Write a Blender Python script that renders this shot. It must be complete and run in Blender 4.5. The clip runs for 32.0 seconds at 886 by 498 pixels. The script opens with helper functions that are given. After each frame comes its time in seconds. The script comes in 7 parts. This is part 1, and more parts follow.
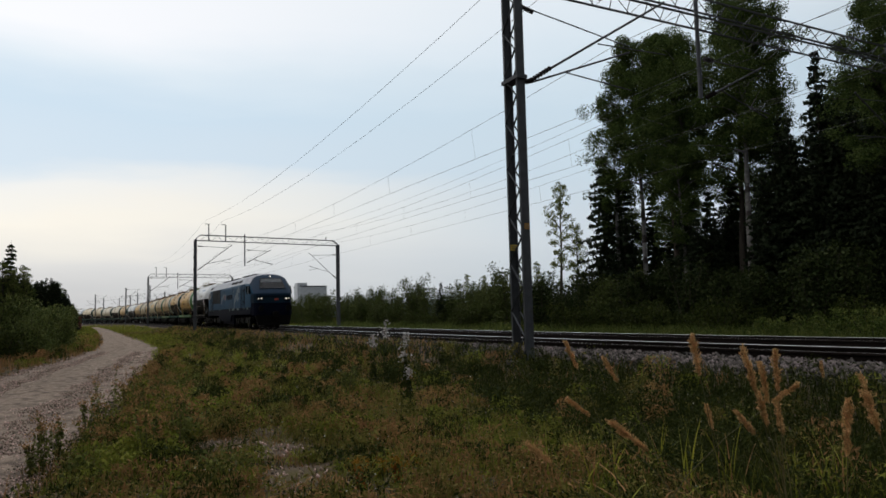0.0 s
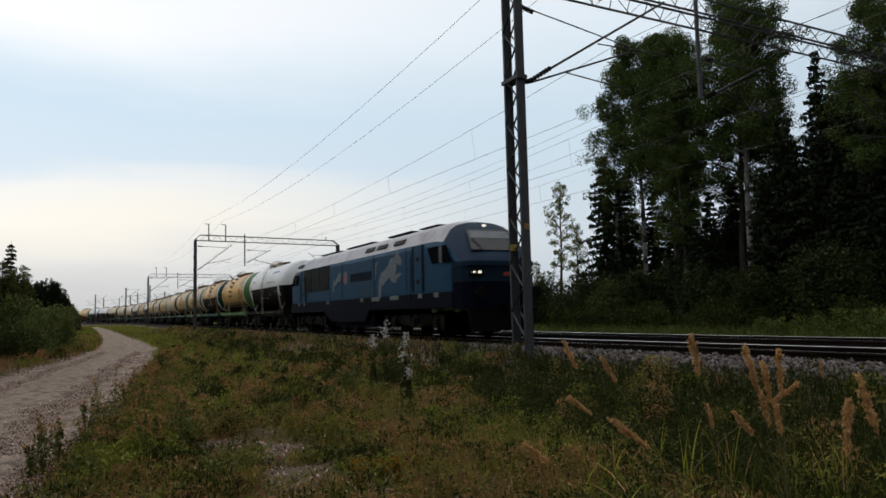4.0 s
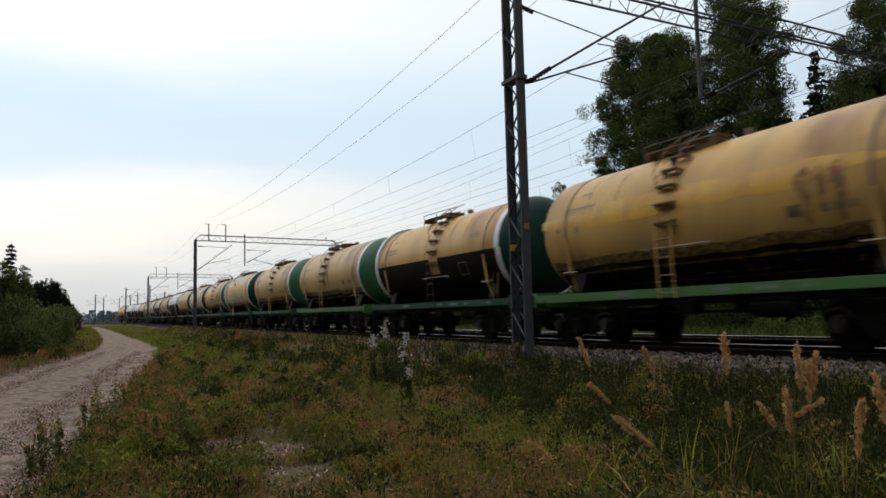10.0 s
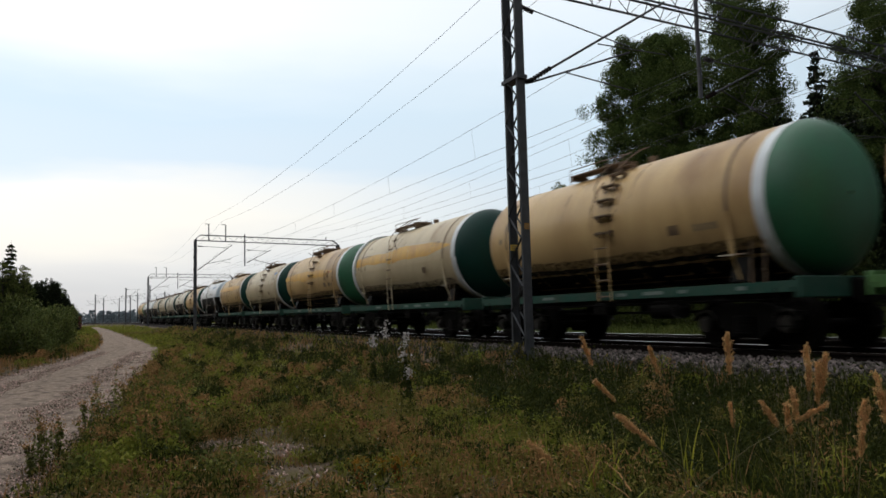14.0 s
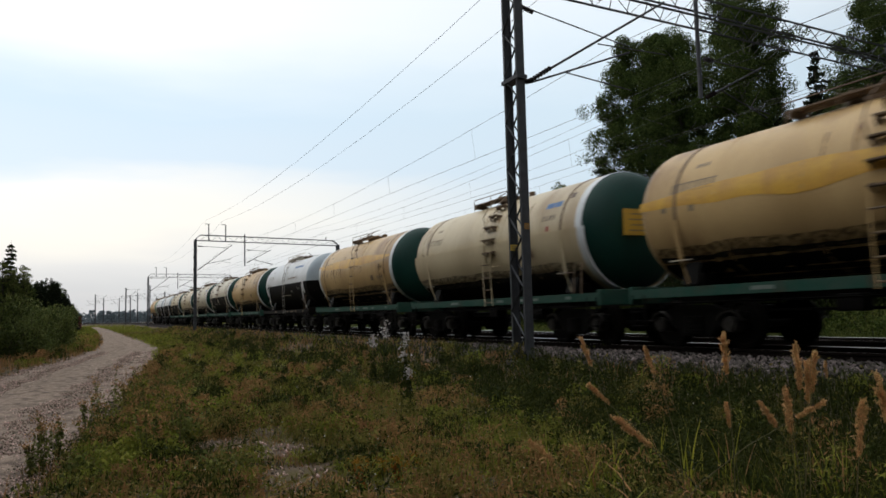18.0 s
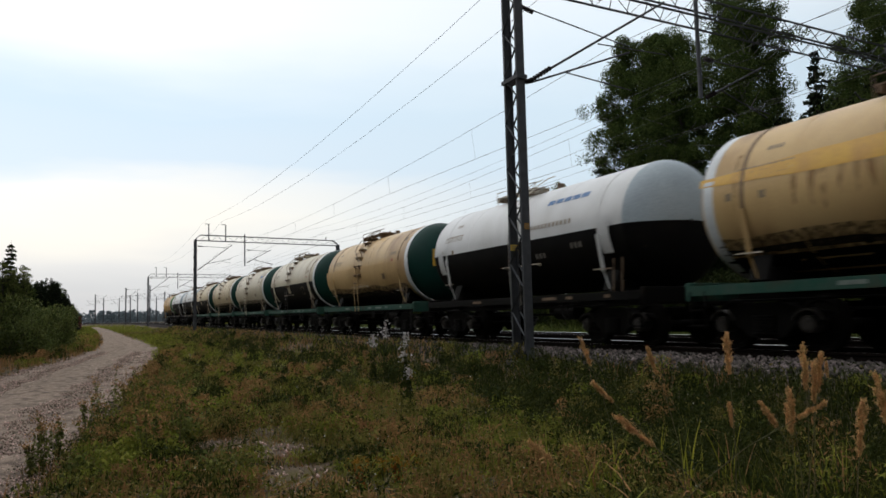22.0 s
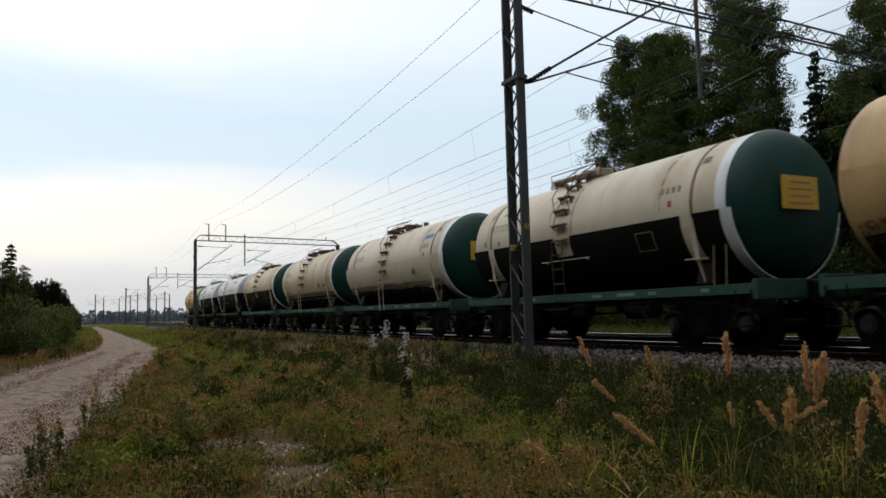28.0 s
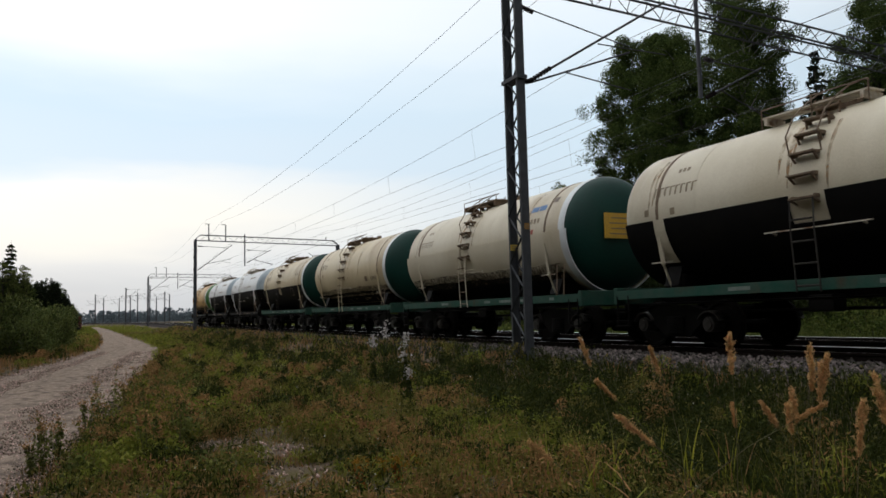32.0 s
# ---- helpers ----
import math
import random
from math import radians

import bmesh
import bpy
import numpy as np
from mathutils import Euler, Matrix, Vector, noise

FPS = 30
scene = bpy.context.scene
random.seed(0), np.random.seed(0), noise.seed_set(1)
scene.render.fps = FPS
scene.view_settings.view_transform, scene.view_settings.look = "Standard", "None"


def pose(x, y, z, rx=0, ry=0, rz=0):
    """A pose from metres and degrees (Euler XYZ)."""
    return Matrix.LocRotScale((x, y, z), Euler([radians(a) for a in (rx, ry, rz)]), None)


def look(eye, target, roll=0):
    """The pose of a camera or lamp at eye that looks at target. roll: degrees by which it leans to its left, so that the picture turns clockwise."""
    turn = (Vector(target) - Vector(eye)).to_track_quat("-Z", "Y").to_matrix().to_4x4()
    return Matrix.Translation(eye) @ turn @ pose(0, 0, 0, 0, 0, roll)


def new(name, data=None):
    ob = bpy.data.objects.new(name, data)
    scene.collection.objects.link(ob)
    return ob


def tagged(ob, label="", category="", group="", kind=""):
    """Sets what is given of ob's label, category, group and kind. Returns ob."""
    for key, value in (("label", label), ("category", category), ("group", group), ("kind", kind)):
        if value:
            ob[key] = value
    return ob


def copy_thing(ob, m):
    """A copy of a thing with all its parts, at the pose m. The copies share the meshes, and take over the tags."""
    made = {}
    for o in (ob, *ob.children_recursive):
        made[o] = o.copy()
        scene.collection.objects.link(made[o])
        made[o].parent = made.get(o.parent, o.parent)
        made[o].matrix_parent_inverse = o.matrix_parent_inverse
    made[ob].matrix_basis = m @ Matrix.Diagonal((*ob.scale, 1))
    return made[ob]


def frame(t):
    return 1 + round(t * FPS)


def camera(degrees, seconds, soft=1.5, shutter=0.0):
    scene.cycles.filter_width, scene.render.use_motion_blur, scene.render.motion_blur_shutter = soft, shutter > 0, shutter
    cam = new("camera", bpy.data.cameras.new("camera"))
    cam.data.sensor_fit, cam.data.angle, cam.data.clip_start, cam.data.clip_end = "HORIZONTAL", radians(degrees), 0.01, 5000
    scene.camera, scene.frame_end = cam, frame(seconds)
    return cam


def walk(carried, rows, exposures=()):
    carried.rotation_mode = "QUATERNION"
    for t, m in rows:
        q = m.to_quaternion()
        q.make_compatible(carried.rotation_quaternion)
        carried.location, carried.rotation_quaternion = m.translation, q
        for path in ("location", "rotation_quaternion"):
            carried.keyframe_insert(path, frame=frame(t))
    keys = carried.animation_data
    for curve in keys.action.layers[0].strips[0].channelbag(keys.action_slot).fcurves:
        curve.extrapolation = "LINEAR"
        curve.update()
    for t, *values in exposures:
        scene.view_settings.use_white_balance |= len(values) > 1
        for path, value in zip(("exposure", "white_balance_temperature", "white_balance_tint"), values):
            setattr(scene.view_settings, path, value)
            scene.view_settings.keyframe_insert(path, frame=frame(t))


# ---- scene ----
# ---- camera and its walk: a fixed stand beside the line ----
cam = camera(61.63, 32.0, soft=1.6, shutter=0.6)
EYE = Vector((0.0, 0.0, 0.743))
AIM = EYE + Vector((0.43683, 0.89493, 0.09097)) * 10
# the picture brightens a little once the dark train fills it
walk(cam, [(0.0, look(EYE, AIM, -1.41)), (32.0, look(EYE, AIM, -1.41))], [(0.0, -0.08), (3.2, -0.08), (5.5, 0.12), (32.0, 0.12)])

# ---- world, sun, exposure: an overcast evening, the sun low behind thin cloud ----
SUN_DIR = Vector((-0.62, 0.70, 0.36)).normalized()


def build_world():
    w = bpy.data.worlds.new("sky")
    scene.world = w
    w.use_nodes = True
    nt = w.node_tree
    nt.nodes.clear()
    N, L = nt.nodes.new, nt.links.new
    out, bg = N("ShaderNodeOutputWorld"), N("ShaderNodeBackground")
    tc, sep = N("ShaderNodeTexCoord"), N("ShaderNodeSeparateXYZ")
    L(tc.outputs["Generated"], sep.inputs[0])
    mp = N("ShaderNodeMapping")
    mp.inputs["Scale"].default_value = (1.0, 1.0, 5.0)
    L(tc.outputs["Generated"], mp.inputs[0])
    n1 = N("ShaderNodeTexNoise")
    n1.inputs["Scale"].default_value, n1.inputs["Detail"].default_value, n1.inputs["Roughness"].default_value = 1.6, 5.0, 0.52
    L(mp.outputs[0], n1.inputs["Vector"])
    sub = N("ShaderNodeMath")
    sub.operation = "MULTIPLY_ADD"
    sub.inputs[1].default_value, sub.inputs[2].default_value = 0.15, -0.075
    L(n1.outputs["Fac"], sub.inputs[0])
    add = N("ShaderNodeMath")
    add.operation = "ADD"
    L(sep.outputs["Z"], add.inputs[0])
    L(sub.outputs[0], add.inputs[1])
    def ramp_of(stops):
        ramp = N("ShaderNodeValToRGB")
        el = ramp.color_ramp.elements
        el[0].position, el[1].position = 0.0, 1.0
        el[0].color, el[1].color = (*stops[0][1], 1), (*stops[-1][1], 1)
        for pos, c in stops[1:-1]:
            el.new(pos).color = (*c, 1)
        L(add.outputs[0], ramp.inputs[0])
        return ramp.outputs["Color"]

    # towards the veiled sun: a cream band low down; away from it: grey-blue; blue gap above, pale cloud overhead
    sunny = ramp_of([(0.0, (0.49, 0.52, 0.57)), (0.04, (0.535, 0.55, 0.59)), (0.09, (0.70, 0.69, 0.69)), (0.15, (0.95, 0.89, 0.79)), (0.185, (0.88, 0.87, 0.84)), (0.21, (0.66, 0.76, 0.85)),
                     (0.26, (0.62, 0.75, 0.86)), (0.31, (0.78, 0.86, 0.92)), (0.36, (0.98, 0.98, 1.0)), (0.48, (0.99, 0.99, 1.0)), (0.65, (1.22, 1.24, 1.27)), (1.0, (1.72, 1.74, 1.78))])
    shady = ramp_of([(0.0, (0.47, 0.53, 0.60)), (0.05, (0.54, 0.60, 0.66)), (0.12, (0.60, 0.66, 0.72)), (0.19, (0.58, 0.68, 0.76)), (0.27, (0.60, 0.72, 0.81)), (0.34, (0.72, 0.81, 0.88)),
                     (0.42, (0.80, 0.86, 0.91)), (0.52, (0.86, 0.90, 0.94)), (0.68, (1.18, 1.20, 1.24)), (1.0, (1.72, 1.74, 1.78))])
    dot = N("ShaderNodeVectorMath")
    dot.operation = "DOT_PRODUCT"
    dot.inputs[1].default_value = Vector((SUN_DIR.x, SUN_DIR.y, 0)).normalized()
    L(tc.outputs["Generated"], dot.inputs[0])
    mr = N("ShaderNodeMapRange")
    mr.interpolation_type = "SMOOTHSTEP"
    mr.inputs["From Min"].default_value, mr.inputs["From Max"].default_value = 0.15, 0.78
    L(dot.outputs["Value"], mr.inputs["Value"])
    glow = N("ShaderNodeMixRGB")
    L(mr.outputs[0], glow.inputs["Fac"])
    L(shady, glow.inputs["Color1"])
    L(sunny, glow.inputs["Color2"])
    # the cloud deck is thicker and darker away from the sun
    away = N("ShaderNodeMapRange")
    away.interpolation_type = "SMOOTHSTEP"
    away.inputs["From Min"].default_value, away.inputs["From Max"].default_value = -0.75, 0.1
    away.inputs["To Min"].default_value, away.inputs["To Max"].default_value = 0.26, 1.0
    L(dot.outputs["Value"], away.inputs["Value"])
    dim = N("ShaderNodeMixRGB")
    dim.blend_type = "MULTIPLY"
    dim.inputs["Fac"].default_value = 1.0
    L(glow.outputs["Color"], dim.inputs["Color1"])
    L(away.outputs[0], dim.inputs["Color2"])
    sky = N("ShaderNodeTexSky")
    sky.sky_type, sky.sun_disc = "NISHITA", False
    sky.sun_elevation, sky.sun_rotation = math.asin(SUN_DIR.z), math.atan2(SUN_DIR.x, SUN_DIR.y)
    mixs = N("ShaderNodeMixRGB")
    mixs.blend_type = "ADD"
    mixs.inputs["Fac"].default_value = 0.012
    L(dim.outputs["Color"], mixs.inputs["Color1"])
    L(sky.outputs[0], mixs.inputs["Color2"])
    L(mixs.outputs["Color"], bg.inputs["Color"])
    bg.inputs["Strength"].default_value = 1.0
    L(bg.outputs[0], out.inputs["Surface"])


build_world()
sun = new("sun", bpy.data.lights.new("sun", "SUN"))
sun.data.energy, sun.data.angle, sun.data.color = 0.32, radians(25), (1.0, 0.93, 0.84)
sun.matrix_world = look(SUN_DIR * 50, (0, 0, 0))


# ---- materials ----
def material(name, base, second=None, rough=0.7, metal=0.0, scale=6.0, fine=60.0, bump=0.15, stretch=(1, 1, 1), third=None, third_at=0.62,
             vary=0.0, islands=False, spec=0.5, coords="Object"):
    """A procedural surface: two colours by coarse grain, fine grain on top, a third colour as stains, and a bump."""
    m = bpy.data.materials.new(name)
    m.use_nodes = True
    nt = m.node_tree
    N, L = nt.nodes.new, nt.links.new
    b = nt.nodes["Principled BSDF"]
    b.inputs["Roughness"].default_value, b.inputs["Metallic"].default_value = rough, metal
    b.inputs["Specular IOR Level"].default_value = spec
    second = second or tuple(c * 0.72 for c in base)
    tc, mp = N("ShaderNodeTexCoord"), N("ShaderNodeMapping")
    mp.inputs["Scale"].default_value = stretch
    L(tc.outputs[coords], mp.inputs[0])
    n1, n2 = N("ShaderNodeTexNoise"), N("ShaderNodeTexNoise")
    n1.inputs["Scale"].default_value, n1.inputs["Detail"].default_value = scale, 6
    n2.inputs["Scale"].default_value, n2.inputs["Detail"].default_value = fine, 3
    L(mp.outputs[0], n1.inputs["Vector"])
    L(mp.outputs[0], n2.inputs["Vector"])
    r1 = N("ShaderNodeMapRange")
    r1.inputs["From Min"].default_value, r1.inputs["From Max"].default_value = 0.35, 0.68
    L(n1.outputs["Fac"], r1.inputs["Value"])
    mix = N("ShaderNodeMixRGB")
    mix.inputs["Color1"].default_value, mix.inputs["Color2"].default_value = (*base, 1), (*second, 1)
    L(r1.outputs[0], mix.inputs["Fac"])
    col = mix.outputs["Color"]
    if third:
        n3 = N("ShaderNodeTexNoise")
        n3.inputs["Scale"].default_value, n3.inputs["Detail"].default_value = scale * 0.37, 7
        off = N("ShaderNodeVectorMath")
        off.inputs[1].default_value = (17.3, 5.1, 9.7)
        L(mp.outputs[0], off.inputs[0])
        L(off.outputs[0], n3.inputs["Vector"])
        r3 = N("ShaderNodeMapRange")
        r3.inputs["From Min"].default_value, r3.inputs["From Max"].default_value = third_at - 0.06, third_at + 0.08
        L(n3.outputs["Fac"], r3.inputs["Value"])
        m3 = N("ShaderNodeMixRGB")
        m3.inputs["Color2"].default_value = (*third, 1)
        L(r3.outputs[0], m3.inputs["Fac"])
        L(col, m3.inputs["Color1"])
        col = m3.outputs["Color"]
    grain = N("ShaderNodeMixRGB")
    grain.blend_type = "OVERLAY"
    grain.inputs["Fac"].default_value = 0.35
    L(col, grain.inputs["Color1"])
    L(n2.outputs["Fac"], grain.inputs["Color2"])
    col = grain.outputs["Color"]
    if vary:
        src = N("ShaderNodeNewGeometry").outputs["Random Per Island"] if islands else N("ShaderNodeObjectInfo").outputs["Random"]
        hs = N("ShaderNodeHueSaturation")
        rv, rh = N("ShaderNodeMapRange"), N("ShaderNodeMapRange")
        rv.inputs["To Min"].default_value, rv.inputs["To Max"].default_value = 1 - vary, 1 + vary
        rh.inputs["To Min"].default_value, rh.inputs["To Max"].default_value = 0.5 + 0.04 * vary, 0.5 - 0.05 * vary
        L(src, rv.inputs["Value"])
        L(src, rh.inputs["Value"])
        L(rv.outputs[0], hs.inputs["Value"])
        L(rh.outputs[0], hs.inputs["Hue"])
        L(col, hs.inputs["Color"])
        col = hs.outputs["Color"]
    L(col, b.inputs["Base Color"])
    if bump:
        bp = N("ShaderNodeBump")
        bp.inputs["Strength"].default_value, bp.inputs["Distance"].default_value = bump, 0.02
        L(n2.outputs["Fac"], bp.inputs["Height"])
        L(bp.outputs[0], b.inputs["Normal"])
    return m


def leafy(name, base, second, vary=0.35, rough=0.6, through_light=0.25):
    """Leaves: colour by leaf, some light shining through."""
    m = material(name, base, second, rough, scale=1.3, fine=9, bump=0, vary=vary, islands=True, spec=0.04)
    nt = m.node_tree
    b = nt.nodes["Principled BSDF"]
    tr = nt.nodes.new("ShaderNodeBsdfTranslucent")
    nt.links.new(b.inputs["Base Color"].links[0].from_socket, tr.inputs["Color"])
    mx = nt.nodes.new("ShaderNodeMixShader")
    mx.inputs[0].default_value = through_light
    nt.links.new(b.outputs[0], mx.inputs[1])
    nt.links.new(tr.outputs[0], mx.inputs[2])
    nt.links.new(mx.outputs[0], nt.nodes["Material Output"].inputs["Surface"])
    return m


def glowing(name, colour, strength):
    m = bpy.data.materials.new(name)
    m.use_nodes = True
    b = m.node_tree.nodes["Principled BSDF"]
    b.inputs["Base Color"].default_value = (*colour, 1)
    b.inputs["Emission Color"].default_value, b.inputs["Emission Strength"].default_value = (*colour, 1), strength
    return m


def worn_film(name, base, second, cover, scale=5.0, stretch=(1, 1, 1)):
    """A thin film of dirt, patchy, so that the paint shows between."""
    m = material(name, base, second, 0.5, scale=scale, fine=30, bump=0.02, stretch=stretch)
    nt = m.node_tree
    b = nt.nodes["Principled BSDF"]
    tc, nz, mr = nt.nodes.new("ShaderNodeTexCoord"), nt.nodes.new("ShaderNodeTexNoise"), nt.nodes.new("ShaderNodeMapRange")
    nz.inputs["Scale"].default_value, nz.inputs["Detail"].default_value = scale, 6
    mr.inputs["From Min"].default_value, mr.inputs["From Max"].default_value = 0.34, 0.66
    mr.inputs["To Min"].default_value, mr.inputs["To Max"].default_value = 0.0, cover
    nt.links.new(tc.outputs["Object"], nz.inputs["Vector"])
    nt.links.new(nz.outputs["Fac"], mr.inputs["Value"])
    nt.links.new(mr.outputs[0], b.inputs["Alpha"])
    return m


RUST = (0.16, 0.075, 0.035)
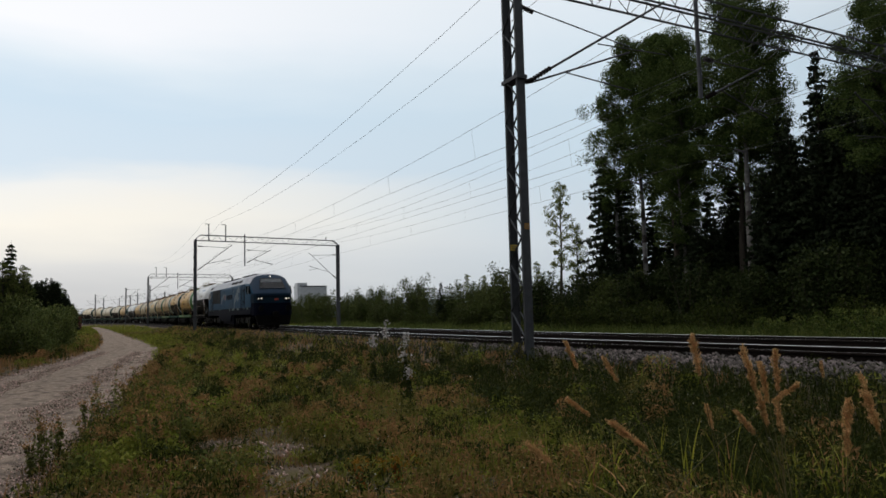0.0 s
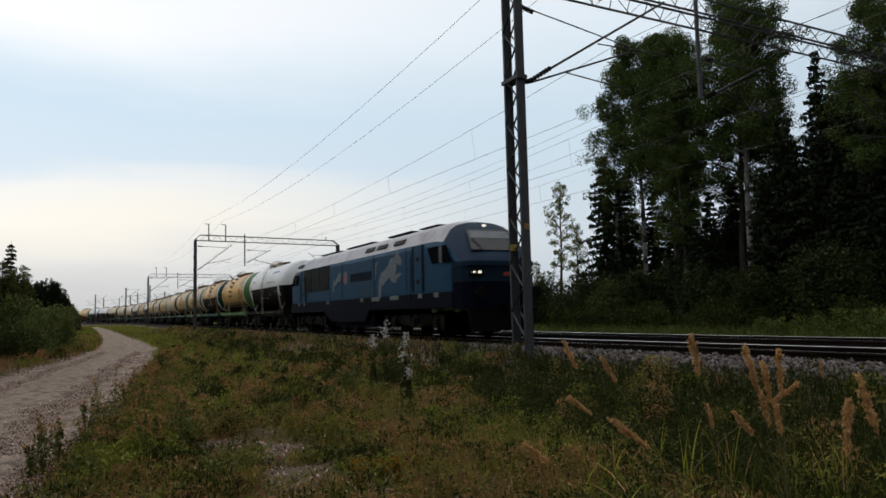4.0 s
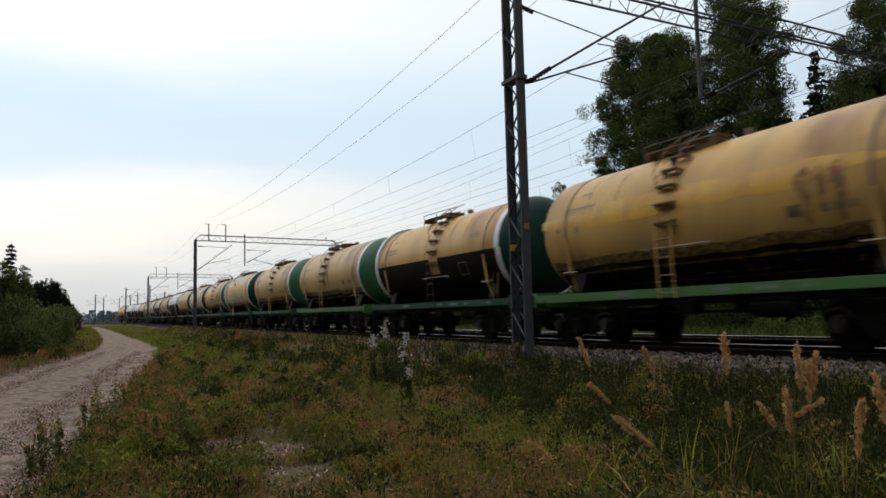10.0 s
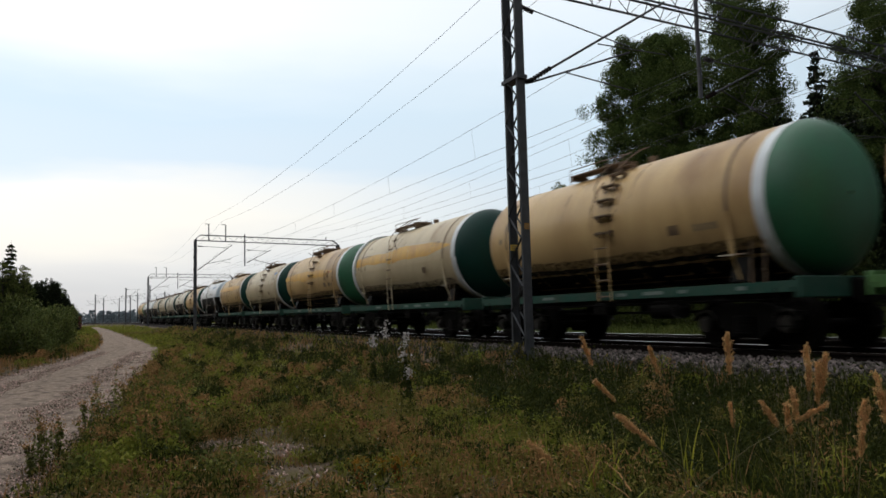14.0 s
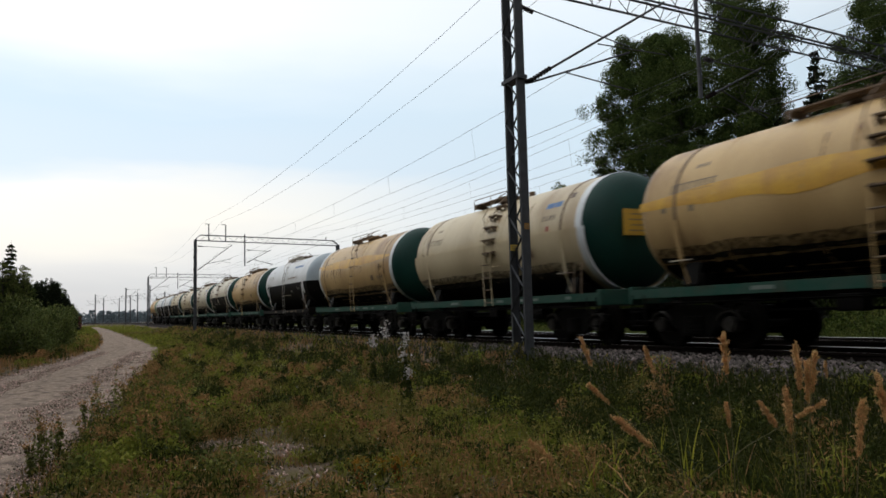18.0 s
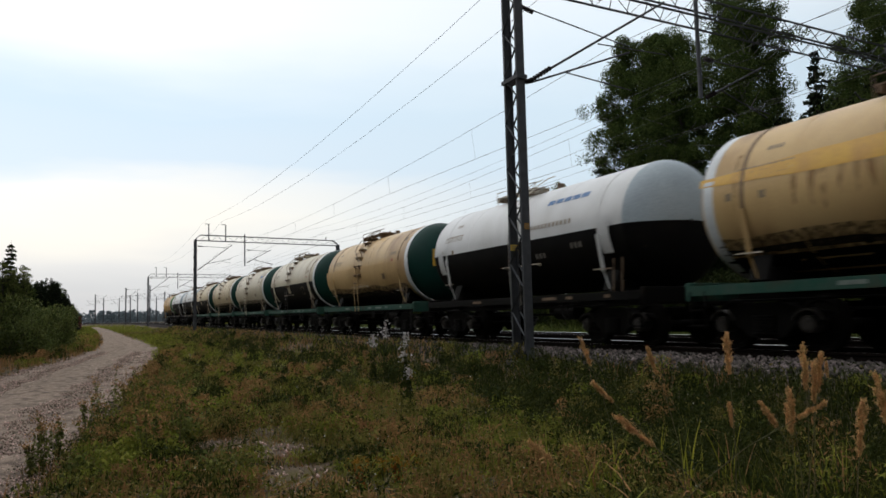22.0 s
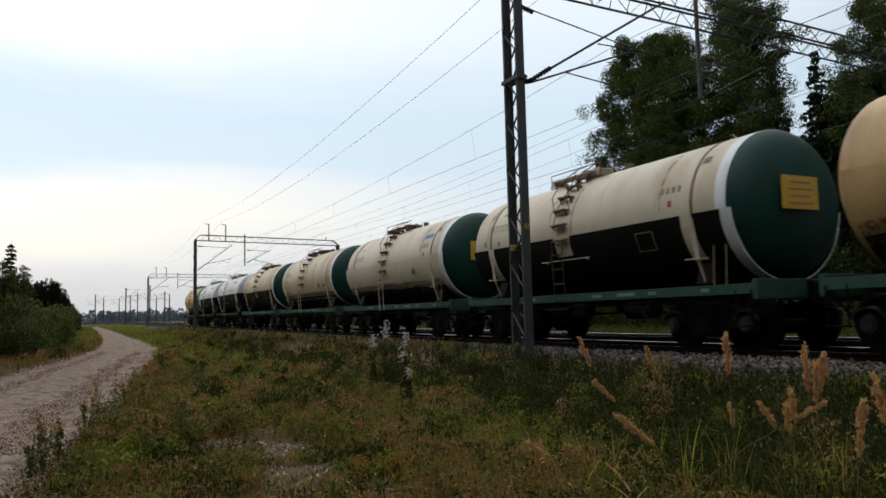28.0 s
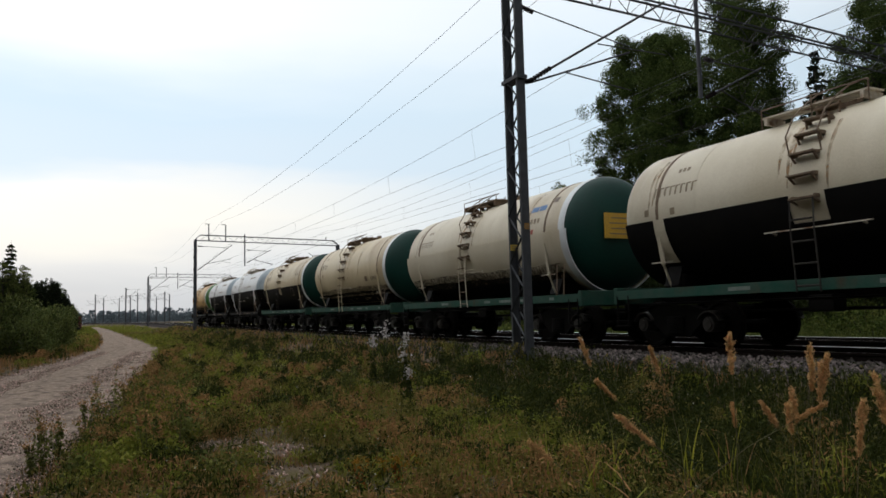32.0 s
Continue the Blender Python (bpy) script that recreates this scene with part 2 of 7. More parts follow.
M = {
    "beige": material("beige_paint", (0.54, 0.375, 0.175), (0.42, 0.28, 0.125), 0.40, scale=1.1, fine=110, bump=0.012, third=(0.25, 0.145, 0.065), third_at=0.60, stretch=(1, 1, 0.35), spec=0.25),
    "cream": material("cream_paint", (0.55, 0.465, 0.305), (0.45, 0.37, 0.235), 0.40, scale=1.1, fine=110, bump=0.012, third=(0.30, 0.21, 0.115), third_at=0.62, stretch=(1, 1, 0.35), spec=0.25),
    "pale": material("pale_cream_paint", (0.56, 0.51, 0.395), (0.47, 0.415, 0.305), 0.40, scale=1.1, fine=110, bump=0.012, third=(0.33, 0.26, 0.165), third_at=0.63, stretch=(1, 1, 0.35), spec=0.25),
    "yellowish": material("yellow_beige_paint", (0.56, 0.345, 0.105), (0.43, 0.265, 0.095), 0.40, scale=1.1, fine=110, bump=0.012, third=(0.24, 0.12, 0.045), third_at=0.60, stretch=(1, 1, 0.35), spec=0.25),
    "white": material("white_tank_paint", (0.63, 0.64, 0.64), (0.53, 0.535, 0.525), 0.38, scale=1.0, fine=110, bump=0.01, third=(0.36, 0.335, 0.29), third_at=0.64, stretch=(1, 1, 0.4), spec=0.25),
    "greyblue": material("grey_blue_paint", (0.37, 0.43, 0.46), (0.30, 0.35, 0.38), 0.45, scale=1.0, fine=30, bump=0.03, spec=0.25),
    # black tank paint, which also carries the painted shade of the bellies
    "black": material("black_paint_and_belly_shade", (0.004, 0.004, 0.0043), (0.007, 0.0065, 0.006), 0.6, scale=2.0, fine=40, bump=0.05, third=(0.014, 0.012, 0.011), third_at=0.72, spec=0.08),
    "green": material("dark_green_paint", (0.005, 0.038, 0.029), (0.006, 0.032, 0.025), 0.5, scale=1.5, fine=40, bump=0.03, third=(0.022, 0.04, 0.028), third_at=0.7, spec=0.2),
    "midgreen": material("bluish_green_paint", (0.020, 0.118, 0.056), (0.025, 0.098, 0.05), 0.45, scale=1.5, fine=40, bump=0.03),
    "lightgreen": material("grass_green_paint", (0.05, 0.155, 0.035), (0.065, 0.14, 0.045), 0.45, scale=1.5, fine=40, bump=0.03, third=(0.15, 0.12, 0.05), third_at=0.7),
    "framegreen": material("weathered_green_frame_paint", (0.016, 0.065, 0.046), (0.036, 0.072, 0.054), 0.7, scale=3, fine=50, bump=0.08, third=(0.07, 0.035, 0.02), third_at=0.66, spec=0.15),
    "ring": material("white_band_paint", (0.62, 0.66, 0.67), (0.50, 0.53, 0.54), 0.5, scale=2, fine=40, bump=0.03),
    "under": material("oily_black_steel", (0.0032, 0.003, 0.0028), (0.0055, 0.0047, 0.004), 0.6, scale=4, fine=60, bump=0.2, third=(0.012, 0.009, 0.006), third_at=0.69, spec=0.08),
    # lighter grey paints in the highlights that the axle boxes catch
    "axlebox": material("lightened_axle_box_casting", (0.035, 0.031, 0.027), (0.016, 0.014, 0.012), 0.45, scale=9, fine=60, bump=0.1, spec=0.35),
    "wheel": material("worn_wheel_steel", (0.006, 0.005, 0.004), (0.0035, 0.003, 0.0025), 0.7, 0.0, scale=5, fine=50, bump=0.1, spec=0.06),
    "rung": material("rusty_step_steel", (0.17, 0.115, 0.07), (0.10, 0.065, 0.04), 0.7, 0.0, scale=12, fine=80, bump=0.1),
    "railing": material("pale_worn_rail_paint", (0.5, 0.46, 0.38), (0.4, 0.33, 0.24), 0.55, scale=10, fine=80, bump=0.05, third=RUST),
    "mark": material("faded_black_lettering", (0.17, 0.13, 0.085), (0.24, 0.19, 0.12), 0.6, scale=9, fine=50, bump=0),
    "silltext": material("faded_pale_stencil", (0.16, 0.19, 0.17), (0.09, 0.12, 0.10), 0.7, scale=9, fine=50, bump=0),
    "bluemark": material("faded_blue_lettering", (0.05, 0.13, 0.30), (0.10, 0.2, 0.36), 0.6, scale=9, fine=50, bump=0),
    "plate": material("yellow_warning_plate", (0.55, 0.33, 0.03), (0.48, 0.30, 0.05), 0.5, scale=4, fine=40, bump=0.02),
    "orange": material("orange_sign_paint", (0.34, 0.17, 0.025), None, 0.5, scale=5, bump=0.0),
    "spill": material("oil_spill_stain", (0.60, 0.34, 0.035), (0.47, 0.25, 0.045), 0.42, scale=2.5, fine=30, bump=0.03, stretch=(1, 1, 0.5)),
    "grime": material("dark_oil_smear", (0.10, 0.065, 0.04), (0.20, 0.13, 0.07), 0.5, scale=4, fine=30, bump=0.03),
    "locoblue": material("locomotive_blue_paint", (0.011, 0.060, 0.116), (0.012, 0.052, 0.096), 0.5, scale=1.2, fine=40, bump=0.02, third=(0.02, 0.046, 0.068), third_at=0.64, spec=0.10),
    "navy": material("navy_skirt_paint", (0.0022, 0.0035, 0.012), (0.003, 0.004, 0.009), 0.6, scale=2, fine=40, bump=0.05, third=(0.009, 0.008, 0.009), third_at=0.70, spec=0.05),
    "browblue": material("dark_slate_blue_paint", (0.012, 0.030, 0.058), (0.010, 0.024, 0.046), 0.5, scale=1.5, fine=40, bump=0.02, spec=0.10),
    "roofgrey": material("pale_grey_roof_paint", (0.28, 0.275, 0.295), (0.20, 0.195, 0.22), 0.38, scale=1.8, fine=30, bump=0.03, third=(0.13, 0.12, 0.135), third_at=0.60),
    "picture": material("faded_grey_picture_paint", (0.14, 0.17, 0.19), (0.07, 0.095, 0.12), 0.5, scale=6, fine=30, bump=0),
    "redmark": material("red_emblem_paint", (0.34, 0.05, 0.03), None, 0.5, scale=5, bump=0),
    "glass": material("dark_cab_glass", (0.008, 0.009, 0.011), None, 0.12, scale=2, fine=10, bump=0, spec=0.12),
    "screen": material("reflecting_windscreen", (0.012, 0.014, 0.018), None, 0.06, scale=2, fine=10, bump=0, spec=0.5),
    "visor": material("pale_sun_blind", (0.20, 0.215, 0.23), None, 0.5, scale=3, bump=0),
    "lamp": glowing("headlight_glow", (1.0, 0.93, 0.78), 1.1),
    "steel": material("galvanised_steel", (0.066, 0.070, 0.076), (0.046, 0.049, 0.054), 0.65, 0.0, scale=5, fine=60, bump=0.05, third=(0.04, 0.032, 0.028), third_at=0.68, spec=0.25),
    "darksteel": material("weathered_dark_steel", (0.03, 0.03, 0.032), (0.02, 0.02, 0.022), 0.6, 0.1, scale=5, fine=60, bump=0.06),
    "wire": material("dark_copper_wire", (0.05, 0.05, 0.052), None, 0.5, 0.5, scale=4, bump=0),
    "insulator": material("brown_glazed_insulator", (0.022, 0.017, 0.016), None, 0.5, scale=8, bump=0.02, spec=0.2),
    "railhead": material("polished_rail_head", (0.80, 0.79, 0.77), (0.66, 0.65, 0.63), 0.33, 1.0, scale=2, fine=30, bump=0.01, stretch=(1, 0.1, 1)),
    "railside": material("rusty_rail_web", (0.014, 0.010, 0.008), (0.010, 0.007, 0.006), 0.9, 0.0, scale=4, fine=50, bump=0.2, spec=0.1),
    "sleeper": material("grey_concrete_sleeper", (0.10, 0.09, 0.08), (0.07, 0.062, 0.055), 0.9, scale=6, fine=60, bump=0.3, vary=0.15),
    "ballast": material("granite_ballast", (0.03, 0.025, 0.023), (0.018, 0.015, 0.014), 0.95, scale=20, fine=80, bump=0.6, third=(0.02, 0.014, 0.010), spec=0.05),
    "stone": material("ballast_stone", (0.115, 0.100, 0.090), (0.030, 0.026, 0.023), 0.9, scale=14, fine=60, bump=0.3, vary=0.95, islands=True, spec=0.06),
    "gravel": material("road_gravel", (0.30, 0.235, 0.183), (0.17, 0.130, 0.102), 0.95, scale=9.0, fine=26, bump=1.0, third=(0.125, 0.096, 0.076), third_at=0.55, spec=0.04, stretch=(1.1, 0.85, 1)),
    "soil": material("meadow_soil", (0.092, 0.066, 0.046), (0.120, 0.092, 0.068), 0.95, scale=2.2, fine=26, bump=0.9, third=(0.085, 0.07, 0.032), third_at=0.55, spec=0.05),
    "grass": leafy("meadow_grass", (0.148, 0.146, 0.031), (0.190, 0.153, 0.046), 0.28),
    "drygrass": leafy("dry_grass", (0.34, 0.205, 0.080), (0.235, 0.135, 0.055), 0.32),
    "freshgrass": leafy("fresh_grass", (0.165, 0.196, 0.028), (0.200, 0.200, 0.038), 0.28),
    "lush": leafy("lush_hollow_grass", (0.235, 0.285, 0.040), (0.27, 0.275, 0.050), 0.25),
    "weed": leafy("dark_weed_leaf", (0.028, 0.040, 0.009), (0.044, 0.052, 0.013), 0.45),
    "birchleaf": leafy("birch_leaf", (0.048, 0.076, 0.018), (0.062, 0.084, 0.024), 0.5, through_light=0.25),
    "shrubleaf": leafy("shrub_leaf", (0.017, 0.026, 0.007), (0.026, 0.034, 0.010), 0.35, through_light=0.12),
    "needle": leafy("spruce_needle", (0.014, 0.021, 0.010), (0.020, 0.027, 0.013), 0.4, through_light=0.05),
    # distance haze is put into this blue-grey leaf colour
    "hazeleaf": leafy("haze_tinted_wood_leaf", (0.125, 0.155, 0.170), (0.140, 0.165, 0.178), 0.15),
    "bark": material("grey_brown_bark", (0.06, 0.05, 0.04), (0.04, 0.032, 0.026), 0.95, scale=5, fine=30, bump=0.7, stretch=(1, 1, 0.3), spec=0.1),
    "birchbark": material("white_birch_bark", (0.16, 0.152, 0.142), (0.11, 0.104, 0.097), 0.85, scale=3, fine=25, bump=0.3, third=(0.035, 0.03, 0.028), third_at=0.54, stretch=(1, 1, 2.2), spec=0.2),
    "plume": leafy("dry_reed_plume", (0.64, 0.415, 0.185), (0.52, 0.33, 0.145), 0.35, 0.8, 0.35),
    "stem": material("reed_stem", (0.085, 0.085, 0.022), (0.12, 0.09, 0.035), 0.7, scale=6, bump=0.05, vary=0.3),
    "fluff": leafy("white_seed_fluff", (0.56, 0.53, 0.51), (0.42, 0.38, 0.36), 0.25, 0.9, 0.4),
    "flower": leafy("small_pale_flower", (0.62, 0.60, 0.5), (0.5, 0.48, 0.36), 0.2),
    "yellowleaf": leafy("yellowing_leaf", (0.26, 0.18, 0.018), (0.28, 0.09, 0.02), 0.5),
    "concrete": material("pale_industrial_cladding", (0.42, 0.44, 0.46), (0.37, 0.39, 0.41), 0.8, scale=0.05, fine=0.6, bump=0.02),
    "redwall": material("dark_red_timber", (0.14, 0.04, 0.03), (0.10, 0.03, 0.025), 0.85, scale=2, fine=20, bump=0.1),
    "roofdark": material("dark_sheet_roof", (0.06, 0.055, 0.055), None, 0.6, scale=2, bump=0.05),
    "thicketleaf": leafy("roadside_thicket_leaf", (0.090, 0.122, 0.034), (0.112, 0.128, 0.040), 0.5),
    "yellowgreen": leafy("yellow_green_leaf", (0.22, 0.25, 0.03), (0.28, 0.26, 0.03), 0.3),
    "redleaf": leafy("reddened_leaf", (0.30, 0.075, 0.02), (0.34, 0.15, 0.02), 0.4),
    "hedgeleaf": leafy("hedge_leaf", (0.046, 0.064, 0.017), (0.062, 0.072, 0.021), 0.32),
    "roadweed": leafy("roadside_weed_leaf", (0.105, 0.130, 0.030), (0.140, 0.145, 0.040), 0.45),
    "pebble": material("road_pebble", (0.42, 0.325, 0.26), (0.20, 0.15, 0.12), 0.9, scale=14, fine=60, bump=0.2, vary=0.75, islands=True, spec=0.08),
    "drip": worn_film("brown_run_marks", (0.36, 0.20, 0.07), (0.28, 0.15, 0.05), 0.75),
    "smear": worn_film("brown_oil_smear", (0.13, 0.075, 0.035), (0.20, 0.12, 0.055), 0.85),
    # belly grime with underside shade put into the colour
    "bellyshade": worn_film("brown_belly_grime_and_shade", (0.045, 0.030, 0.016), (0.085, 0.055, 0.03), 0.9, 11.0),
    "ladderpaint": material("grey_ladder_paint", (0.21, 0.20, 0.175), (0.13, 0.12, 0.10), 0.6, scale=8, fine=60, bump=0.05, third=RUST),
    "saplingleaf": leafy("young_birch_leaf", (0.105, 0.135, 0.035), (0.13, 0.145, 0.045), 0.5, through_light=0.4),
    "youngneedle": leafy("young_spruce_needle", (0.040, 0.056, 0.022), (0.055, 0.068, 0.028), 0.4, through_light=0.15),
    # locomotive blue darkened: shade of the front nose put into the colour
    "shadednose": material("shaded_nose_blue", (0.006, 0.022, 0.038), (0.005, 0.016, 0.028), 0.5, scale=1.5, fine=40, bump=0.02, spec=0.12),
    "verge": leafy("verge_grass", (0.062, 0.092, 0.020), (0.085, 0.098, 0.026), 0.6),
    # walls paled and blued: the haze of distance painted in
    "haze": material("haze_tinted_wall", (0.27, 0.31, 0.35), (0.23, 0.27, 0.30), 0.9, scale=0.05, fine=0.6, bump=0.0),
    "sign": material("yellow_sign_plate", (0.62, 0.42, 0.06), None, 0.5, scale=6, bump=0),
}


# ---- building helpers ----
def mesh_of(bm, name, mat, smooth=False):
    me = bpy.data.meshes.new(name)
    bm.to_mesh(me)
    bm.free()
    for m in (mat if isinstance(mat, (list, tuple)) else [mat]):
        me.materials.append(m)
    if smooth:
        me.polygons.foreach_set("use_smooth", [True] * len(me.polygons))
        me.set_sharp_from_angle(angle=0.6)
    return me


def part(name, bm, mat, parent, label="", smooth=False):
    """Links a bmesh, or a ready mesh, as one mesh object under its thing or part."""
    me = bm if isinstance(bm, bpy.types.Mesh) else mesh_of(bm, name, mat, smooth)
    ob = new(name, me)
    ob.parent = parent
    if label:
        ob["label"] = label
    return ob


def raw_mesh(name, verts, faces, mat, smooth=False):
    """A mesh from numpy arrays: verts (n,3) and faces (m,k) of one size."""
    me = bpy.data.meshes.new(name)
    verts, faces = np.asarray(verts, np.float32), np.asarray(faces, np.int32)
    k = faces.shape[1]
    me.vertices.add(len(verts))
    me.vertices.foreach_set("co", verts.ravel())
    me.loops.add(faces.size)
    me.loops.foreach_set("vertex_index", faces.ravel())
    me.polygons.add(len(faces))
    me.polygons.foreach_set("loop_start", np.arange(0, faces.size, k, dtype=np.int32))
    me.polygons.foreach_set("loop_total", np.full(len(faces), k, np.int32))
    if smooth:
        me.polygons.foreach_set("use_smooth", np.ones(len(faces), bool))
    me.materials.append(mat)
    me.update(calc_edges=True)
    return me


def thing(name, m, label, category, group="", kind=""):
    ob = new(name)
    ob.matrix_world = m
    return tagged(ob, label, category, group, kind)


def box(bm, c, size, rz=0.0, bevel=0.0, rx=0.0, ry=0.0):
    m = pose(*c, rx, ry, rz) @ Matrix.Diagonal((*size, 1))
    r = bmesh.ops.create_cube(bm, size=1, matrix=m)
    if bevel:
        es = list({e for v in r["verts"] for e in v.link_edges})
        bmesh.ops.bevel(bm, geom=es, offset=bevel, segments=2, affect="EDGES", profile=0.6)
    return bm


def frame_of(p0, p1):
    d = Vector(p1) - Vector(p0)
    return Matrix.Translation((Vector(p0) + Vector(p1)) / 2) @ d.to_track_quat("Z", "Y").to_matrix().to_4x4(), d.length


def bar(bm, p0, p1, w, h=None):
    m, n = frame_of(p0, p1)
    bmesh.ops.create_cube(bm, size=1, matrix=m @ Matrix.Diagonal((w, h or w, n, 1)))
    return bm


def rod(bm, p0, p1, r, seg=8, r2=None, caps=True):
    m, n = frame_of(p0, p1)
    bmesh.ops.create_cone(bm, cap_ends=caps, segments=seg, radius1=r, radius2=r if r2 is None else r2, depth=n, matrix=m)
    return bm


def loft(bm, rings, closed=True, cap=True):
    """Skin over rings of points of one count."""
    rows = [[bm.verts.new(p) for p in ring] for ring in rings]
    n = len(rows[0])
    for a, b in zip(rows, rows[1:]):
        for i in range(n if closed else n - 1):
            j = (i + 1) % n
            bm.faces.new((a[i], a[j], b[j], b[i]))
    if cap:
        bm.faces.new(rows[0][::-1])
        bm.faces.new(rows[-1])
    return bm


# ---- the line: where the track runs ----
def heading(s):
    """How far the track has turned to the left, s metres along it."""
    return 0.0 if s < 160 else min((s - 160) / 390.0, 0.55)


def grade(y):
    """The height of the line: level at the camera, then a gentle climb."""
    return 0.0 if y < 10 else (0.0065 * (y - 20) if y > 30 else 0.0065 * (y - 10) ** 2 / 40)


LINE, STEP = [], 2.0
_x, _y = 12.09, -80.0
for _i in range(260):
    _s = -80.0 + STEP * _i
    LINE.append((_x, _y, heading(_s)))
    _a = heading(_s + STEP / 2)
    _lean = 0.006 if 40 < _s < 160 else 0.0
    _x, _y = _x + STEP * (_lean - math.sin(_a)), _y + STEP * math.cos(_a)


def line_at(s, off=0.0, up=0.0):
    """A point of the line s metres along, off metres to the far side, at rail height plus up."""
    k = min(max((s + 80.0) / STEP, 0), len(LINE) - 2.001)
    i, f = int(k), k - int(k)
    x, y, a = (LINE[i][j] * (1 - f) + LINE[i + 1][j] * f for j in range(3))
    return Vector((x + off * math.cos(a), y + off * math.sin(a), grade(min(s, 330)) + up))


LX, LY = np.array([p[0] for p in LINE]), np.array([p[1] for p in LINE])


def centre_x(y):
    return float(np.interp(y, LY, LX))


PROFILE_D = [-400, -30, -12, -8, -6, -4.3, -3.5, -2.7, -1.6, 5.7, 6.8, 7.8, 9.5, 14, 40, 400]
PROFILE_Z = [-0.5, -0.8, -0.86, -0.90, -0.97, -0.80, -0.46, -0.22, -0.20, -0.20, -0.24, -0.75, -0.85, -0.55, -0.4, -0.4]


def ground_z(x, y):
    d = x - centre_x(y)
    z = float(np.interp(d, PROFILE_D, PROFILE_Z)) + grade(min(y, 330.0))
    near = min(1.0, max(0.0, (-d - 3.2) / 1.5)) if d < 0 else min(1.0, max(0.0, (d - 8.5) / 3))
    return z + near * (0.10 * noise.noise((x * 0.35, y * 0.35, 0)) + 0.04 * noise.noise((x * 1.3, y * 1.3, 3)))


ROAD_Y = [-20, 0, 5, 9, 11.5, 15.5, 20, 24, 29, 37, 48, 65, 80, 105, 140, 200, 240, 320]
ROAD_X = [-7.4, -4.1, -3.2, -2.5, -2.15, -1.6, -1.0, -0.55, 0.0, 1.2, 2.5, 2.95, 3.1, 3.3, 3.4, 3.0, -2, -30]
HALF_Y, HALF_W = [0, 29, 37, 48, 65, 80, 105, 140], [2.1, 2.1, 1.9, 1.65, 1.5, 1.35, 1.15, 1.0]


def road_x(y):
    return float(np.interp(y, ROAD_Y, ROAD_X))


def road_half(y):
    return float(np.interp(y, HALF_Y, HALF_W))


def build_ground():
    xs = np.unique(np.concatenate([np.arange(-12, 32, 0.5), [-2500, -1500, -800, -400, -200, -120, -80, -55, -40, -30, -22, -16, 36, 42, 50, 60, 80, 120, 200, 400, 800, 1500, 2500]]))
    ys = np.unique(np.concatenate([np.arange(-14, 40, 0.5), np.arange(40, 120, 2.0), np.arange(120, 330, 6.0), [-2500, -900, -300, -100, -50, -30, -20, 345, 380, 450, 600, 900, 1500, 3000]]))
    verts = [(x, y, ground_z(x, y) - (0.07 if abs(x - road_x(y)) < road_half(y) and y < 300 else 0)) for y in ys for x in xs]
    n = len(xs)
    faces = [(j * n + i, j * n + i + 1, (j + 1) * n + i + 1, (j + 1) * n + i) for j in range(len(ys) - 1) for i in range(n - 1)]
    ob = new("ground", raw_mesh("ground", verts, faces, M["soil"], True))
    tagged(ob, "rough meadow soil with dry and green growth", "ground", kind="structure")
    # the gravel road: two wheel tracks and a raised middle
    ys = np.unique(np.concatenate([np.arange(-14, 60, 0.6), np.arange(60, 310, 3.0)]))
    prof = [(-2.35, -0.10), (-2.0, -0.01), (-1.5, 0.02), (-0.95, -0.02), (-0.5, 0.03), (0, 0.05), (0.5, 0.03), (0.95, -0.02), (1.5, 0.02), (2.0, -0.01), (2.35, -0.10)]
    verts = []
    for y in ys:
        for o, z in prof:
            x = road_x(y) + o * road_half(y) / 2.1 * (1 + 0.08 * noise.noise((o, y * 0.4, 7)))
            verts.append((x, y, ground_z(x, y) + z + 0.025 * noise.noise((x * 1.5, y * 1.1, 2))))
    n = len(prof)
    faces = [(j * n + i, j * n + i + 1, (j + 1) * n + i + 1, (j + 1) * n + i) for j in range(len(ys) - 1) for i in range(n - 1)]
    road = new("road", raw_mesh("road", verts, faces, M["gravel"], True))
    tagged(road, "unpaved gravel road with faint wheel tracks", "road", kind="structure")


build_ground()


# ---- the tracks ----
RAIL_SECTION = [(-0.075, -0.172), (0.075, -0.172), (0.075, -0.16), (0.012, -0.14), (0.010, -0.05), (0.036, -0.038), (0.036, -0.020), (0.028, -0.006), (0.012, 0.0),
                (-0.012, 0.0), (-0.028, -0.006), (-0.036, -0.020), (-0.036, -0.038), (-0.010, -0.05), (-0.012, -0.14), (-0.075, -0.16)]


def sweep(section, off, s0, s1, step):
    bm = bmesh.new()
    rings = []
    s = s0
    while s <= s1:
        rings.append([line_at(s, off + a, z) for a, z in section])
        s += step if s < 130 else step * 2
    return loft(bm, rings)


SLEEPER = None


def build_track(off, label, sleepers):
    global SLEEPER
    t = thing("railway_track", pose(0, 0, 0), label, "railway track", "two parallel tracks", "structure")
    for side in (-0.78, 0.78):
        me = mesh_of(sweep(RAIL_SECTION, off + side, -60, 330, 4.0), "rail", [M["railside"], M["railhead"]])
        n = len(RAIL_SECTION)
        bright = {7, 8, 9} if side < 0 else {8, 9, 10}     # worn bright on top and on the inner edge
        for f in me.polygons:
            if len(f.vertices) == 4 and {v % n for v in f.vertices} <= bright:
                f.material_index = 1
        part("rail", me, None, t)
    if SLEEPER is None:
        bm = bmesh.new()
        ring = [(-0.15, -0.14), (0.15, -0.14), (0.11, 0.0), (-0.11, 0.0)]
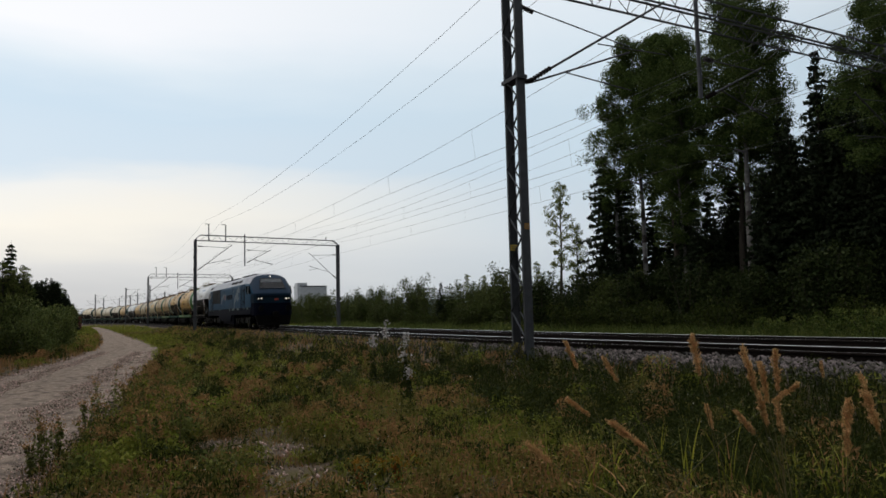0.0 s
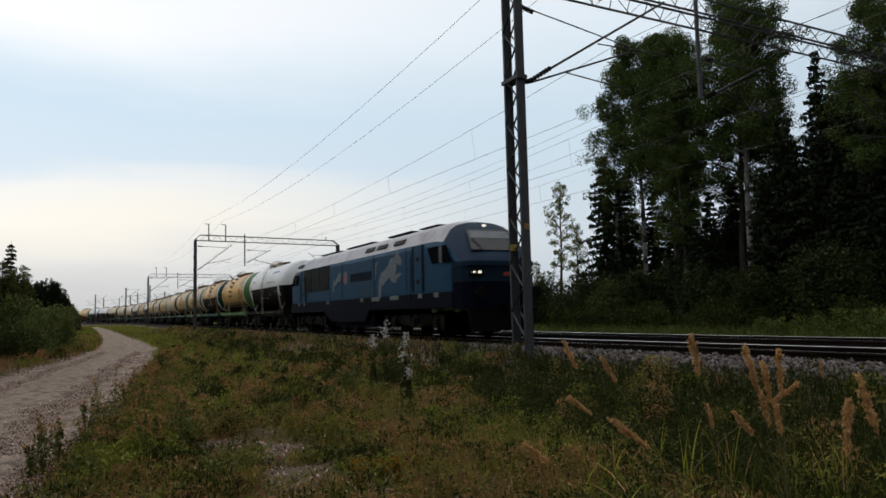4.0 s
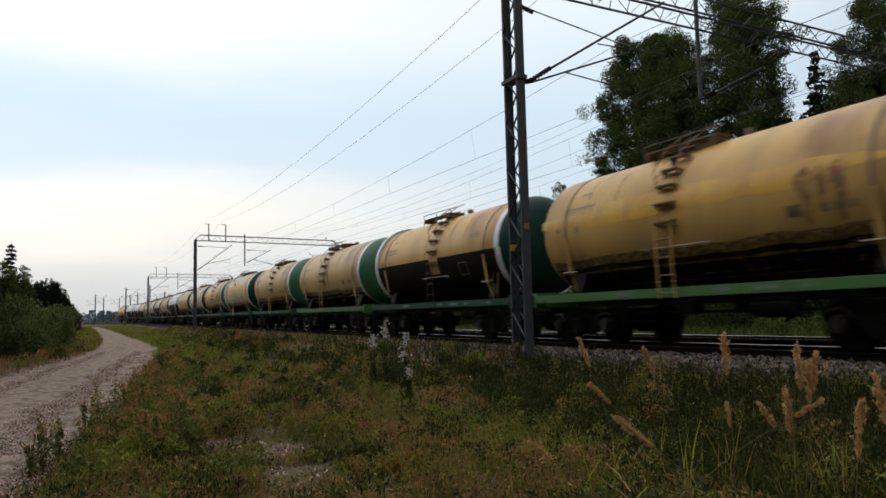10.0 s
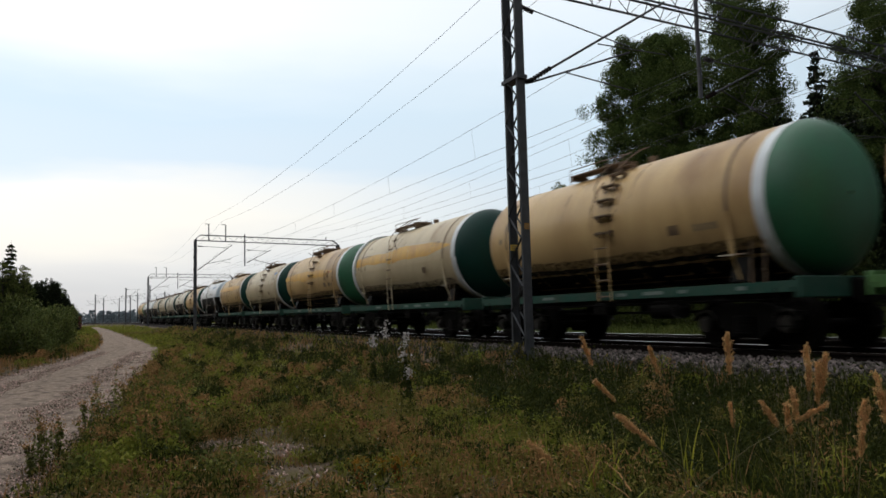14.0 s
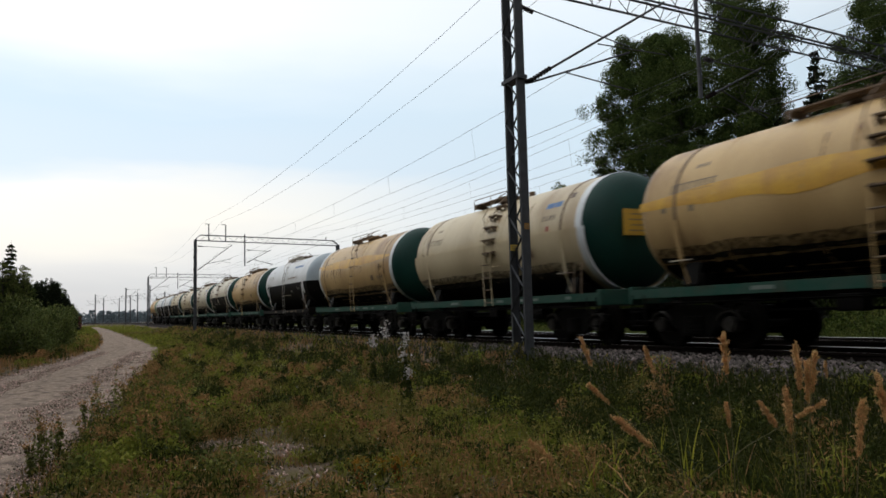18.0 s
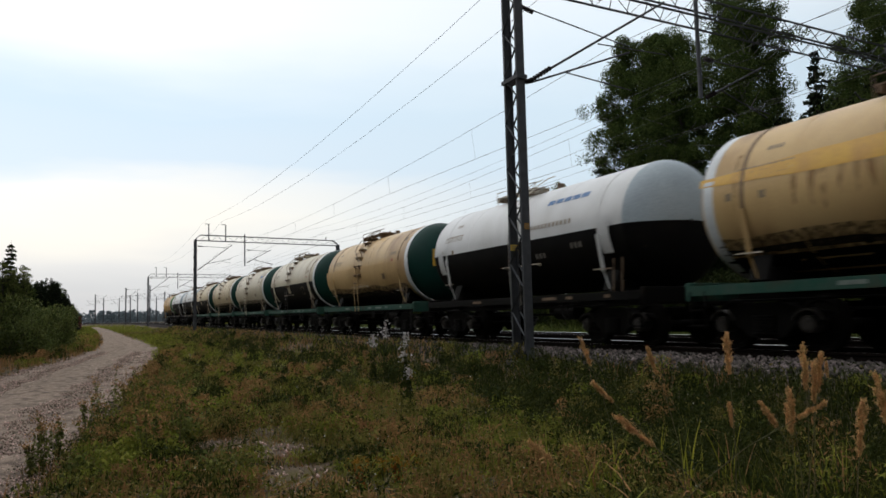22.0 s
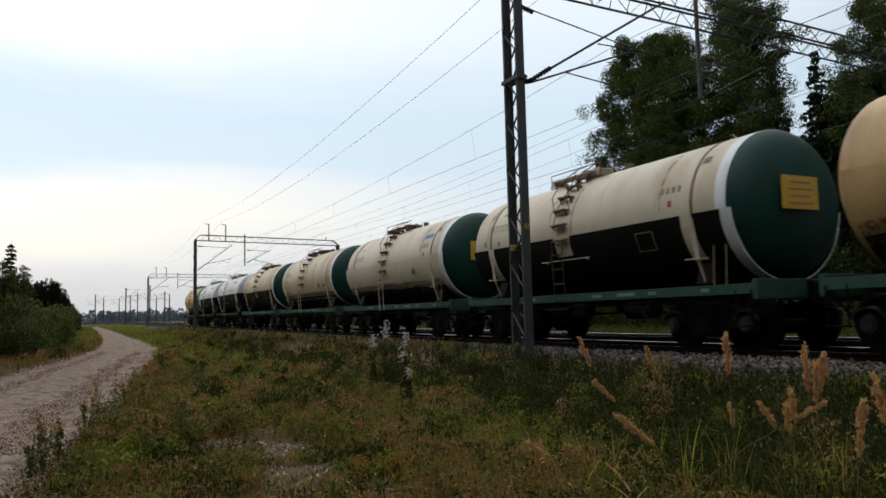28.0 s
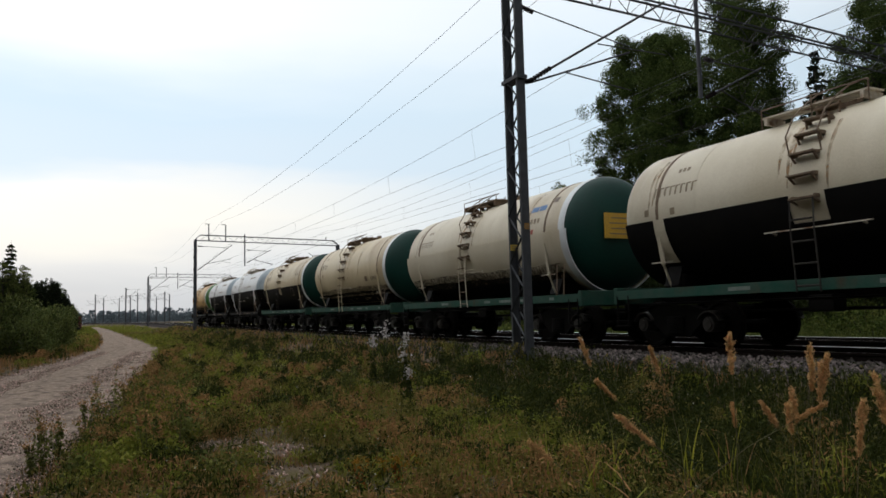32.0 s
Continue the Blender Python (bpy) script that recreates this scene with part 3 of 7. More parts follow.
        loft(bm, [[(x, y, z + dz) for y, z in ring] for x, dz in ((-1.3, 0), (-0.85, 0.01), (-0.4, -0.04), (0.4, -0.04), (0.85, 0.01), (1.3, 0))])
        SLEEPER = mesh_of(bm, "sleeper", M["sleeper"])
    for i in range(sleepers):
        ob = part("sleeper", SLEEPER, None, t)
        p = line_at(-6 + 0.61 * i, off, -0.178)
        ob.location = p


build_track(0.0, "near railway track with polished rails on concrete sleepers", 140)
build_track(4.1, "second railway track with polished rails beyond the train", 90)


def stones(name, n, places, size, mat):
    """Many small angular stones as one mesh: squashed octahedra."""
    rng = np.random.default_rng(5)
    base = np.array([(1, 0, 0), (0, 1, 0), (-1, 0, 0), (0, -1, 0), (0, 0, 1), (0, 0, -1)], float)
    tri = np.array([(0, 1, 4), (1, 2, 4), (2, 3, 4), (3, 0, 4), (1, 0, 5), (2, 1, 5), (3, 2, 5), (0, 3, 5)])
    a = rng.uniform(0, 6.28, n)
    sc = size * rng.uniform(0.5, 1.5, (n, 1, 1)) * rng.uniform(0.6, 1.3, (n, 6, 3))
    v = base[None] * sc
    tilt = rng.uniform(-0.6, 0.6, n)
    y, z = v[..., 1] * np.cos(tilt)[:, None] - v[..., 2] * np.sin(tilt)[:, None], v[..., 1] * np.sin(tilt)[:, None] + v[..., 2] * np.cos(tilt)[:, None]
    x, y = v[..., 0] * np.cos(a)[:, None] - y * np.sin(a)[:, None], v[..., 0] * np.sin(a)[:, None] + y * np.cos(a)[:, None]
    v = np.stack([x, y, z], -1) + places[:, None, :]
    f = tri[None] + 6 * np.arange(n)[:, None, None]
    return raw_mesh(name, v.reshape(-1, 3), f.reshape(-1, 3), mat)


def build_ballast():
    prof = [(-3.45, -0.56), (-2.75, -0.20), (-1.5, -0.17), (-0.6, -0.17), (0.6, -0.17), (1.5, -0.18), (2.6, -0.17), (3.5, -0.17), (4.7, -0.17), (5.6, -0.18), (6.9, -0.24), (7.9, -0.85)]
    bm = bmesh.new()
    rings = []
    s = -60.0
    while s < 330:
        rings.append([line_at(s, o, z + 0.03 * noise.noise((o * 2, s * 1.7, 1))) for o, z in prof])
        s += 0.8 if s < 60 else 4.0
    loft(bm, rings, closed=False, cap=False)
    ob = new("ballast_bed", mesh_of(bm, "ballast_bed", M["ballast"]))
    tagged(ob, "grey crushed-granite ballast bed under the tracks", "ballast", kind="structure")
    rng = np.random.default_rng(3)
    n = 26000
    s = 1 + 60 * rng.random(n) ** 1.6
    o = rng.uniform(-3.4, -0.9, n)
    pts = []
    for a, b in zip(s, o):
        p = line_at(a, b, float(np.interp(b, [q[0] for q in prof], [q[1] for q in prof])) + rng.uniform(-0.01, 0.03))
        pts.append(p)
    ob = new("ballast_stones", stones("ballast_stones", n, np.array(pts), 0.052, M["stone"]))
    tagged(ob, "loose angular grey ballast stones on the shoulder", "gravel", kind="stuff")
    n = 44000
    y = 4 + 40 * rng.random(n) ** 1.5
    pts = []
    for b in y:
        x = road_x(b) + rng.uniform(-1.05, 1.05) * road_half(b)
        pts.append((x, b, ground_z(x, b) + 0.01))
    ob = new("road_pebbles", stones("road_pebbles", n, np.array(pts), 0.016, M["pebble"]))
    tagged(ob, "small loose pebbles on the gravel road", "gravel", kind="stuff")


build_ballast()


# ---- overhead line: portals, masts, wires ----
def lattice_post(t, x, y, z0, z1, name="mast"):
    """A mast of two channels, one behind the other along the line, with zigzag lacing on both faces."""
    w, d = 0.60, 0.21
    mast = None
    for side in (-1, 1):
        bm = bmesh.new()
        o, i = y + side * w / 2, y + side * (w / 2 - 0.065)
        k = side * 0.012
        ring = [(o, x - d / 2), (i, x - d / 2), (i, x - d / 2 + 0.012), (o - k, x - d / 2 + 0.012), (o - k, x + d / 2 - 0.012), (i, x + d / 2 - 0.012), (i, x + d / 2), (o, x + d / 2)]
        loft(bm, [[(b, a, zz) for a, b in ring] for zz in (z0, z1)])
        bmesh.ops.recalc_face_normals(bm, faces=bm.faces[:])
        ob = part("channel", bm, M["steel"], t)
        mast = mast or ob
    n = int((z1 - z0 - 0.3) / 0.55)
    for dx in (-1, 1):
        for i in range(n):
            a, b = z0 + 0.15 + 0.55 * i, z0 + 0.15 + 0.55 * (i + 1)
            s = 1 if i % 2 else -1
            bm = bar(bmesh.new(), (x + dx * (d / 2 + 0.006), y - s * (w / 2 - 0.04), a), (x + dx * (d / 2 + 0.006), y + s * (w / 2 - 0.04), b), 0.045, 0.01)
            part("lacing_bar", bm, M["steel"], t)
    return mast


def insulator(t, p0, p1):
    bm = bmesh.new()
    p0, p1 = Vector(p0), Vector(p1)
    q = (p1 - p0).to_track_quat("Z", "Y").to_matrix()
    rings = []
    for i in range(7):
        for f, r in ((0.0, 0.03), (0.35, 0.03), (0.45, 0.066), (0.85, 0.045)):
            c = p0.lerp(p1, (i + f) / 7)
            rings.append([c + q @ Vector((r * math.cos(0.6283 * k), r * math.sin(0.6283 * k), 0)) for k in range(10)])
    loft(bm, rings)
    part("insulator", bm, M["insulator"], t, "brown ribbed insulator")


def cantilever(t, foot, side, reach, low=5.67, high=7.62, drop=0.0):
    """A hinged bracket: strut, tie, steady arm; foot is the post's axis at z = 0 of the line."""
    x, y, z = foot
    a0, a1 = Vector((x + side * 0.2, y, z + low)), Vector((x + side * reach, y, z + high - 0.1))
    b0 = Vector((x + side * 0.2, y, z + high))
    insulator(t, a0, a0.lerp(a1, 0.17))
    insulator(t, b0, b0.lerp(a1, 0.17))
    bm = bmesh.new()
    rod(bm, a0.lerp(a1, 0.16), a1 + (a1 - a0) * 0.12, 0.028)
    part("strut", bm, M["darksteel"], t)
    bm = bmesh.new()
    rod(bm, b0.lerp(a1, 0.16), a1, 0.02)
    part("tie_rod", bm, M["darksteel"], t)
    bm = bmesh.new()
    c0 = a0.lerp(a1, 0.28)
    c1 = Vector((x + side * (reach + 0.35), y, z + 6.25 + drop))
    rod(bm, c0, c1, 0.02)
    rod(bm, c0.lerp(c1, 0.55), c0.lerp(c1, 0.55) + Vector((side * 0.9, 0, -0.16)), 0.015)
    part("steady_arm", bm, M["darksteel"], t)


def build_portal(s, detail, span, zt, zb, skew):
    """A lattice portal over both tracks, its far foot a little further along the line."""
    p = line_at(s, -3.05)
    x0, y, z = p
    t = thing("catenary_portal", pose(0, 0, 0), "grey steel lattice portal spanning both tracks", "catenary portal", "portals along the line")
    base = ground_z(x0, y) - 0.1
    x1 = x0 + span
    zt, zb = z + zt, z + zb
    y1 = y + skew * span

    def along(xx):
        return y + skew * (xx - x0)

    deep = 0.35 if detail else 0.2
    drop = 6.2 if detail else 4.55
    lattice_post(t, x0, y, base, zb + (0.2 if detail else 0.05))
    bm = bmesh.new()
    box(bm, (x0, y, base - 0.02), (0.7, 0.55, 0.3), bevel=0.03)
    part("footing", bm, M["sleeper"], t, "concrete footing")
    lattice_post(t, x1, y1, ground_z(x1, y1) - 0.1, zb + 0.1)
    for dy in (-deep, deep):
        for zz in (zt, zb):
            xa, xb = x0 + (0.45 if zz == zt else 0), x1 - (0.5 if zz == zt else 0)
            part("beam_chord", bar(bmesh.new(), (xa, along(xa) + dy, zz), (xb, along(xb) + dy, zz), 0.045, 0.045), M["darksteel"], t)
        n = 26
        for i in range(n):
            a, b = x0 + 0.45 + (span - 0.95) * i / n, x0 + 0.45 + (span - 0.95) * (i + 1) / n
            part("lacing_bar", bar(bmesh.new(), (a, along(a) + dy, zt if i % 2 else zb), (b, along(b) + dy, zb if i % 2 else zt), 0.020, 0.010), M["steel"], t)
        part("knee_brace", bar(bmesh.new(), (x0, y + dy, zb + 0.1), (x0 + 0.45, along(x0 + 0.45) + dy, zt), 0.06), M["steel"], t)
        part("knee_brace", bar(bmesh.new(), (x1, y1 + dy, zb), (x1 - 0.5, along(x1 - 0.5) + dy, zt), 0.06), M["steel"], t)
    for i in range(26 if detail else 0):
        a = x0 + 0.45 + (span - 0.95) * i / 26
        for zz in (zt, zb):
            part("cross_bar", bar(bmesh.new(), (a, along(a) - deep, zz), (a + 0.5, along(a + 0.5) + deep, zz), 0.022, 0.012), M["steel"], t)
    # hanging post between the tracks
    bm = bmesh.new()
    yd = along(x0 + drop)
    rod(bm, (x0 + drop, yd, z + (6.56 if detail else 5.66)), (x0 + drop, yd, zt + 0.25), 0.06, 10)
    part("drop_post", bm, M["steel"], t)
    for ux in (1.2, 2.75):
        bm = bmesh.new()
        bar(bm, (x0 + ux, along(x0 + ux), zb), (x0 + ux, along(x0 + ux), zt + 1.05), 0.09)
        bar(bm, (x0 + ux - 0.35, along(x0 + ux), zt + 1.05), (x0 + ux + 0.05, along(x0 + ux), zt + 1.05), 0.06)
        part("feeder_bracket", bm, M["steel"], t)
    bm = bmesh.new()
    bar(bm, (x1 - 1.3, along(x1 - 1.3), zt), (x1 - 1.3, along(x1 - 1.3), zt + 0.35), 0.07)
    part("stub_post", bm, M["steel"], t)
    if detail:
        # long raked strut, upper tie, lower registration tube with its steady arm
        insulator(t, (x0 + 0.45, y, z + 6.27), (x0 + 1.05, y, z + 6.66))
        insulator(t, (x0 + 0.22, y, z + 6.20), (x0 + 0.5, y, z + 6.28))
        insulator(t, (x0 + 0.25, y, z + 8.06), (x0 + 0.6, y, z + 7.97))
        for nm, a, b, r in (("strut", (0.40, 6.25), (4.75, 8.92), 0.030), ("tie_rod", (0.45, 8.04), (3.5, 7.52), 0.016), ("registration_tube", (0.5, 6.24), (3.5, 7.38), 0.024),
                            ("steady_arm", (1.45, 6.60), (3.5, 6.38), 0.017), ("upper_steady_arm", (2.5, 7.46), (4.7, 7.48), 0.017)):
            bm = bmesh.new()
            rod(bm, (x0 + a[0], y, z + a[1]), (x0 + b[0], y, z + b[1]), r)
            part(nm, bm, M["darksteel"], t)
    else:
        cantilever(t, (x0, y, z), 1, 2.9, 5.15, 7.35)
    cantilever(t, (x0 + drop, yd, z), 1, 2.2, 6.6 if detail else 5.95, 7.7 if detail else 7.15, 0.0 if detail else -0.45)
    cantilever(t, (x1, y1, z), -1, 2.7, 5.9 if detail else 4.55, 7.6 if detail else 6.95, 0.0 if detail else -0.45)
    if detail:
        for zz, nm, mt in ((2.30, "number_plate", M["sign"]), (2.74, "warning_plate", M["orange"])):
            py = y + 0.22 if zz < 2.5 else y - 0.306
            bm = bmesh.new()
            box(bm, (x0 - (0.02 if zz < 2.5 else -0.02), py, z + zz), (0.19 if zz < 2.5 else 0.13, 0.008, 0.14), bevel=0.003)
            part(nm, bm, mt, t, "small yellow enamel plate")
            bm = bmesh.new()
            for k in (-0.025, 0.025):
                box(bm, (x0 - (0.02 if zz < 2.5 else -0.02), py - 0.006, z + zz + k), (0.09, 0.004, 0.02))
            part("plate_mark", bm, M["mark"], t)
        bm = bmesh.new()
        box(bm, (x0, y, z + 6.22), (0.27, 0.72, 0.09))
        part("clamp", bm, M["steel"], t)


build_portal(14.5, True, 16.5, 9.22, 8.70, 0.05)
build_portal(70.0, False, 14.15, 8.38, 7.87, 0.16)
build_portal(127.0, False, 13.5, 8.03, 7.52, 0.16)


def build_far_mast(s, off, h):
    p = line_at(s, off)
    t = thing("catenary_mast", pose(0, 0, 0), "slim grey steel mast with a wire bracket", "catenary mast", "masts along the line")
    bm = bmesh.new()
    box(bm, (p.x, p.y, p.z + h / 2 - 0.6), (0.26, 0.2, h + 1.2))
    part("post", bm, M["steel"], t)
    cantilever(t, tuple(p), 1 if off < 0 else -1, 2.6)


for _s, _o, _h in ((183, -3.05, 8.0), (230, -3.05, 8.0), (278, -3.05, 8.0), (212, 7.2, 9.9), (226, 7.2, 8.4), (234, 7.2, 7.6), (262, 7.2, 8.0), (214, 11.5, 8.2), (217, 13.5, 7.6), (232, 14, 7.2), (268, 14, 8.0), (290, 14, 8.0)):
    build_far_mast(_s, _o, _h)


def wire(pts, r, name, label, sag=0.0):
    bm = bmesh.new()
    for a, b in zip(pts, pts[1:]):
        n = 10 if sag else 3
        last = None
        for i in range(n + 1):
            f = i / n
            q = Vector(a).lerp(Vector(b), f) - Vector((0, 0, sag * 4 * f * (1 - f)))
            if last is not None:
                rod(bm, last, q, r, 5, caps=False)
            last = q
    ob = new(name, mesh_of(bm, name, M["wire"]))
    return tagged(ob, label, "overhead wire", "overhead wires", "structure")


def build_wires():
    stops = [-46.0, 14.5, 70.0, 127.0, 183.0, 245.0]
    for off in (0.0, 4.1, 8.0):
        zig = [0.25 if i % 2 else -0.25 for i in range(len(stops))]
        lo = [line_at(s, off + z, 6.15) for s, z in zip(stops, zig)]
        hi = [line_at(s, off + z * 0.3, 7.55) for s, z in zip(stops, zig)]
        wire(lo, 0.0065, "contact_wire", "taut dark contact wire above the track")
        wire(hi, 0.0065, "messenger_wire", "sagging dark carrier wire above the contact wire", 0.75)
        for i in range(len(stops) - 3):
            bm = bmesh.new()
            for k in range(1, 7):
                f = k / 7
                a, b = lo[i].lerp(lo[i + 1], f), hi[i].lerp(hi[i + 1], f) - Vector((0, 0, 3.0 * f * (1 - f)))
                rod(bm, a, b, 0.004, 4, caps=False)
            ob = new("droppers", mesh_of(bm, "droppers", M["wire"]))
            tagged(ob, "thin vertical dropper wires", "overhead wire", "overhead wires", "structure")
    for off, up in ((-1.85 - 0.35, 9.72), (-0.3 - 0.35, 9.72), (8.95, 8.98)):
        wire([line_at(s, off, up) for s in stops[:4]], 0.007, "feeder_wire", "thick dark feeder wire on the portal brackets", 0.9)
    wire([line_at(s, 6.0, 8.75) for s in stops[:4]], 0.006, "feeder_wire", "dark return wire over the portal beams", 0.8)


build_wires()


# ---- the train ----
R, HC, HALF, CAPD = 1.46, 2.745, 4.78, 0.6   # tank radius, axis height, half barrel, cap depth
N_SEG = 48


def barrel(bm, x0, x1, r, a0=0.0, a1=2 * math.pi, nx=8, seg=N_SEG, thick=0.0):
    """Part of a tube along x about the tank axis; angles from the far side's level over the top (pi/2)."""
    full = abs(a1 - a0) > 6.2
    n = seg if full else max(6, int(seg * (a1 - a0) / 6.283))
    ang = [a0 + (a1 - a0) * i / n for i in range(n if full else n + 1)]
    rings = []
    for j in range(nx + 1):
        x = x0 + (x1 - x0) * j / nx
        rings.append([(x, r * math.cos(a), HC + r * math.sin(a)) for a in ang])
    loft(bm, rings, closed=full, cap=False)
    if thick:
        bmesh.ops.recalc_face_normals(bm, faces=bm.faces[:])
        bmesh.ops.solidify(bm, geom=bm.faces[:], thickness=thick)
        bmesh.ops.recalc_face_normals(bm, faces=bm.faces[:])
    return bm


def end_cap(bm, x, sign, r=R, depth=CAPD, a0=0.0, a1=2 * math.pi, rows=9):
    """A dished tank end."""
    full = abs(a1 - a0) > 6.2
    n = N_SEG if full else int(N_SEG * (a1 - a0) / 6.283)
    rings = []
    for j in range(rows):
        t = (j / (rows - 1)) * 0.497 * math.pi
        rr, xx = r * math.cos(t) ** 0.8, x + sign * depth * math.sin(t) ** 1.15
        rings.append([(xx, rr * math.cos(a0 + (a1 - a0) * i / n), HC + rr * math.sin(a0 + (a1 - a0) * i / n)) for i in range(n if full else n + 1)])
    loft(bm, rings, closed=full, cap=False)
    return bm


def tube_band(bm, x, w, r0, r1, a0=0.0, a1=2 * math.pi):
    full = abs(a1 - a0) > 6.2
    n = N_SEG if full else int(N_SEG * (a1 - a0) / 6.283)
    rings = []
    for xx, rr in ((x - w / 2, r0), (x - w / 2, r1), (x + w / 2, r1), (x + w / 2, r0)):
        rings.append([(xx, rr * math.cos(a0 + (a1 - a0) * i / n), HC + rr * math.sin(a0 + (a1 - a0) * i / n)) for i in range(n if full else n + 1)])
    loft(bm, rings, closed=full, cap=False)
    return bm


def on_tank(x, a, r):
    """A point on the near side of the tank; a: angle above the axis level."""
    return Vector((x, -r * math.cos(a), HC + r * math.sin(a)))


def patch(bm, x0, x1, a0, a1, r, n=6):
    """A curved patch on the near side between two angles above the axis."""
    loft(bm, [[on_tank(x, a0 + (a1 - a0) * i / n, r) for i in range(n + 1)] for x in (x0, x1)], closed=False, cap=False)
    return bm


def stain(bm, x0, x1, a0, a1, r, seed):
    """A patch with ragged edges that thins out towards its ends."""
    n, rows = 26, 5
    rings = []
    for i in range(n + 1):
        f = i / n
        m, h = (a0 + a1) / 2, (a1 - a0) / 2 * min(1.0, 2 * f + 0.45, 5 * (1 - f) + 0.05)
        lo = m - h * (1 + 0.7 * noise.noise((f * 7 + seed, 0.3, 1.7)))
        hi = m + h * (1 + 0.5 * noise.noise((f * 6 + seed, 5.3, 0.7)))
        rings.append([on_tank(x0 + (x1 - x0) * f, lo + (hi - lo) * k / rows, r) for k in range(rows + 1)])
    return loft(bm, rings, closed=False, cap=False)


WHEEL_R = 0.475
_shared = {}


def wheelset_mesh():
    if "wheelset" not in _shared:
        bm = bmesh.new()
        rod(bm, (0, -1.05, 0), (0, 1.05, 0), 0.075, 10)
        for s in (-1, 1):
            prof = [(0.475, 0.70), (0.505, 0.70), (0.505, 0.73), (0.475, 0.735), (0.465, 0.84), (0.40, 0.84), (0.37, 0.80), (0.16, 0.79), (0.13, 0.86), (0.08, 0.86)]
            rings = [[(r * math.cos(6.2832 * i / 28), s * y, r * math.sin(6.2832 * i / 28)) for i in range(28)] for r, y in prof]
            loft(bm, rings, cap=False)
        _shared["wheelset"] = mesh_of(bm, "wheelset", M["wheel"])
    return _shared["wheelset"]


def bogie_meshes():
    if "side" not in _shared:
        bm = bmesh.new()
        # cast side frame: arched top, sloping legs to the axle boxes
        prof = [(-1.25, 0.62), (-1.2, 0.70), (-0.85, 0.72), (-0.4, 0.86), (0.4, 0.86), (0.85, 0.72), (1.2, 0.70), (1.25, 0.62), (1.1, 0.50), (0.75, 0.56), (0.5, 0.36), (0.36, 0.24), (-0.36, 0.24), (-0.5, 0.36), (-0.75, 0.56), (-1.1, 0.50)]
        loft(bm, [[(x, y, z) for x, z in prof] for y in (-0.09, 0.09)])
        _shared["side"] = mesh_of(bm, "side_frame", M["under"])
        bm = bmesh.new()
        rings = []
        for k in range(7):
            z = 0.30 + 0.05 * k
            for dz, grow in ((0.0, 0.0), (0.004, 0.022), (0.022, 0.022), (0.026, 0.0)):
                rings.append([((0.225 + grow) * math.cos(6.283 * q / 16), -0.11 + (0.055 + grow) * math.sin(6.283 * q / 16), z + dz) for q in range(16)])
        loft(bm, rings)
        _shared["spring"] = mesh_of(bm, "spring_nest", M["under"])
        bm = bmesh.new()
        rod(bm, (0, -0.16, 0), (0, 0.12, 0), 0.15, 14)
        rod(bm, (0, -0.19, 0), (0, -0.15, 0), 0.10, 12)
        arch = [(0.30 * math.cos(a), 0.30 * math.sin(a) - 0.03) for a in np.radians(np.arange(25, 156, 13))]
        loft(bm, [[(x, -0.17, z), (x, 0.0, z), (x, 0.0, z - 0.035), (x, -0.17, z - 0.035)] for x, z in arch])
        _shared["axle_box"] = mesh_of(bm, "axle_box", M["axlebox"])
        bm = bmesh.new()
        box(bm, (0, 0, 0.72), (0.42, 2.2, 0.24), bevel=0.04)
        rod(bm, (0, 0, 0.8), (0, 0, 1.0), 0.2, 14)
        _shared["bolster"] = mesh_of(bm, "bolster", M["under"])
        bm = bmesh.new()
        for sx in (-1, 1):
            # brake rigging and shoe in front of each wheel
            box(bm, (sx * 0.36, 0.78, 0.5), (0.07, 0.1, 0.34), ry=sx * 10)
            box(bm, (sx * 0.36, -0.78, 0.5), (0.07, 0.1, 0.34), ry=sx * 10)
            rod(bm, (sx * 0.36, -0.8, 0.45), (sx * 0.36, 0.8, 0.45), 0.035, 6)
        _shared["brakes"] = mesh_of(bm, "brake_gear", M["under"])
    return _shared


WHEELS = []


def bogie(parent, x):
    sh = bogie_meshes()
    b = part("bogie", sh["bolster"], None, parent)
    b.location = (x, 0, 0)
    for s in (-1, 1):
        o = part("side_frame", sh["side"], None, b)
        o.matrix_local = pose(0, s * 1.02, 0, 0, 0, 0 if s < 0 else 180)
        for sx in (-0.925, 0.925):
            o = part("axle_box", sh["axle_box"], None, b)
            o.matrix_local = pose(sx, s * 1.02, 0.475, 0, 0, 0 if s < 0 else 180)
        o = part("spring_nest", sh["spring"], None, b)
        o.matrix_local = pose(0, s * 1.02, 0, 0, 0, 0 if s < 0 else 180)
    part("brake_gear", sh["brakes"], None, b)
    for sx in (-1, 1):
        o = part("wheelset", wheelset_mesh(), None, b)
        o.location = (sx * 0.925, 0, WHEEL_R)
        WHEELS.append((o, sx * 0.925, 0.0, WHEEL_R))
    return b


def shared(key, make):
    if key not in _shared:
        _shared[key] = make()
    return _shared[key]


def tank_wagon(c):
    """A four-axle tank wagon; its front looks along +x, the camera sees the -y side."""
    w = thing("tank_wagon", pose(0, 0, 0), c["label"], "tank wagon", "wagons of the freight train")
    body, cap = M[c["body"]], M[c["cap"]]
    jacket = c.get("jacket")
    two_tone = c.get("style") == "modern"
    # barrel
    if two_tone:
        bm = barrel(bmesh.new(), -HALF, HALF, R, math.radians(-2), math.radians(182))
        part("upper_barrel", bm, body, w, smooth=True)
        bm = barrel(bmesh.new(), -HALF, HALF, R - 0.002, math.radians(182), math.radians(358))
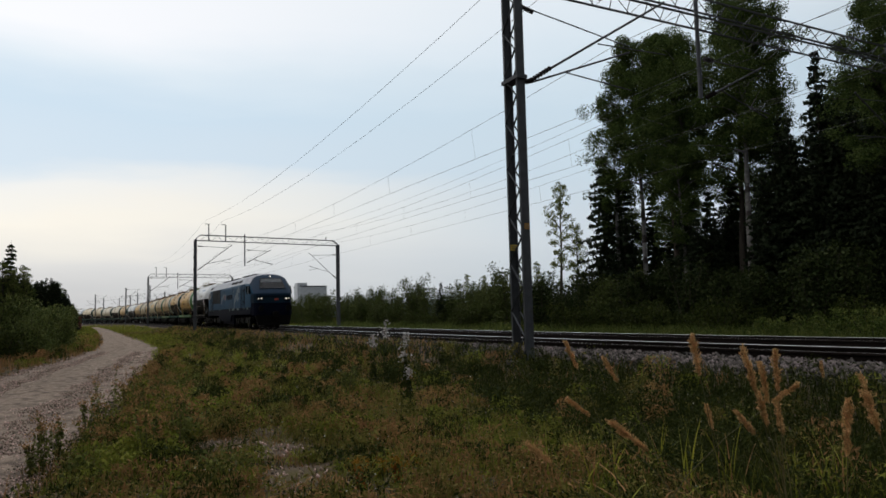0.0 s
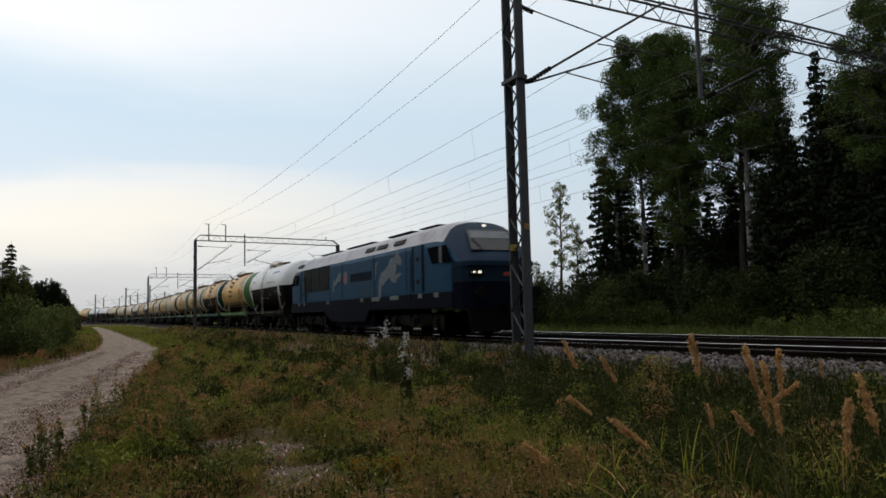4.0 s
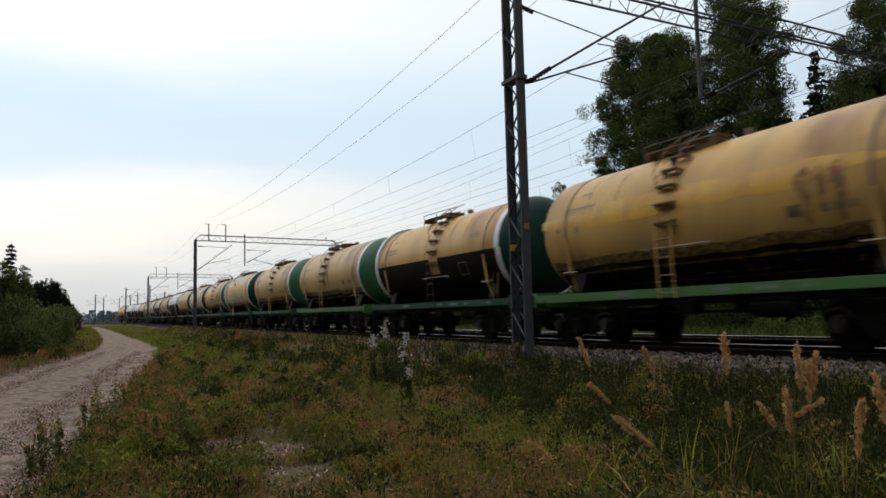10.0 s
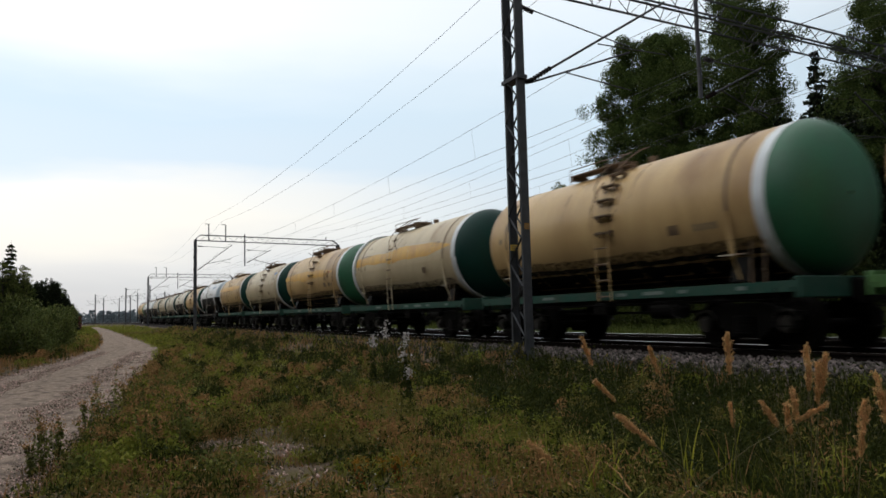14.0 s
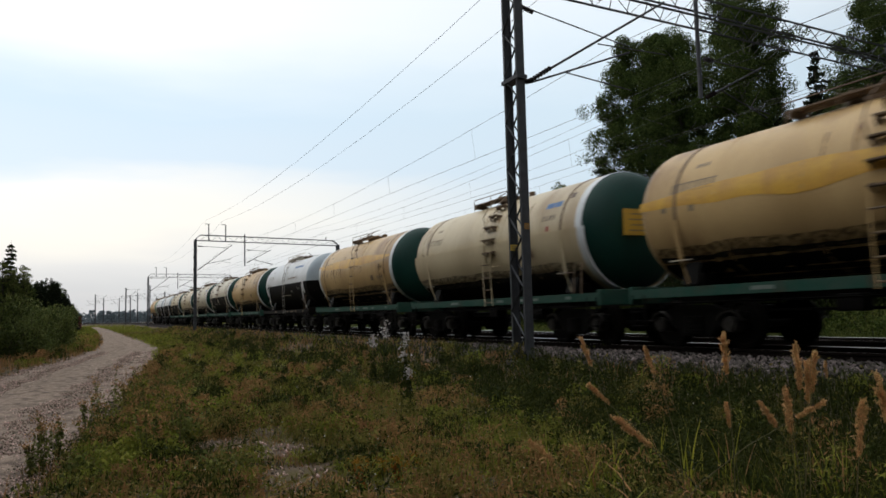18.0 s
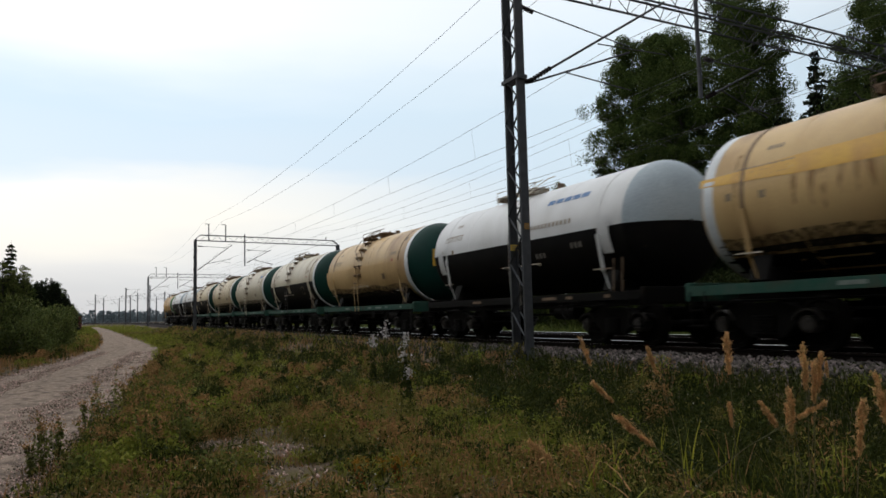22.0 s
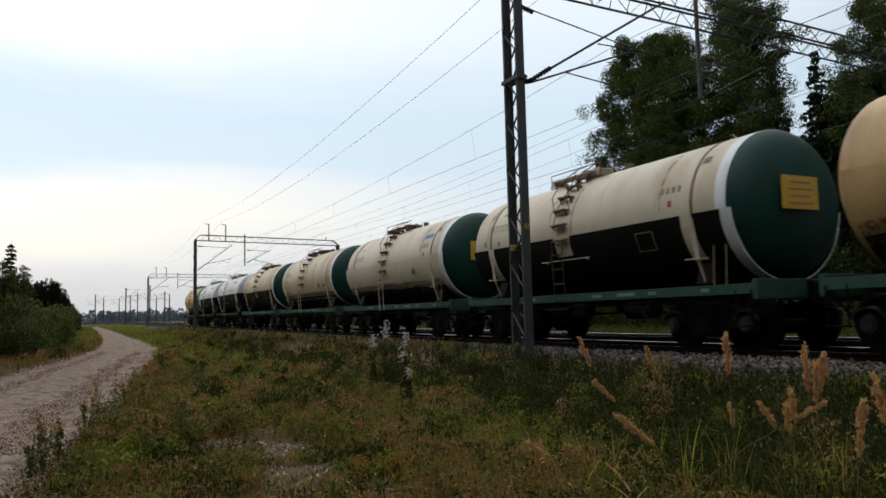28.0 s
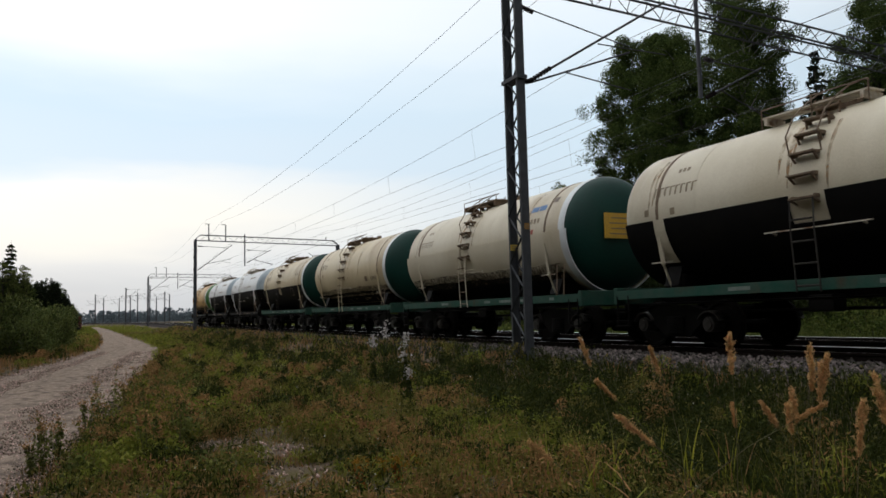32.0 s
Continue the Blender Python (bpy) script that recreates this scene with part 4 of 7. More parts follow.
        part("lower_barrel", bm, M["black"], w, "black lower half of the tank", smooth=True)
    else:
        part("barrel", shared("barrel_" + c["body"], lambda: mesh_of(barrel(bmesh.new(), -HALF, HALF, R), "barrel", body, True)), None, w)
    for sgn, nm in ((1, "front_cap"), (-1, "rear_cap")):
        if two_tone:
            bm = end_cap(bmesh.new(), sgn * HALF, sgn, R, CAPD, math.radians(-2), math.radians(182))
            part(nm, bm, cap, w, smooth=True)
            bm = end_cap(bmesh.new(), sgn * HALF, sgn, R - 0.002, CAPD, math.radians(182), math.radians(358))
            part("lower_cap", bm, M["black"], w, smooth=True)
        else:
            mt = cap if sgn > 0 or c.get("both", False) else body
            part(nm, mesh_of(end_cap(bmesh.new(), sgn * HALF, sgn), nm, mt, True), None, w, "%s dished tank end" % c["capname"] if sgn > 0 else "")
    if c.get("ring", True) and not two_tone:
        bm = tube_band(bmesh.new(), HALF - 0.12, 0.26, R - 0.01, R + 0.006)
        part("white_band", bm, M["ring"], w, "faded white band round the tank", smooth=True)
    if c.get("rear_ring"):
        bm = tube_band(bmesh.new(), -HALF + 0.05, 0.24, R - 0.01, R + (0.086 if jacket else 0.006))
        part("white_band", bm, M["ring"], w, "faded white band round the tank", smooth=True)
    # underside shade and grime painted on the belly, with a brown ragged upper edge
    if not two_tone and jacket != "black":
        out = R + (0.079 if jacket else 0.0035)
        for nm, a0, a1, mt, lift in (("belly_dirt", -0.80, -0.50, M["bellyshade"], 0.0), ("belly_coating", -1.75, -0.66, M["black"], 0.003)):
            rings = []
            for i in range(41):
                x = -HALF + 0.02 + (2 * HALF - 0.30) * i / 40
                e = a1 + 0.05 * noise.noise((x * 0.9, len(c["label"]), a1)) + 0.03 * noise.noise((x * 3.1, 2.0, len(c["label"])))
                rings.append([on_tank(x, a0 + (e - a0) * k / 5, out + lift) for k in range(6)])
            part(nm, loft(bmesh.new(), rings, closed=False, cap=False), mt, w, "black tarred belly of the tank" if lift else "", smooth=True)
    # weld seams
    for x in (-2.9, -1.0, 1.0, 2.9) if not two_tone else (-2.4, 2.4):
        bm = tube_band(bmesh.new(), x, 0.03, R - 0.005, R + 0.005, 0.0, math.pi if two_tone else 2 * math.pi)
        part("weld_seam", bm, body, w, smooth=True)
    # heating jacket over the lower half
    if jacket:
        jm = M[jacket]
        edge = math.radians(c.get("jacket_top", -5))
        gap = c.get("ladder", -0.42)
        bm = barrel(bmesh.new(), gap - 0.35, gap + 0.35, R + 0.04, math.radians(204), math.radians(336), thick=0.03)
        part("heating_jacket", bm, jm, w, smooth=True)
        for x in (-HALF + 0.95, HALF - 0.95) if c.get("straps") else ():     # strap channels show the tank's own paint
            rings = [[on_tank(x + k * (0.15 + 0.03 * f), edge + (-0.72 - edge) * f, R + 0.079) for k in (-1, -0.35, 0.35, 1)] for f in (0, 0.25, 0.5, 0.75, 1)]
            part("strap_cover", loft(bmesh.new(), rings, closed=False, cap=False), body, w)
        for xa, xb in ((-HALF - 0.1, gap - 0.35), (gap + 0.35, HALF + 0.1)):
            bm = barrel(bmesh.new(), xa, xb, R + 0.045, math.radians(180) - edge, math.radians(360) + edge, thick=0.03)
            part("heating_jacket", bm, jm, w, "%s jacket on the lower half" % ("black" if jacket == "black" else "welded"), smooth=True)
        if c.get("ring", True):
            bm = tube_band(bmesh.new(), HALF + 0.02, 0.26, R + 0.03, R + 0.055, math.radians(180) - edge, math.radians(360) + edge)
            part("jacket_band", bm, M["ring"] if jacket != "white" else jm, w, "white lower band", smooth=True)
    # tie straps near the ends
    for x in (-HALF + 0.85, HALF - 0.85):
        bm = tube_band(bmesh.new(), x, 0.07, R, R + 0.012, math.radians(-12), math.radians(192))
        part("tie_strap", bm, M["rung"] if not two_tone else body, w)
        for sy in (-1, 1):
            bm = bmesh.new()
            bar(bm, (x, sy * (R + 0.03), HC - 0.2), (x, sy * (R - 0.12), HC - 1.05), 0.10, 0.035)
            bar(bm, (x, sy * (R - 0.12), HC - 1.05), (x, sy * (R - 0.3), 1.25), 0.035)
            part("strap_bolt", bm, body, w)
            bm = bmesh.new()
            bar(bm, (x - 0.3, sy * (R - 0.08), HC - 1.0), (x + 0.3, sy * (R - 0.08), HC - 1.0), 0.025)
            part("hand_grip", bm, M["railing"], w)
    for x in (-3.9, 3.9):     # saddles
        bm = bmesh.new()
        box(bm, (x, 0, 1.33), (0.55, 2.2, 0.3), bevel=0.03)
        box(bm, (x, -1.05, 1.5), (0.4, 0.12, 0.55), rx=-20)
        box(bm, (x, 1.05, 1.5), (0.4, 0.12, 0.55), rx=20)
        part("saddle", bm, M["under"], w)
    # frame
    fm = M[c.get("frame", "framegreen")]
    for sy in (-1, 1):
        bm = bmesh.new()
        box(bm, (0, sy * 1.46, 1.115), (10.7, 0.05, 0.19), bevel=0.008)
        box(bm, (0, sy * 1.42, 1.20), (10.7, 0.12, 0.012))
        box(bm, (0, sy * 1.42, 1.03), (10.7, 0.12, 0.012))
        part("side_sill", bm, fm, w)
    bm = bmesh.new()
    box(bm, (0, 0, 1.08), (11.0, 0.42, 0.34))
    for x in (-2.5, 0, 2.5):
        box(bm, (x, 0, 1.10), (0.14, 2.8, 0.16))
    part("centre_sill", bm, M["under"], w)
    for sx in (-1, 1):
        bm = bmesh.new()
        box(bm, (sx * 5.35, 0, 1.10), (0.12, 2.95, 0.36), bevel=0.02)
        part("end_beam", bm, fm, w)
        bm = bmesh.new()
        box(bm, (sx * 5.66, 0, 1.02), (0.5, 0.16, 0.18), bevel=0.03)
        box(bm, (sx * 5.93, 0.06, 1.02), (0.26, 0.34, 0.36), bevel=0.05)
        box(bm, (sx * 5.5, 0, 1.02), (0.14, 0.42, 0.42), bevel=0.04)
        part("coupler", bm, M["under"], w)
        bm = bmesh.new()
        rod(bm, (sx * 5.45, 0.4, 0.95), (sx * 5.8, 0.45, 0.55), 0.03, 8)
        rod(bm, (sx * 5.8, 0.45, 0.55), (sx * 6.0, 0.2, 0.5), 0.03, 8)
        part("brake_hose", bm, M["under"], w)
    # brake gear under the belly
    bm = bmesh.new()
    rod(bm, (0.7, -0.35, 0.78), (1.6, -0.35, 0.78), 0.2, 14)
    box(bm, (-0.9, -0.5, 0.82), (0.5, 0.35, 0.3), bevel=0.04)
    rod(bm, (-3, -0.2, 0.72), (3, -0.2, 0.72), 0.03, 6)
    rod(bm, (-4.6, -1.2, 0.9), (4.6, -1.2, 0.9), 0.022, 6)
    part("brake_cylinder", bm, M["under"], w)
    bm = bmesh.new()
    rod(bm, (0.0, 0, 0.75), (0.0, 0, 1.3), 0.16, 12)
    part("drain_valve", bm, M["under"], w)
    # ladder, treads and platform
    lx = c.get("ladder", -0.42)
    deck = min(lx, -0.1) if lx < 0.2 else -0.42
    kind = c.get("rungs", "steps")
    rails = []
    for dx in (-0.22, 0.22):
        bm = bmesh.new()
        p = [on_tank(lx + dx, a, R + 0.16) for a in np.radians(np.arange(-8, 81, 11))]
        q = [Vector((lx + dx, -1.56, 1.0)), Vector((lx + dx, -1.62, 2.0))] + p
        if kind == "steps":
            q = q[:3]
        tube = 0.018 if not two_tone else 0.024
        loft(bm, [[a + Vector((tube * math.cos(1.047 * k), tube * 0.7 * math.sin(1.047 * k), tube * 0.7 * math.sin(1.047 * k))) for k in range(6)] for a in q])
        part("ladder_rail", bm, M["ladderpaint"] if two_tone else (M["axlebox"] if jacket == "black" else body), w)
    n_low = 4
    for i in range(n_low):
        bm = bmesh.new()
        z = 1.1 + 0.36 * i
        y = -1.56 - 0.06 * (z - 1.0)
        rod(bm, (lx - 0.22, y, z), (lx + 0.22, y, z), 0.018, 6)
        part("rung", bm, M["ladderpaint"] if two_tone else M["axlebox" if jacket == "black" else "rung"], w)
    for i, a in enumerate(np.radians([-8, 6, 20, 34, 48, 62])):
        bm = bmesh.new()
        o, inn = on_tank(lx, a, R + 0.17), on_tank(lx, a, R + 0.04)
        if kind == "steps":
            box(bm, tuple((o + inn) / 2), (0.46, 0.17, 0.03))
            for dx in (-0.21, 0.21):
                bar(bm, on_tank(lx + dx, a - 0.07, R), tuple(o + Vector((dx, 0, 0))), 0.03)
                box(bm, (lx + dx, inn.y, inn.z + 0.01), (0.05, 0.12, 0.06))
        else:
            rod(bm, o - Vector((0.22, 0, 0)), o + Vector((0.22, 0, 0)), 0.022, 6)
        part("step", bm, M["rung"] if not two_tone else M["ladderpaint"], w)
    # bowed handrail beside the upper steps
    for dx in (-0.3, 0.3):
        bm = bmesh.new()
        p = [on_tank(lx + dx, math.radians(a), R + h) for a, h in ((20, 0.05), (30, 0.26), (44, 0.30), (58, 0.30), (70, 0.34), (78, 0.36))]
        for a, b in zip(p, p[1:]):
            rod(bm, a, b, 0.014, 6)
        part("handrail", bm, M["rung"] if c["body"] != "white" else M["railing"], w)
    top = HC + R
    wm = M["rung"] if c.get("rustytop", True) else M["railing"]
    for sy in (-1, 1):
        for k in range(3):
            part("walkway_plank", box(bmesh.new(), (deck - 0.35, sy * (0.38 + 0.14 * k), top + 0.06), (2.1, 0.12, 0.03)), wm, w)
        for x in (0.6, -1.3):
            part("walkway_bracket", box(bmesh.new(), (deck + x, sy * 0.5, top - 0.02), (0.06, 0.5, 0.12)), wm, w)
    for sy in (-0.72, 0.72):
        bm = bmesh.new()
        for x in (deck - 1.4, deck - 0.35, deck + 0.7):
            rod(bm, (x, sy, top - 0.15), (x, sy, top + 0.22), 0.013, 6)
        rod(bm, (deck - 1.4, sy, top + 0.22), (deck + 0.7, sy, top + 0.22), 0.013, 6)
        part("top_railing", bm, M["rung"] if c["body"] != "white" else M["railing"], w)
    bm = bmesh.new()
    rod(bm, (deck - 0.35, 0, top - 0.05), (deck - 0.35, 0, top + 0.16), 0.32, 20)
    rod(bm, (deck - 0.35, 0, top + 0.16), (deck - 0.35, 0, top + 0.21), 0.36, 20)
    for k in range(8):
        a = 6.283 * k / 8
        rod(bm, (deck - 0.35 + 0.37 * math.cos(a), 0.37 * math.sin(a), top + 0.1), (deck - 0.35 + 0.37 * math.cos(a), 0.37 * math.sin(a), top + 0.25), 0.025, 6)
    part("hatch", bm, M["rung"], w, "bolted loading hatch")
    bm = bmesh.new()
    rod(bm, (deck + 0.9, 0.0, top - 0.05), (deck + 0.9, 0, top + 0.18), 0.1, 10)
    part("safety_valve", bm, M["rung"], w)
    # pale guide rail on the lower side
    if c.get("guide", True):
        bm = bmesh.new()
        bar(bm, (lx - 0.85, -R - 0.02, 2.04), (lx + 1.1, -R - 0.02, 2.04), 0.05, 0.02)
        for x in (lx - 0.7, lx + 0.95):
            bar(bm, (x, -R + 0.08, 2.0), (x, -R - 0.02, 2.04), 0.03)
        part("guide_rail", bm, M["railing"], w)
    # lettering as plain bars, lifting lugs, marks
    dark = "mark"
    def bars(x0, n, a, hgt, name, mat, step=0.17, wid=0.085):
        bm = bmesh.new()
        for k in range(n):
            patch(bm, x0 + step * k, x0 + step * k + wid, a - hgt / R / 2, a + hgt / R / 2, R + 0.004, 2)
        part(name, bm, M[mat], w, "row of faded lettering bars")
    bars(-4.05, 8, 0.30, 0.20, "lettering", dark, 0.15, 0.05)
    bars(-4.01, 8, 0.36, 0.03, "lettering", dark, 0.15, 0.09)
    bars(-3.5, 3, 0.60, 0.10, "lettering", dark, 0.12, 0.08)
    bars(-4.3, 1, 0.03, 0.14, "stencil", dark, 0.2, 0.13)
    bars(-3.55, 1, 0.0, 0.14, "stencil", dark, 0.2, 0.13)
    if two_tone:
        bars(1.6, 5, 0.62, 0.15, "lettering", "bluemark" if c.get("blue") else dark, 0.36, 0.3)
        bars(0.9, 12, 0.17, 0.12, "lettering", dark)
        bars(1.2, 3, -0.35, 0.14, "lettering", "ladderpaint")
        bars(2.8, 3, -0.25, 0.14, "lettering", "ladderpaint")
        for x in (-HALF + 0.5, HALF - 0.6):
            bm = patch(bmesh.new(), x - 0.18, x + 0.18, -0.45, 0.12, R + 0.05)
            part("saddle_strap", bm, body, w)
        bm = bmesh.new()
        box(bm, (HALF + 0.3, -0.9, HC - 0.45), (0.03, 0.4, 0.3))
        part("hazard_plate", bm, M["orange"], w, "orange hazard plate")
    else:
        if c.get("blue"):
            bars(3.1, 2, 0.55, 0.17, "lettering", "bluemark", 0.36, 0.33)
        bars(3.05, 4, -0.28 if not jacket else 0.3, 0.14, "lettering", dark, 0.16, 0.1)
        if c.get("jacket") == "black":
            bars(0.9, 4, -0.28, 0.12, "lettering", "railing", 0.16, 0.1)
        rr = R + 0.08 if jacket else R + 0.006
        bm = bmesh.new()
        if jacket == "black":
            for x0, x1, a0, a1 in ((2.3, 2.85, -0.24, -0.22), (2.3, 2.85, -0.5, -0.48), (2.3, 2.33, -0.5, -0.22), (2.82, 2.85, -0.5, -0.22)):
                patch(bm, x0, x1, a0, a1, rr)
        else:
            patch(bm, 2.35, 2.65, -0.34, -0.2, rr)
        part("stencil", bm, M["grime"], w)
    for x, wd in ((-1.9, 0.5), (0.9, 0.34), (1.9, 0.62), (2.75, 0.24), (4.2, 0.2)):
        part("sill_lettering", box(bmesh.new(), (x, -1.487, 1.12), (wd, 0.004, 0.07)), M["grime"] if two_tone else M["silltext"], w)
    if c.get("plate"):
        bm = bmesh.new()
        box(bm, (HALF + CAPD + 0.02, -0.22, HC + 0.12), (0.02, 0.95, 0.62))
        part("warning_plate", bm, M["plate"], w, "yellow warning plate with faded lettering")
        bm = bmesh.new()
        for k in range(4):
            box(bm, (HALF + CAPD + 0.033, -0.22, HC - 0.08 + 0.13 * k), (0.006, 0.66 - 0.12 * (k % 2), 0.03))
        part("plate_lettering", bm, M["mark"], w)
        part("hazard_mark", patch(bmesh.new(), 3.28, 3.40, 0.06, 0.15, R + 0.006), M["redmark"], w, "small orange-red mark")
        part("lifting_pad", patch(bmesh.new(), 4.02, 4.22, 0.62, 0.74, R + 0.006), M["grime"], w)
        bm = bmesh.new()
        for yy in (-0.58, 0.14):
            bar(bm, (HALF + CAPD * 0.6, yy, HC + 0.12), (HALF + CAPD, yy, HC + 0.12), 0.03)
        part("plate_bracket", bm, M["rung"], w)
    seed = len(c["label"]) * 1.37
    for x0, x1, a0, a1 in c.get("spills", ()):
        bm = stain(bmesh.new(), max(x0, -4.95), x1, a0, a1, R + 0.004, seed)
        part("spill", bm, M["spill"], w, "ochre spill stain running along the tank", smooth=True)
    for x0, x1, a0, a1 in c.get("grime", ()):
        for k in range(3):     # ragged runs side by side, wide above and thin below
            xc, wd = x0 + (x1 - x0) * (k + 0.5) / 3, (x1 - x0) / 5 * (1.0 - 0.25 * (k % 2))
            low = a0 + 0.12 * (k % 2)
            rings = []
            for i in range(15):
                f = i / 14
                hw = wd * min(1.0, 6 * f + 0.1) * (1 - 0.75 * f) * (1 + 0.6 * noise.noise((xc * 3, f * 6, seed)))
                cx = xc + 0.08 * noise.noise((f * 4, xc, seed + 3))
                rings.append([on_tank(cx + hw * e, a1 + (low - a1) * f, R + 0.0055) for e in (-1, 0, 1)])
            part("oil_smear", loft(bmesh.new(), rings, closed=False, cap=False), M["smear"], w, "patchy brown oil smear", smooth=True)
    if not two_tone:
        rnd = random.Random(seed)
        marks = []
        for k in range(7):      # run marks below the hatch and along the shell
            x = lx + rnd.uniform(-0.9, 0.9) if k < 4 else rnd.uniform(-4.4, 4.4)
            marks.append((x, rnd.uniform(0.025, 0.07), rnd.uniform(0.55, 1.1), rnd.uniform(-0.25, 0.35)))
        for x0, x1, a0, a1 in c.get("runs", ()):
            for k in range(6):
                marks.append((x0 + (x1 - x0) * (k + rnd.random() * 0.6) / 6, rnd.uniform(0.05, 0.13), a1, a0 + 0.25 * rnd.random()))
        for x, wd, top_a, low in marks:
            bm = bmesh.new()
            rings = []
            for i in range(9):
                f = i / 8
                hw = wd * (1 - f) ** 0.7 * (0.8 + 0.4 * noise.noise((x, f * 5, 2))) + 0.008
                cx = x + 0.05 * noise.noise((x * 3, f * 2, 4))
                rings.append([on_tank(cx - hw, top_a + (low - top_a) * f, R + 0.003), on_tank(cx + hw, top_a + (low - top_a) * f, R + 0.003)])
            loft(bm, rings, closed=False, cap=False)
            part("run_mark", bm, M["drip"], w)
    # corner steps and handbrake wheel
    for x, sx in ((5.1, 1), (-5.1, -1)):
        bm = bmesh.new()
        for dx in (-0.18, 0.18):
            bar(bm, (x + dx, -1.48, 1.1), (x + dx, -1.48, 0.42), 0.03)
        for z in (0.45, 0.75):
            box(bm, (x, -1.48, z), (0.4, 0.12, 0.03))
        part("corner_step", bm, M["under"], w)
    bm = bmesh.new()
    for dx in (4.45, 4.75):
        rod(bm, (dx, -1.5, 1.2), (dx, -1.46, 1.95), 0.016, 6)
    part("corner_handrail", bm, M["rung"], w)
    for x in (-3.9, 3.9):
        bogie(w, x)
    bm = bmesh.new()
    for k in range(20):
        a, b = 6.283 * k / 20, 6.283 * (k + 1) / 20
        rod(bm, (2.6 + 0.22 * math.cos(a), -1.44, 0.82 + 0.22 * math.sin(a)), (2.6 + 0.22 * math.cos(b), -1.44, 0.82 + 0.22 * math.sin(b)), 0.018, 5)
    for k in range(3):
        a = 6.283 * k / 6
        bar(bm, (2.6 - 0.21 * math.cos(a), -1.44, 0.82 - 0.21 * math.sin(a)), (2.6 + 0.21 * math.cos(a), -1.44, 0.82 + 0.21 * math.sin(a)), 0.02)
    part("handbrake_wheel", bm, M["under"], w, "grimy black handbrake wheel")
    return w


WAGONS = [
    dict(label="white and black two-tone tank wagon behind the locomotive", body="white", cap="white", capname="white", style="modern", frame="under", rungs="rungs", ladder=0.1, blue=True, rustytop=False),
    dict(label="ochre beige tank wagon with a grass-green end", body="yellowish", cap="lightgreen", capname="grass-green", frame="lightgreen", spills=((-5, 4.6, 0.02, 0.3),), grime=((2.6, 3.5, -0.45, 0.22),), plate=True),
    dict(label="ochre tank wagon with black lower jacket and dark green end", ladder=0.45, body="yellowish", cap="green", capname="dark green", jacket="black", jacket_top=-3, rear_ring=True),
    dict(label="sand-beige tank wagon with a green end and white guide rail", body="beige", cap="midgreen", capname="green", frame="lightgreen", grime=((-0.5, 0.4, -0.4, 0.5),)),
    dict(label="tan tank wagon with a bluish-green end", ladder=0.45, body="beige", cap="midgreen", capname="bluish-green", guide=False),
    dict(label="spill-stained beige tank wagon with a dark green end", body="cream", cap="green", capname="dark green", jacket="cream", jacket_top=-5, spills=((-5.0, 4.5, 0.04, 0.38),), rungs="rungs", guide=False, rear_ring=True),
    dict(label="ochre tank wagon with ochre spills and a green end", ladder=0.45, body="beige", cap="midgreen", capname="green", spills=((-5, 3.9, -0.02, 0.28),), grime=((2.5, 3.3, -0.35, 0.2),), plate=True, guide=False),
    dict(label="pale cream tank wagon with blue stencil and dark green end", ladder=0.42, body="cream", cap="green", capname="dark green", jacket="cream", jacket_top=2, blue=True, plate=True, guide=False),
    dict(label="beige tank wagon with a long ochre stripe and green end", ladder=0.5, body="beige", cap="green", capname="dark green", spills=((-5.1, 4.6, 0.15, 0.40),), runs=((-2.9, -1.2, -0.35, 0.30), (0.3, 1.6, -0.1, 0.24)), rungs="rungs", guide=False, rear_ring=True, grime=((3.3, 3.7, -0.5, 0.1),)),
    dict(label="white and black tank wagon with a grey-blue end", ladder=0.45, body="white", cap="greyblue", capname="grey-blue", style="modern", frame="under", rungs="rungs", blue=True, rustytop=False),
    dict(label="sand-beige tank wagon with jacket, white band and green end", body="beige", cap="green", capname="dark green", jacket="beige", jacket_top=4, plate=True),
    dict(label="cream tank wagon with black jacket and dark green end", body="pale", cap="green", capname="dark green", jacket="black", jacket_top=-5, plate=True, straps=True, rustytop=False),
    dict(label="cream tank wagon with cream jacket and dark green end", body="pale", cap="green", capname="dark green", jacket="pale", jacket_top=3, blue=True, plate=True),
    dict(label="plain cream tank wagon with a dark green end", body="cream", cap="green", capname="dark green"),
    dict(label="beige tank wagon with black jacket and grey lower band", body="cream", cap="green", capname="dark green", jacket="black", jacket_top=-8, guide=False),
    dict(label="white and black tank wagon near the train's tail", body="white", cap="greyblue", capname="grey-blue", style="modern", frame="under", rungs="rungs", rustytop=False),
    dict(label="white and black tank wagon with a pale blue end", body="white", cap="greyblue", capname="pale blue", style="modern", frame="under", rungs="rungs", rustytop=False),
    dict(label="ochre beige last tank wagon with a grass-green end", body="yellowish", cap="lightgreen", capname="grass-green", frame="under", both=True),
]


# ---- the locomotive: rounded cabs at both ends, pale roof, blue sides, dark skirt ----
LHALF = 10.75


def loco_section(x, k, top):
    """Ring of the body at x, drawn in by k, with its roof at the height top."""
    s, f = 1 - k, (top - 1.6) / (4.2 - 1.6)
    pts = [(1.42, 1.3), (1.46, 1.6), (1.46, 3.24), (1.42, 3.40), (1.15, 3.88), (0.9, 4.06), (0.5, 4.17), (0, 4.2)]
    pts = [(y * s, z if z <= 1.6 else 1.6 + (z - 1.6) * f) for y, z in pts]
    return [(x, -y, z) for y, z in pts] + [(x, y, z) for y, z in pts[-2::-1]]


def locomotive():
    t = thing("locomotive", pose(0, 0, 0), "blue diesel locomotive with pale roof and dark skirt", "locomotive")
    n = 15
